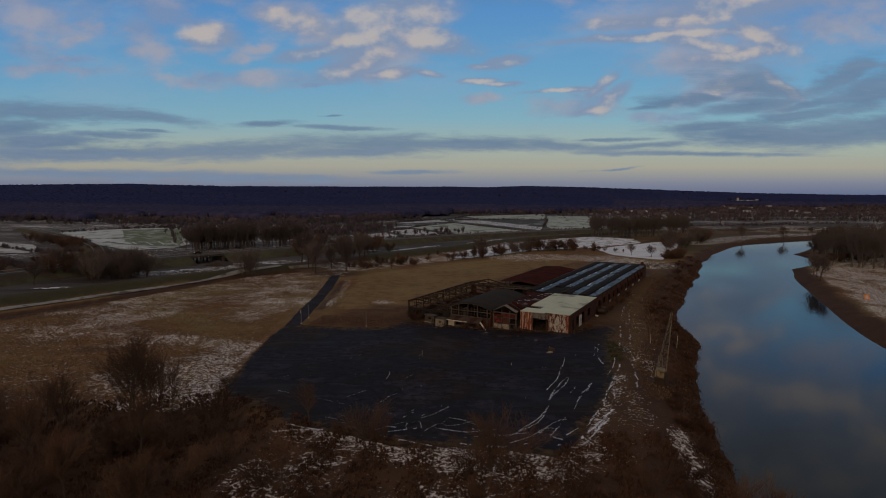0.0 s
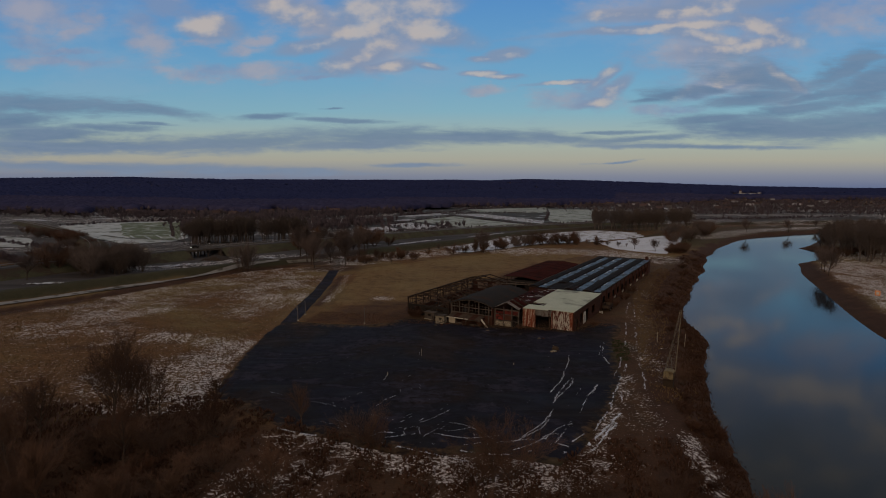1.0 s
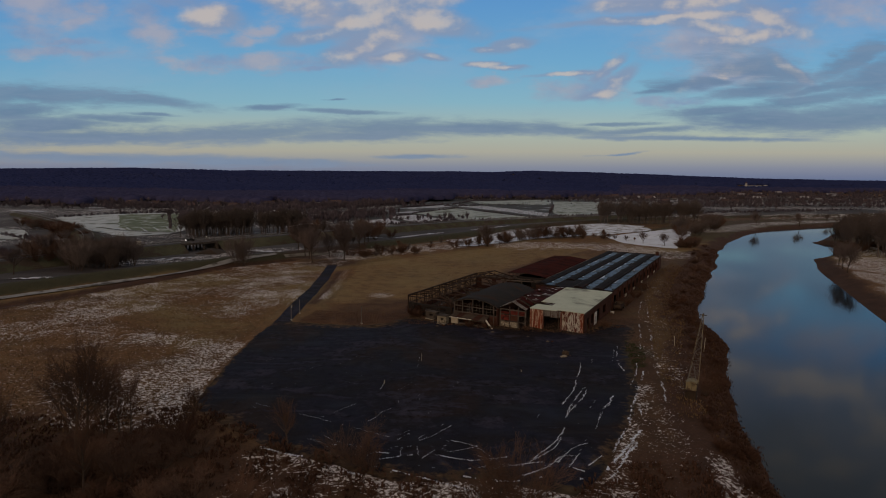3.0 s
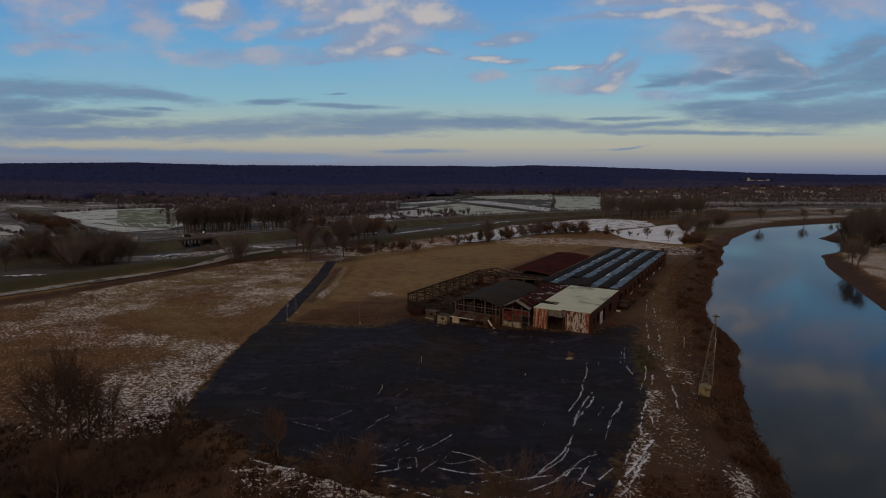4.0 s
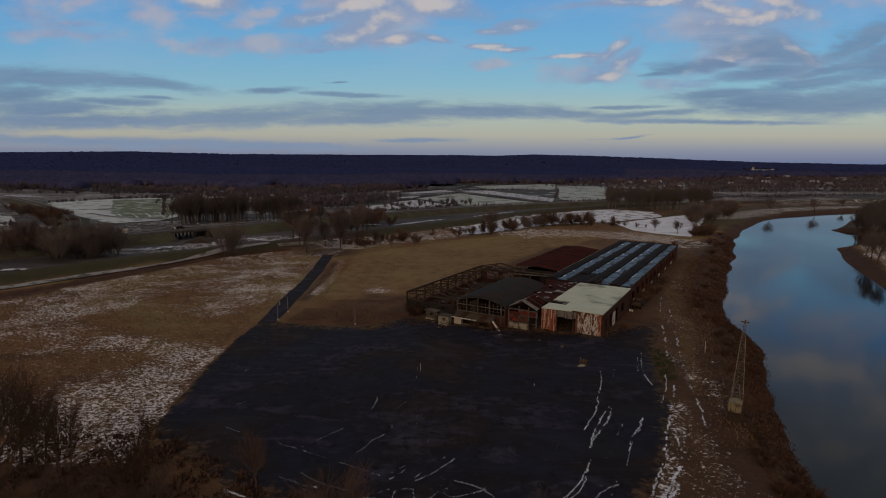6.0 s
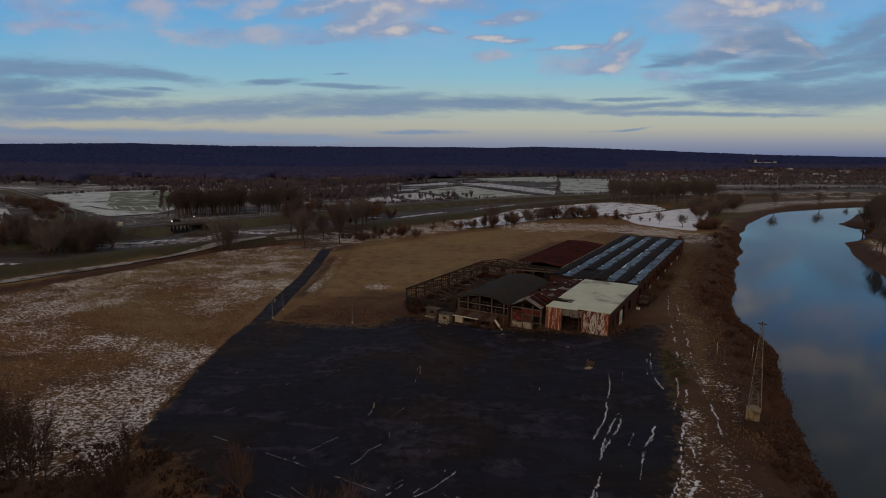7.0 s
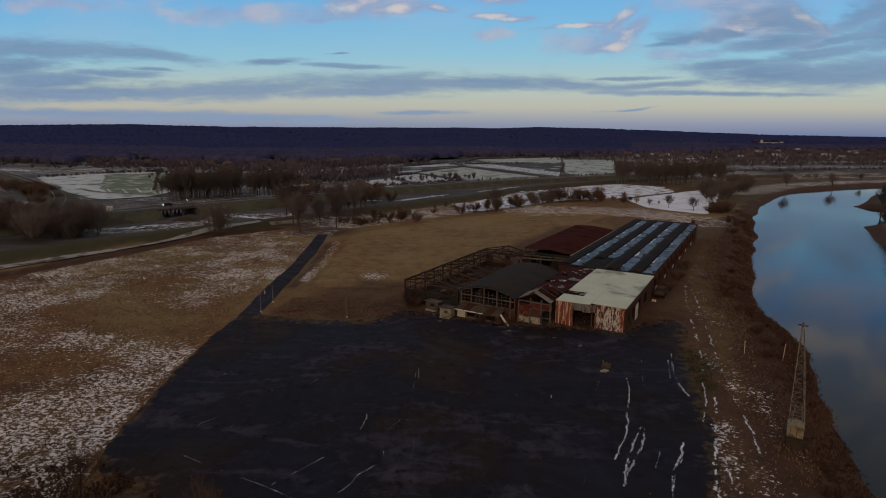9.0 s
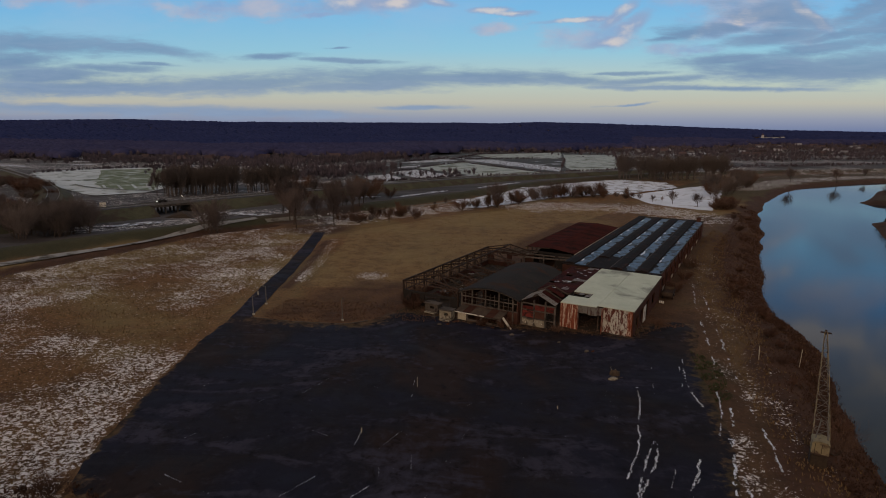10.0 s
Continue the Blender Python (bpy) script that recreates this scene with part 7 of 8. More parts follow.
scatter(["shrub_a", "shrub_b", "brush_a"], [(126, 318), (140, 322), (150, 340), (136, 342)], 10, 2.5, 5, 1.3)
# ragged bushes along the snowed meadow
for x, y, n_, h_ in ((-40, 275, 2, 4), (-29, 277, 3, 4), (-25, 300, 2, 4.5), (-6, 330, 2, 4), (6, 318, 3, 5), (12, 318, 3, 5), (21, 324, 3, 6), (28, 333, 4, 6.5), (34, 338, 4, 6), (40, 347, 3, 6), (46, 356, 3, 5), (52, 360, 3, 6), (60, 362, 4, 8),
                     (66, 366, 4, 5), (72, 366, 4, 6.5), (78, 367, 5, 8), (84, 368, 4, 7), (90, 368, 4, 5.5), (97, 366, 3, 5), (104, 362, 3, 6), (108, 350, 2, 4)):
    for k in range(n_):
        plant(rt.choice(["bushy_a", "slim_b", "bushy_b", "tall_c", "shrub_b", "slim_a"]), x + rt.gauss(0, 3.0), y + rt.gauss(0, 3.0), h_ * rt.uniform(0.45, 1.15), rt.uniform(0, 360), rt.uniform(0.8, 1.5))
stand("shore_wood", [(197, 297), (216, 274), (262, 288), (310, 335), (270, 372), (226, 340)], 88, 13.5, 18.5, 1.1, "dense bare wood on the far side of the river")
scatter(["shrub_a", "shrub_b"], [(190, 298), (240, 296), (240, 345), (205, 325)], 12, 3, 5, 1.2)
scatter(["shrub_a", "shrub_b", "slim_b"], [(-48, 268), (-28, 284), (2, 314), (-2, 320), (-32, 292), (-52, 276)], 14, 2.0, 4.5, 1.2)
scatter(["shrub_a", "brush_a", "bushy_b"], [(-335, 442), (-262, 402), (-222, 345), (-232, 334), (-276, 386), (-338, 424)], 30, 3, 7, 1.4)
scatter(["shrub_a", "brush_a"], [(-215, 300), (-160, 268), (-166, 262), (-222, 292)], 22, 3, 5, 1.4)
# bushes that have taken over the ruins
for lx_, ly_, h_ in ((-45, -6.5, 2.6), (-43, -7.5, 2.0), (-46.5, -2, 3.0), (-41, 3, 2.4), (-38, 10, 2.6), (-44, 16, 2.2), (-37, 24, 2.4), (-28, 31, 3.2), (-31, 33, 2.8), (-26, -9.4, 1.4), (-22, -7.6, 1.6), (-12.5, -4.5, 1.2), (3.5, 8, 1.6), (2.6, 36, 2.4), (3.0, 48, 2.2), (2.4, 62, 2.6)):
    w_ = SITE @ Vector((lx_, ly_, 0))
    plant(rt.choice(["shrub_b", "brush_a", "brush_b"]), w_.x, w_.y, h_, rt.uniform(0, 360), 1.3)
# along the near bank, beyond the halls
scatter(["brush_a", "shrub_a", "shrub_b"], [(84, 208), (94, 222), (128, 286), (146, 326), (138, 330), (116, 285), (94, 240)], 20, 0.9, 2.2, 1.4)
scatter(["brush_a", "brush_b"], [(50, 114), (58, 128), (66, 146), (70, 172), (82, 200), (76, 200), (64, 170), (58, 146), (50, 128)], 30, 0.8, 1.7, 1.4)
scatter(["brush_a", "brush_b"], [(36, 72), (40, 78), (47, 100), (43, 103), (36, 84)], 14, 0.8, 1.6, 1.4)
plant("wisp_c", 45.6, 109.5, 4.2, 40, 1.1)
# nearest trees, where the flight starts
for key, x, y, h, wide in (("wisp_a", -49, 82.5, 15, 1.0), ("wisp_a", -53.5, 91.5, 11, 0.95), ("wisp_b", -51.5, 93, 9, 0.8), ("wisp_b", -48.2, 90.6, 9, 0.75), ("wisp_b", -46.4, 90.4, 8.5, 0.7), ("wisp_b", -50, 90, 8, 0.8), ("wisp_b", -38.6, 93.4, 6, 1.2),
                           ("wisp_a", -58, 80, 10, 0.9), ("wisp_a", -56, 72, 10, 0.9), ("wisp_b", -63, 84, 8, 1.0), ("wisp_b", -66, 77, 8, 1.0), ("wisp_b", -43, 75, 9, 0.9),
                           ("wisp_b", 6.1, 72, 8, 1.3), ("wisp_c", 8.6, 73, 6, 1.2), ("wisp_c", 3.5, 71, 5, 1.2), ("wisp_b", -20.5, 66.6, 7.5, 1.1), ("wisp_c", -23, 68, 5, 1.2), ("wisp_b", -22.3, 87, 6.5, 0.8), ("wisp_c", -12, 82.4, 5, 1.2), ("wisp_c", -10, 81, 4, 1.0),
                           ("wisp_c", -52, 70, 6, 1.3), ("wisp_c", -40, 78, 5, 1.3), ("wisp_c", -34, 84, 4, 1.4), ("wisp_c", -30, 74, 4, 1.3), ("dark_a", -46, 64, 8, 1.0),
                           ("wisp_c", 16, 66, 4, 1.4), ("wisp_c", 26, 67, 4, 1.4), ("wisp_b", 38, 62, 7, 1.2), ("wisp_b", 33, 60, 7, 1.1), ("dark_a", -60, 62, 10, 0.9), ("dark_b", -34, 58, 8, 0.9)):
    plant(key, x, y, h, rt.uniform(0, 360), wide)
scatter(["shrub_a", "shrub_b", "brush_a", "wisp_c"], [(-92, 62), (-36, 62), (-30, 78), (-38, 90), (-50, 84), (-66, 86), (-92, 98)], 40, 1.8, 4.0, 1.35)
scatter(["wisp_b", "slim_a"], [(-92, 66), (-50, 66), (-54, 80), (-66, 86), (-92, 96)], 12, 6, 9, 1.0)
scatter(["shrub_b", "brush_a", "brush_b"], [(-20, 56), (34, 58), (34, 76), (20, 70), (-2, 66), (-18, 66)], 16, 1.0, 2.2, 1.4)


# ---- grass, weeds, snow streaks ----
def tufts(name, spots, size, material, label, blades=4):
    """Tussocks of dry blades, each a few bent slips."""
    q = np.random.RandomState(len(spots))
    n = len(spots)
    sx, sy = np.array([p[0] for p in spots]), np.array([p[1] for p in spots])
    sz = height(sx, sy)
    V, F = [], []
    for b in range(blades):
        a = q.uniform(0, 6.283, n)
        h = size * q.uniform(0.5, 1.2, n)
        lean = h * q.uniform(0.2, 0.8, n)
        w = size * q.uniform(0.10, 0.22, n)
        cx, cy = np.cos(a), np.sin(a)
        p0 = np.stack([sx - cy * w, sy + cx * w, sz - 0.03], -1)
        p1 = np.stack([sx + cy * w, sy - cx * w, sz - 0.03], -1)
        p2 = np.stack([sx + cx * lean * 0.5 + cy * w * 0.7, sy + cy * lean * 0.5 - cx * w * 0.7, sz + h * 0.75], -1)
        p3 = np.stack([sx + cx * lean, sy + cy * lean, sz + h], -1)
        k = b * 4 * n + np.arange(n) * 4
        V.append(np.stack([p0, p1, p2, p3], 1).reshape(-1, 3))
        F.append(np.stack([k, k + 1, k + 2, k + 3], -1))
    me = bpy.data.meshes.new(name)
    me.from_pydata(np.concatenate(V).tolist(), [], np.concatenate(F).tolist())
    me.materials.append(material)
    return tagged(new(name, me), label, "grass", kind="stuff")


def spots_in(outline, count, seed, clump=8.0, keep=0.0, avoid=None):
    q = np.random.RandomState(seed)
    xs, ys = [p[0] for p in outline], [p[1] for p in outline]
    px, py = q.uniform(min(xs), max(xs), count * 4), q.uniform(min(ys), max(ys), count * 4)
    ok = inside(px, py, outline) & (waves(px, py, clump, seed) > keep)
    if avoid:
        ok &= ~inside(px, py, avoid)
    return list(zip(px[ok][:count], py[ok][:count]))


LEFT_FIELD = [(-47, 100), (-48.5, 160), (-54, 235), (-74, 255), (-95, 238), (-120, 180), (-150, 135), (-120, 80), (-60, 80)]
MID_FIELD = [(-38, 160), (-14, 160), (5, 190), (60, 290), (95, 340), (40, 330), (0, 298), (-44, 255)]
tufts("field_grass", spots_in(LEFT_FIELD, 12000, 41, 9, -0.25), 0.34, M["straw"], "dry straw tussocks over the snowy field")
tufts("meadow_grass", spots_in(MID_FIELD, 8000, 42, 12, -0.3), 0.24, M["straw"], "dry brown grass between lane and halls")
VERGE = [(36, 98), (44, 130), (53, 157), (64, 195), (86, 240), (100, 262), (100, 250), (74, 198), (62, 157), (54, 139), (46, 122), (42, 98)]
BANK = [(41, 70), (47, 92), (51, 107), (58, 124), (67, 142), (70, 158), (76, 178), (92, 210), (128, 284), (124, 290), (84, 226), (70, 196), (60, 166), (52, 140), (46, 122), (40, 100), (35, 70)]
tufts("verge_grass", spots_in(VERGE, 6000, 43, 6, -0.4), 0.34, M["straw"], "dry grass on the river verge")
tufts("bank_weeds", spots_in(BANK, 12000, 44, 5, -0.5), 0.30, M["red_twig"], "brown withered weeds on the bank")
tufts("bank_straw", spots_in(BANK, 3500, 49, 4, 0.0), 0.32, M["straw"], "pale dry stalks on the bank")


def shore_spots(count, seed):
    """Points on the bank itself, close above the waterline."""
    q = np.random.RandomState(seed)
    c = np.array([p for p in left_curve if 50 < p[1] < 330])
    k = q.randint(0, len(c), count * 2)
    px, py = c[k, 0] - q.uniform(0.3, 5, count * 2), c[k, 1] + q.uniform(-3, 3, count * 2)
    ok = ~inside(px, py, RIVER) & (distance(px, py, [(35, 72), (37, 84), (40.5, 96)]) > 2.2)
    return list(zip(px[ok][:count], py[ok][:count]))


tufts("shore_weeds", shore_spots(9000, 48), 0.28, M["red_twig"], "dark brown weeds down to the waterline")
tufts("near_weeds", spots_in([(-90, 58), (40, 58), (36, 84), (22, 84), (14, 76), (5, 76), (-20, 87.5), (-40, 100), (-60, 98), (-95, 80)], 13000, 45, 7, -0.1), 0.5, M["red_twig"], "brown withered weeds among the snow")
tufts("green_weeds", spots_in([(36.5, 120), (40, 122), (43, 134), (41, 140), (38.5, 132)], 480, 52, 3, -0.1), 0.28, M["moss"], "low green weeds at the edge of the yard")
tufts("yard_weeds", spots_in([(-40, 152), (-28, 151.5), (-16, 153), (-2, 152), (20, 147), (31, 144.5), (46, 152), (38, 160), (-38, 166)], 3000, 46, 3, -0.2), 0.3, M["bush_twig"], "withered weeds along the halls")


def streaks():
    """Thin lines of snow lying in the yard's cracks and wheel ruts."""
    q = random.Random(51)
    g = Geo()

    def line(pts, w, gap):
        c = smooth_line(pts, 0.07)
        for x, y in c:
            n = noise.noise(Vector((x * 0.3, y * 0.3, w * 9))) + 0.6 * noise.noise(Vector((x * 1.3, y * 1.3, w * 5)))
            if n < gap or q.random() < 0.2:
                continue
            r = w * q.uniform(0.12, 0.42) * min(1.0, 0.5 + (n - gap) * 1.5)
            sway = 0.9 * w * noise.noise(Vector((x * 0.9, y * 0.9, 3)))
            cx, cy = x + sway + q.gauss(0, 0.22) * w, y + q.gauss(0, 0.06)
            k = len(g.v)
            for i in range(6):
                a = i * math.pi / 3 + q.uniform(-0.3, 0.3)
                g.v.append((cx + r * q.uniform(0.5, 1.2) * math.cos(a), cy + r * q.uniform(0.7, 1.6) * math.sin(a), 0.062 + q.uniform(0, 0.02)))
            g.f.append(tuple(range(k, k + 6)))
    line([(-32.1, 101.8), (-20.6, 96.4), (-18.4, 95.3), (-13.0, 92.6), (-8.6, 90.4)], 0.10, -0.40)
    line([(-19.8, 96.7), (-15.4, 102.0)], 0.12, -0.20)
    line([(-12.3, 95.6), (-11.3, 97.0), (-10.8, 98.6), (-9.2, 100.5)], 0.15, -0.40)
    line([(-12.2, 108.5), (-11.9, 111.3)], 0.15, -0.50)
    line([(-9.5, 106.8), (-7.3, 111.0)], 0.08, -0.30)
    line([(-5.0, 103.8), (-5.1, 106.3)], 0.08, -0.50)
    line([(-8.4, 102.5), (-8.6, 103.7)], 0.10, -0.50)
    line([(-22.5, 120.9), (-19.2, 126.7)], 0.06, -0.40)
    line([(-30.2, 114.4), (-27.1, 119.2)], 0.07, -0.10)
    line([(-33.6, 109.0), (-32.1, 110.8)], 0.09, -0.40)
    line([(-37.6, 122.9), (-35.7, 126.1)], 0.06, -0.30)
    line([(-26.7, 99.7), (-24.3, 101.5)], 0.05, -0.20)
    line([(-6.2, 120.6), (-6.3, 126.2)], 0.09, -0.20)
    line([(27.1, 124.9), (25.6, 119.2), (23.8, 114.0), (22.4, 109.5), (20.7, 106.0), (19.0, 102.7)], 0.24, -0.5)
    line([(25.2, 110.6), (23.2, 106.1), (21.5, 103.0), (19.9, 100.5), (18.4, 96.8)], 0.26, -0.35)
    line([(24.8, 104.4), (23.2, 101.2)], 0.12, -0.20)
    line([(28.3, 106.6), (27.0, 103.7), (25.1, 100.7), (23.4, 97.0)], 0.28, -0.6)
    line([(31.8, 132.7), (28.7, 122.4)], 0.10, 0.00)
    line([(36.2, 132.4), (33.8, 125.2)], 0.20, -0.10)
    line([(38.0, 118.8), (34.9, 111.9), (31.9, 105.5), (28.3, 97.2)], 0.34, -0.15)
    line([(32.0, 103.4), (31.1, 100.5), (30.3, 97.3)], 0.30, -0.20)
    line([(35.9, 117.2), (33.2, 111.9)], 0.20, -0.10)
    line([(17.8, 94.6), (15.6, 89.9), (13.5, 87.1), (11.3, 84.5)], 0.24, -0.5)
    line([(19.9, 90.0), (17.9, 87.3)], 0.14, -0.20)
    line([(29.5, 98.8), (23.8, 88.7), (21.6, 84.1)], 0.32, -0.25)
    line([(27.3, 91.1), (23.3, 84.2)], 0.30, -0.30)
    line([(-7.2, 90.9), (-5.7, 92.6)], 0.12, -0.30)
    line([(-4.3, 90.0), (-0.7, 94.7)], 0.14, -0.20)
    line([(0.8, 89.3), (4.3, 88.0)], 0.12, -0.20)
    # the broken network along the front of the yard
    for crack, w in (([(-7.2, 89.6), (-5.5, 91.7)], 0.16), ([(-18.2, 90.6), (-15.4, 88.6), (-11.4, 87.0)], 0.10), ([(-4.1, 89.4), (-1.9, 91.3), (0.4, 94.3)], 0.18), ([(-3.4, 84.4), (-1.4, 87.2), (-0.3, 88.0)], 0.16),
                     ([(-6.3, 84.8), (-6.3, 87.1), (-4.4, 87.6), (-4.0, 85.4)], 0.16), ([(-11.6, 84.2), (-9.4, 86.3), (-7.0, 87.5)], 0.18), ([(0.5, 89.5), (3.8, 87.8), (6.8, 83.8), (9.5, 82.6)], 0.16)):
        line(crack, w, -0.55)
    for crack, w in (([(9.8, 82.8), (13.1, 85.8), (15.5, 88.7), (16.9, 92.3)], 0.24), ([(13.3, 82.9), (15.5, 85.3), (17.0, 85.6)], 0.24), ([(-1.0, 87.2), (0.5, 86.3), (4.2, 87.8)], 0.16), ([(22.1, 93.5), (24.3, 98.6), (26.9, 103.0)], 0.14),
                     ([(4.1, 85.3), (7.4, 82.8)], 0.2), ([(14.5, 83.6), (17.5, 87.7), (19.8, 89.2)], 0.22), ([(20.6, 81.9), (22.4, 84.4), (26.5, 90.2), (28.8, 93.4)], 0.5), ([(20.7, 80.1), (24.3, 85.8), (27.0, 89.4)], 0.45)):
        line(crack, w, -0.45)
    for crack, w in (([(-26.3, 87.0), (-22.7, 85.3), (-19.6, 84.4)], 0.45), ([(-17.2, 82.4), (-13.1, 80.8), (-10.9, 80.1)], 0.5), ([(-20.7, 89.7), (-16.8, 87.9)], 0.10), ([(-17.0, 87.3), (-12.5, 85.1)], 0.12), ([(18.5, 83.1), (21.0, 85.7)], 0.3),
                     ([(9.8, 80.4), (14.3, 83.0), (17.5, 81.6)], 0.35)):
        line(crack, w, -0.35)
    for k in range(40):
        x, y = q.uniform(-36, 22), q.uniform(80, 128)
        if x > -30 + 0.2 * (142 - y) - 18:
            a = q.choice((-0.51, 1.06, 1.06)) + q.uniform(-0.15, 0.15)
            l = q.uniform(0.8, 3.0)
            line([(x, y), (x + l * 0.5 * math.cos(a), y + l * 0.5 * math.sin(a) + 0.1), (x + l * math.cos(a), y + l * math.sin(a))], 0.05, -0.1)
    for rut in ([(-9, 84.0), (-3, 85.5), (3, 84.0), (8, 85.0)], [(6, 82.0), (11, 83.5), (15, 84.0)], [(-4, 82.5), (1, 81.6), (5, 82.5)], [(12, 79.0), (16, 83.0), (20, 90.0)]):
        line(rut, 0.28, -0.05)
    line([(-16, 85.6), (-12, 83.6), (-7, 80.8)], 0.3, 0.1)
    line([(-7, 81.2), (-1, 78.6), (5, 76.2), (12, 75.0), (17, 80.0)], 0.42, 0.05)
    line([(-18, 88.6), (-12, 86.4), (-8, 85.6)], 0.35, 0.0)
    line([(2, 80.0), (8, 79.0), (13, 80.5)], 0.4, 0.0)
    # ruts of the track beside the river
    line([(60.7, 186.5), (51.6, 162.2), (44.2, 139.0), (36.7, 119.3), (33.7, 109.9), (28.3, 97.3)], 0.34, 0.02)
    line([(56.9, 171.0), (48.6, 144.8), (42.3, 125.1), (38.2, 108.8), (35.4, 101.5)], 0.36, 0.05)
    line([(39.1, 138.8), (35.1, 126.8), (34.2, 119.2)], 0.30, -0.3)
    line([(24.8, 111.0), (20.7, 103.2), (18.5, 97.4)], 0.30, -0.4)
    ax, ay = np.array([v[0] for v in g.v]), np.array([v[1] for v in g.v])
    lift = np.where((ax > 26) & ~inside(ax, ay, YARD), np.maximum(height(ax, ay), -2.0), 0.0)
    g.v = [(x, y, z + dz) for (x, y, z), dz in zip(g.v, lift.tolist())]
    tagged(part("snow_streaks", g, M["snow"]), "thin lines of snow in cracks and ruts of the yard", "snow", kind="stuff")


streaks()

# ---- far woods and settlements ----
ICO_V = np.array([(0, 0, 1)] + [(0.894 * math.cos(k * 1.2566), 0.894 * math.sin(k * 1.2566), 0.447) for k in range(5)]
                 + [(0.894 * math.cos((k + 0.5) * 1.2566), 0.894 * math.sin((k + 0.5) * 1.2566), -0.447) for k in range(5)] + [(0, 0, -1)])
ICO_F = np.array([(0, 1 + k, 1 + (k + 1) % 5) for k in range(5)] + [(1 + k, 6 + k, 1 + (k + 1) % 5) for k in range(5)] + [(1 + (k + 1) % 5, 6 + k, 6 + (k + 1) % 5) for k in range(5)])


def bare_woods(name, px, py, r0, r1, h0, h1, material, label, seed, size, twigs=44):
    """Many leafless crowns in one mesh, each a spray of thin upright branches."""
    q = np.random.RandomState(seed)
    n = len(px)
    z = height(px, py)
    r, h = size * q.uniform(r0, r1, n), size * q.uniform(h0, h1, n)
    shape = (n, twigs)
    a, tilt = q.uniform(0, 6.283, shape), np.sqrt(q.uniform(0, 1, shape))
    reach = q.uniform(0.55, 1.1, shape)
    tip = np.stack([px[:, None] + r[:, None] * tilt * np.cos(a) * reach, py[:, None] + r[:, None] * tilt * np.sin(a) * reach,
                    z[:, None] + h[:, None] * (0.35 + 0.65 * np.sqrt(np.clip(1 - tilt ** 2 * 0.9, 0, 1))) * (0.45 + 0.5 * reach)], -1)
    low = q.uniform(0.0, 0.45, shape)
    foot = np.stack([px[:, None] + r[:, None] * tilt * np.cos(a) * low * 0.6, py[:, None] + r[:, None] * tilt * np.sin(a) * low * 0.6, z[:, None] + h[:, None] * low * 0.8], -1)
    b = q.uniform(0, 6.283, shape)
    w = (0.020 + 0.032 * low) * h[:, None]
    side = np.stack([np.cos(b) * w, np.sin(b) * w, np.zeros(shape)], -1)
    mid = foot * 0.45 + tip * 0.55
    v = np.stack([foot, mid - side, tip, mid + side], 2).reshape(-1, 3)
    f = np.arange(len(v)).reshape(-1, 4)
    me = bpy.data.meshes.new(name)
    me.vertices.add(len(v))
    me.vertices.foreach_set("co", v.ravel())
    me.loops.add(f.size)
    me.loops.foreach_set("vertex_index", f.ravel())
    me.polygons.add(len(f))
    me.polygons.foreach_set("loop_start", np.arange(0, f.size, 4))
    me.update(calc_edges=True)
    me.materials.append(material)
    return tagged(new(name, me), label, "woods", kind="stuff")


def woods(name, px, py, r0, r1, h0, h1, material, label, seed, size=1.0):
    """Many ragged crowns in one mesh."""
    q = np.random.RandomState(seed)
    n = len(px)
    z = height(px, py)
    r, h = size * q.uniform(r0, r1, n), size * q.uniform(h0, h1, n)
    jit = q.uniform(0.85, 1.1, (n, 12, 1))
    v = ICO_V[None] * jit
    v = v * np.stack([r, r, h * 0.5], -1)[:, None, :] + np.stack([px, py, z + h * 0.5], -1)[:, None, :]
    f = ICO_F[None] + (np.arange(n) * 12)[:, None, None]
    me = bpy.data.meshes.new(name)
    v, f = v.reshape(-1, 3), f.reshape(-1, 3)
    me.vertices.add(len(v))
    me.vertices.foreach_set("co", v.ravel())
    me.loops.add(f.size)
    me.loops.foreach_set("vertex_index", f.ravel())
    me.polygons.add(len(f))
    me.polygons.foreach_set("loop_start", np.arange(0, f.size, 3))
    me.polygons.foreach_set("use_smooth", np.ones(len(f), bool))
    me.update(calc_edges=True)
    me.materials.append(material)
    return tagged(new(name, me), label, "woods", kind="stuff")


q = np.random.RandomState(61)
u = q.uniform(-1.05, 1.05, 90000)
d = 700 + 3300 * q.uniform(0, 1, 90000) ** 1.15
edge = np.interp(u, [-1, -0.75, -0.45, -0.2, -0.05, 0.05, 0.3, 0.5, 0.8, 1], [780, 800, 820, 820, 900, 1080, 1150, 1400, 1450, 1400])
edge = edge + 120 * waves(u * 1000, d, 300, 62)
keep = (d > edge) & (np.hypot(u, 1) * d < 4400)
thin = np.interp(u, [-1, 0.1, 0.4, 1], [1.0, 1.0, 0.75, 0.6])
keep &= q.uniform(0, 1, 90000) < np.where(d < edge + 500, thin, 1.0)
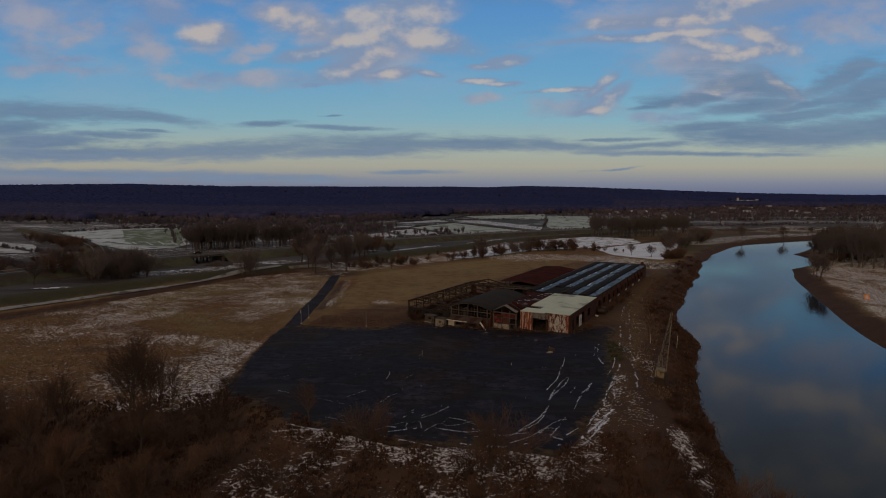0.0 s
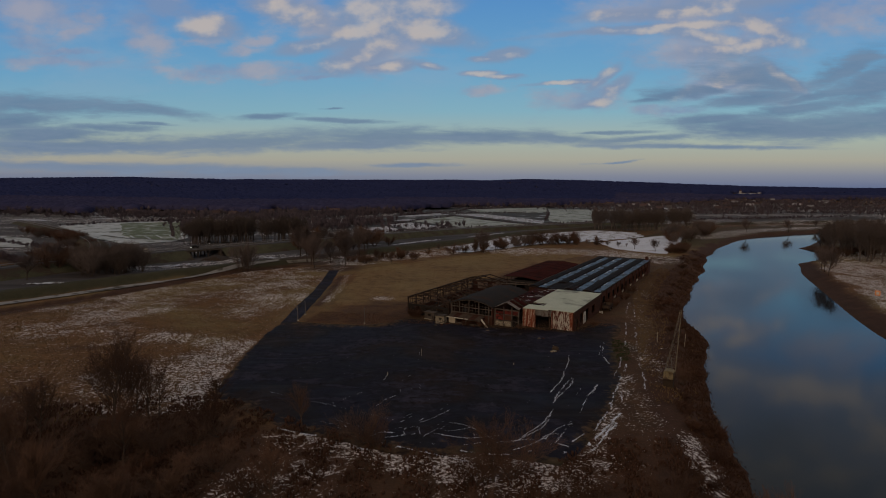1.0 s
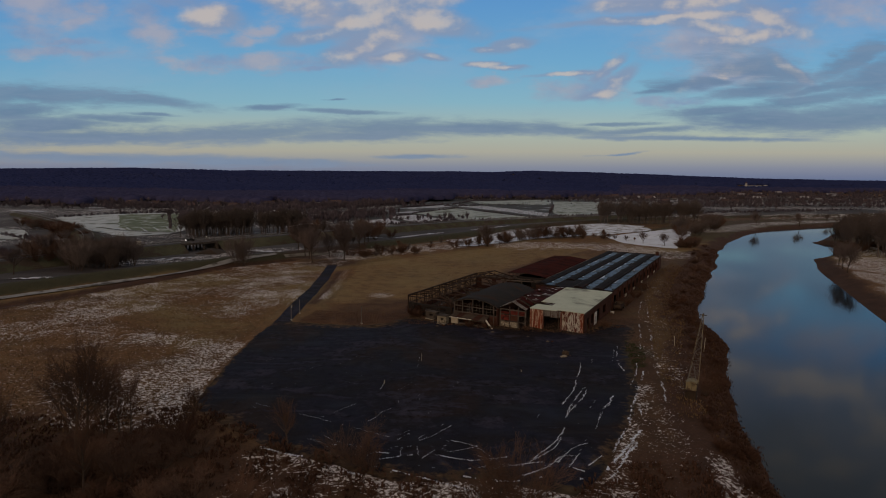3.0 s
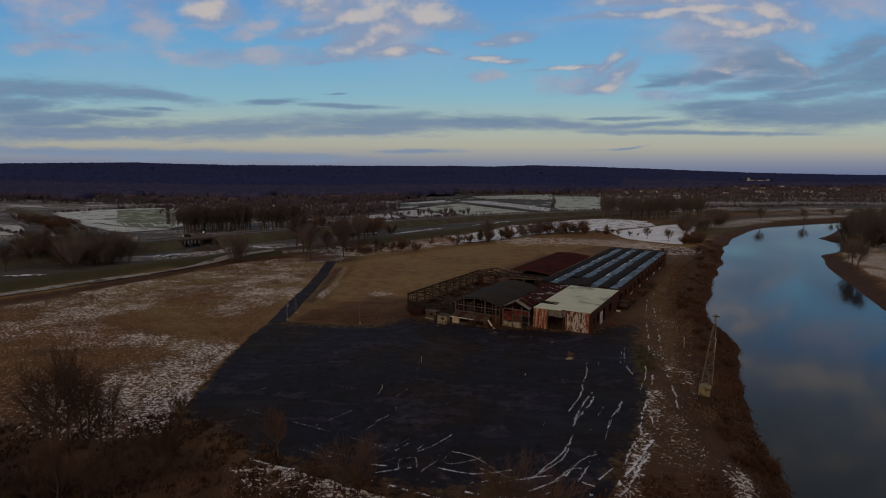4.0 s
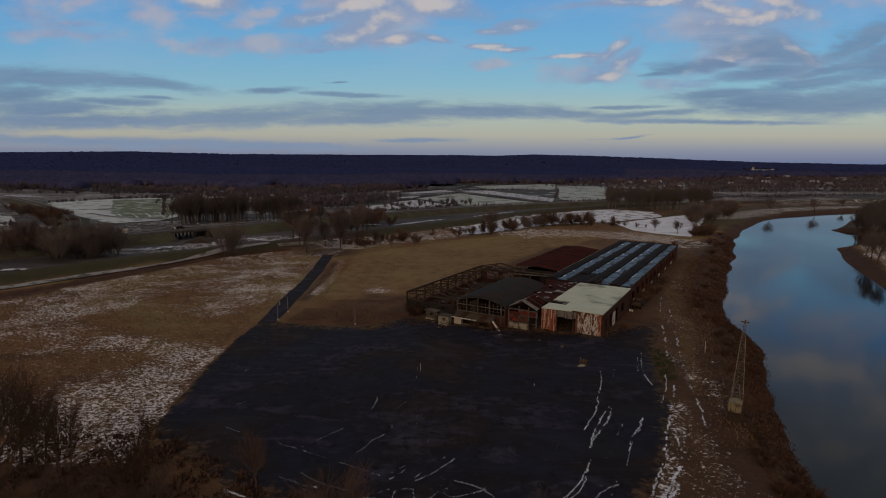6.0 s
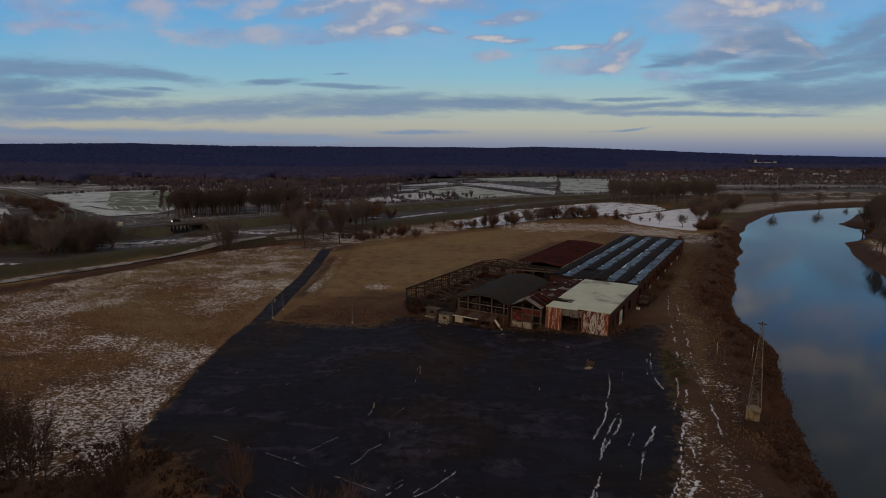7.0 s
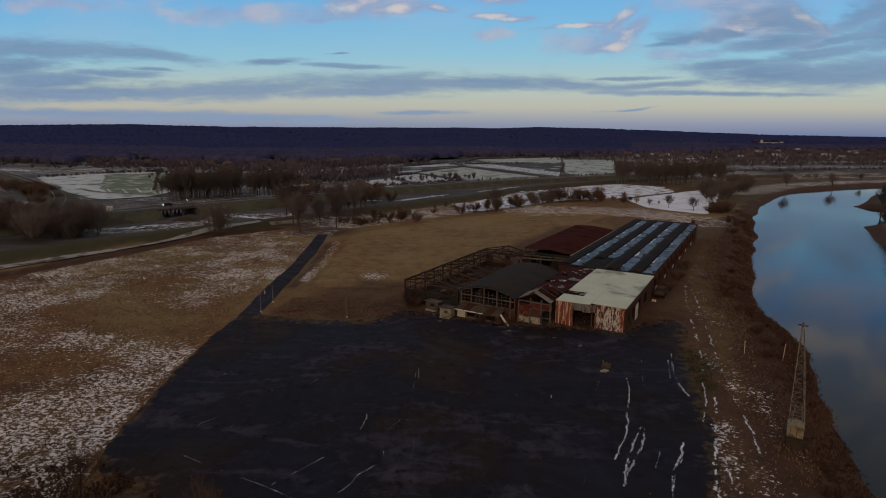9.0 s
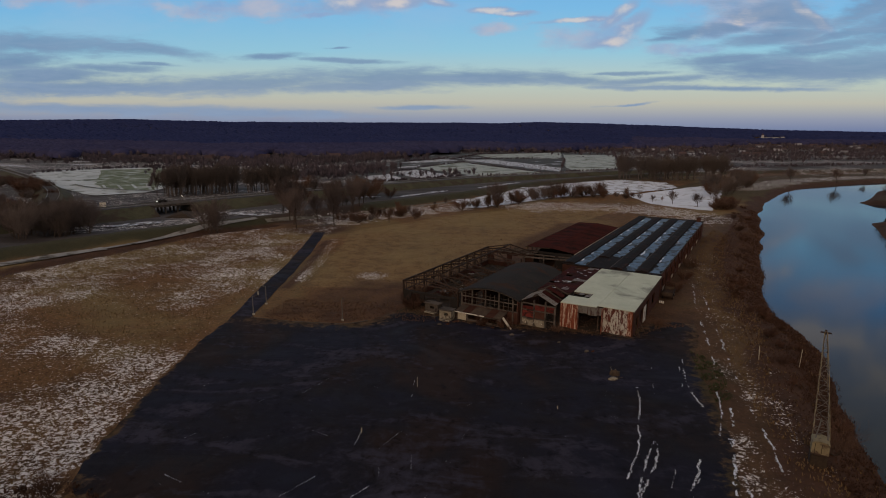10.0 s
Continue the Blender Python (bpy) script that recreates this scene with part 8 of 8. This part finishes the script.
# the castle stands over a clearing
keep &= ~((np.abs(u - 0.536) < 0.032) & (d > 1720) & (d < 1925))
# split by distance: the farther crowns take the stronger haze tint
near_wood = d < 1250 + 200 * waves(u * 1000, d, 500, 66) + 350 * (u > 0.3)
for name_, sel, key, words in (("forest", keep & ~near_wood, "forest", "dark leafless forest covering the low hills, tinted haze blue"), ("near_woods", keep & near_wood, "near_forest", "leafless woods before the hills, tinted haze blue")):
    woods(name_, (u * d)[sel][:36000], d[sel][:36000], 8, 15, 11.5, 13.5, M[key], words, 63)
scatter(TALL + ["slim_a", "shrub_a"], [(-110, 330), (-52, 300), (-30, 345), (-70, 395), (-104, 385)], 18, 5, 11, 1.1)
scatter(TALL + ["shrub_a"], [(-250, 240), (-180, 180), (-165, 215), (-172, 258), (-205, 300)], 18, 7, 12, 1.1)
# hedges and field trees in the plain
hx, hy, hs = [], [], []


def hedge(a, b, n, wide, size):
    for _ in range(n):
        f = q.uniform()
        w = q.normal(0, wide, 2)
        hx.append(a[0] + (b[0] - a[0]) * f + w[0])
        hy.append(a[1] + (b[1] - a[1]) * f + w[1])
        hs.append(size * q.uniform(0.6, 1.3))


for a, b, n, size in (((-41, 607), (6, 712), 150, 0.42), ((6, 712), (86, 536), 240, 0.36), ((16, 508), (86, 538), 150, 0.42), ((-62, 545), (-40, 584), 90, 0.45), ((-24, 469), (3, 505), 110, 0.5), ((-62, 452), (-24, 470), 110, 0.5),
                      ((4, 774), (47, 806), 90, 0.45), ((47, 806), (146, 818), 150, 0.42), ((108, 622), (148, 818), 170, 0.42), ((95, 560), (163, 598), 140, 0.42), ((163, 598), (250, 937), 200, 0.5), ((30, 932), (186, 1043), 170, 0.6),
                      ((-64, 716), (-12, 803), 130, 0.6), ((-10, 765), (30, 932), 120, 0.5), ((-300, 590), (-200, 400), 110, 0.45), ((-366, 514), (-345, 566), 60, 0.5), ((-345, 566), (-300, 598), 80, 0.7),
                      ((-250, 300), (-190, 250), 120, 0.68), ((-320, 380), (-215, 312), 120, 0.60), ((260, 640), (520, 720), 220, 0.60), ((280, 760), (700, 860), 260, 0.68), ((230, 620), (460, 690), 180, 0.45)):
    hedge(a, b, n, 0.5, size)
# dense groves beside the highway and before the forest
for a, b, n, wide, size in (((-118, 470), (-75, 600), 240, 14, 1.3), ((-280, 590), (-180, 425), 150, 10, 1.1), ((-60, 500), (20, 530), 30, 8, 1.1), ((-210, 640), (-90, 800), 460, 34, 1.5), ((-420, 690), (-200, 720), 420, 30, 1.4), ((-300, 640), (-110, 560), 160, 14, 1.2), ((-640, 760), (-400, 760), 300, 40, 1.5),
                            ((-30, 1010), (260, 1080), 260, 30, 1.5), ((-60, 1000), (-70, 800), 160, 18, 1.4), ((300, 800), (760, 980), 420, 40, 1.3), ((280, 950), (1000, 1250), 900, 80, 1.5), ((420, 1250), (1250, 1500), 900, 90, 1.7),
                            ((250, 1020), (420, 1200), 300, 60, 1.5), ((560, 760), (900, 860), 220, 30, 1.2)):
    hedge(a, b, n, wide, size)
bare_woods("hedgerows", np.array(hx), np.array(hy), 1.3, 3.2, 3.0, 7.5, M["grove"], "bare hedges and groves in the plain", 64, np.array(hs))


def house(name, x, y, w, d, h, rz, roof, label, group):
    z = ground_at(x, y)
    t = thing(name, pose(x, y, z, rz=rz), label, "house", group)
    part("wall", Geo().box(-w / 2, w / 2, -d / 2, d / 2, -0.5, h), M["house_wall"], t)
    g = Geo()
    e, top = 0.5, h + d * 0.42
    g.add([(-w / 2 - e, -d / 2 - e, h - 0.15), (w / 2 + e, -d / 2 - e, h - 0.15), (w / 2 + e, d / 2 + e, h - 0.15), (-w / 2 - e, d / 2 + e, h - 0.15), (-w / 2 - e, 0, top), (w / 2 + e, 0, top)],
          [(0, 1, 5, 4), (2, 3, 4, 5), (0, 4, 3), (1, 2, 5), (3, 2, 1, 0)])
    r = part("roof", g, M[roof], t)
    part("chimney", Geo().box(w * 0.2, w * 0.2 + 0.8, 0.4, 1.2, h, top + 0.8), M["brick"], r)
    for k in (-1, 0, 1):
        part("window", Geo().box(k * w * 0.3 - 0.6, k * w * 0.3 + 0.6, -d / 2 - 0.06, -d / 2 + 0.02, 1.0, 2.4), M["glass"], t)


rh = random.Random(71)
spots = [(-330, 700), (-395, 742), (-345, 735), (-300, 712), (-440, 760), (-270, 690), (-235, 720), (-160, 770), (-60, 800), (-490, 720), (-85, 690), (60, 1130), (170, 1150), (230, 1160)]
for k in range(110):
    uu, dd = rh.uniform(0.18, 0.85), rh.uniform(900, 1600)
    spots.append((uu * dd, dd))
for k in range(9):
    uu, dd = rh.uniform(-0.7, 0.15), rh.uniform(820, 1200)
    spots.append((uu * dd, dd))
spots = [p for p in spots if not (-90 < p[0] < 290 and p[1] < 1120)]
for k, (x, y) in enumerate(spots):
    big = rh.random() < 0.2
    roof = "roof_snow" if rh.random() < 0.3 else "roof_tile"
    house("house", x, y, rh.uniform(11, 14) if big else rh.uniform(8, 12), rh.uniform(8, 10) if big else rh.uniform(7, 8.5), rh.uniform(3.2, 5), rh.uniform(-40, 40), roof,
          "far house with a snowed roof" if roof == "roof_snow" else "far house with a dark tiled roof", "far houses")


def castle():
    x, y = 1008, 1880
    z = ground_at(x, y)
    t = thing("castle", pose(x, y, z - 8, rz=-20) @ Matrix.Diagonal((0.72, 0.72, 0.72, 1)), "large white castle with a tower above the town", "castle")
    part("main_wing", Geo().box(-40, 40, -9, 9, -2, 15), M["castle"], t)
    part("wing_roof", Geo().add([(-41, -10, 14.8), (41, -10, 14.8), (41, 10, 14.8), (-41, 10, 14.8), (-35, 0, 19), (35, 0, 19)], [(0, 1, 5, 4), (2, 3, 4, 5), (0, 4, 3), (1, 2, 5)]), M["roof_snow"], t)
    part("tower", Geo().box(-34, -25, -11, -2, -2, 29), M["castle"], t)
    part("tower_roof", Geo().add([(-35, -12, 28.8), (-24, -12, 28.8), (-24, -1, 28.8), (-35, -1, 28.8), (-29.5, -6.5, 37)], [(0, 1, 4), (1, 2, 4), (2, 3, 4), (3, 0, 4)]), M["roof_tile"], t)
    part("end_block", Geo().box(44, 56, -12, 6, -2, 22), M["castle"], t)
    for k in range(12):
        for zz in (3, 8):
            part("window", Geo().box(-18 + k * 3.6, -16.4 + k * 3.6, -9.15, -8.95, zz, zz + 3), M["glass"], t)


castle()
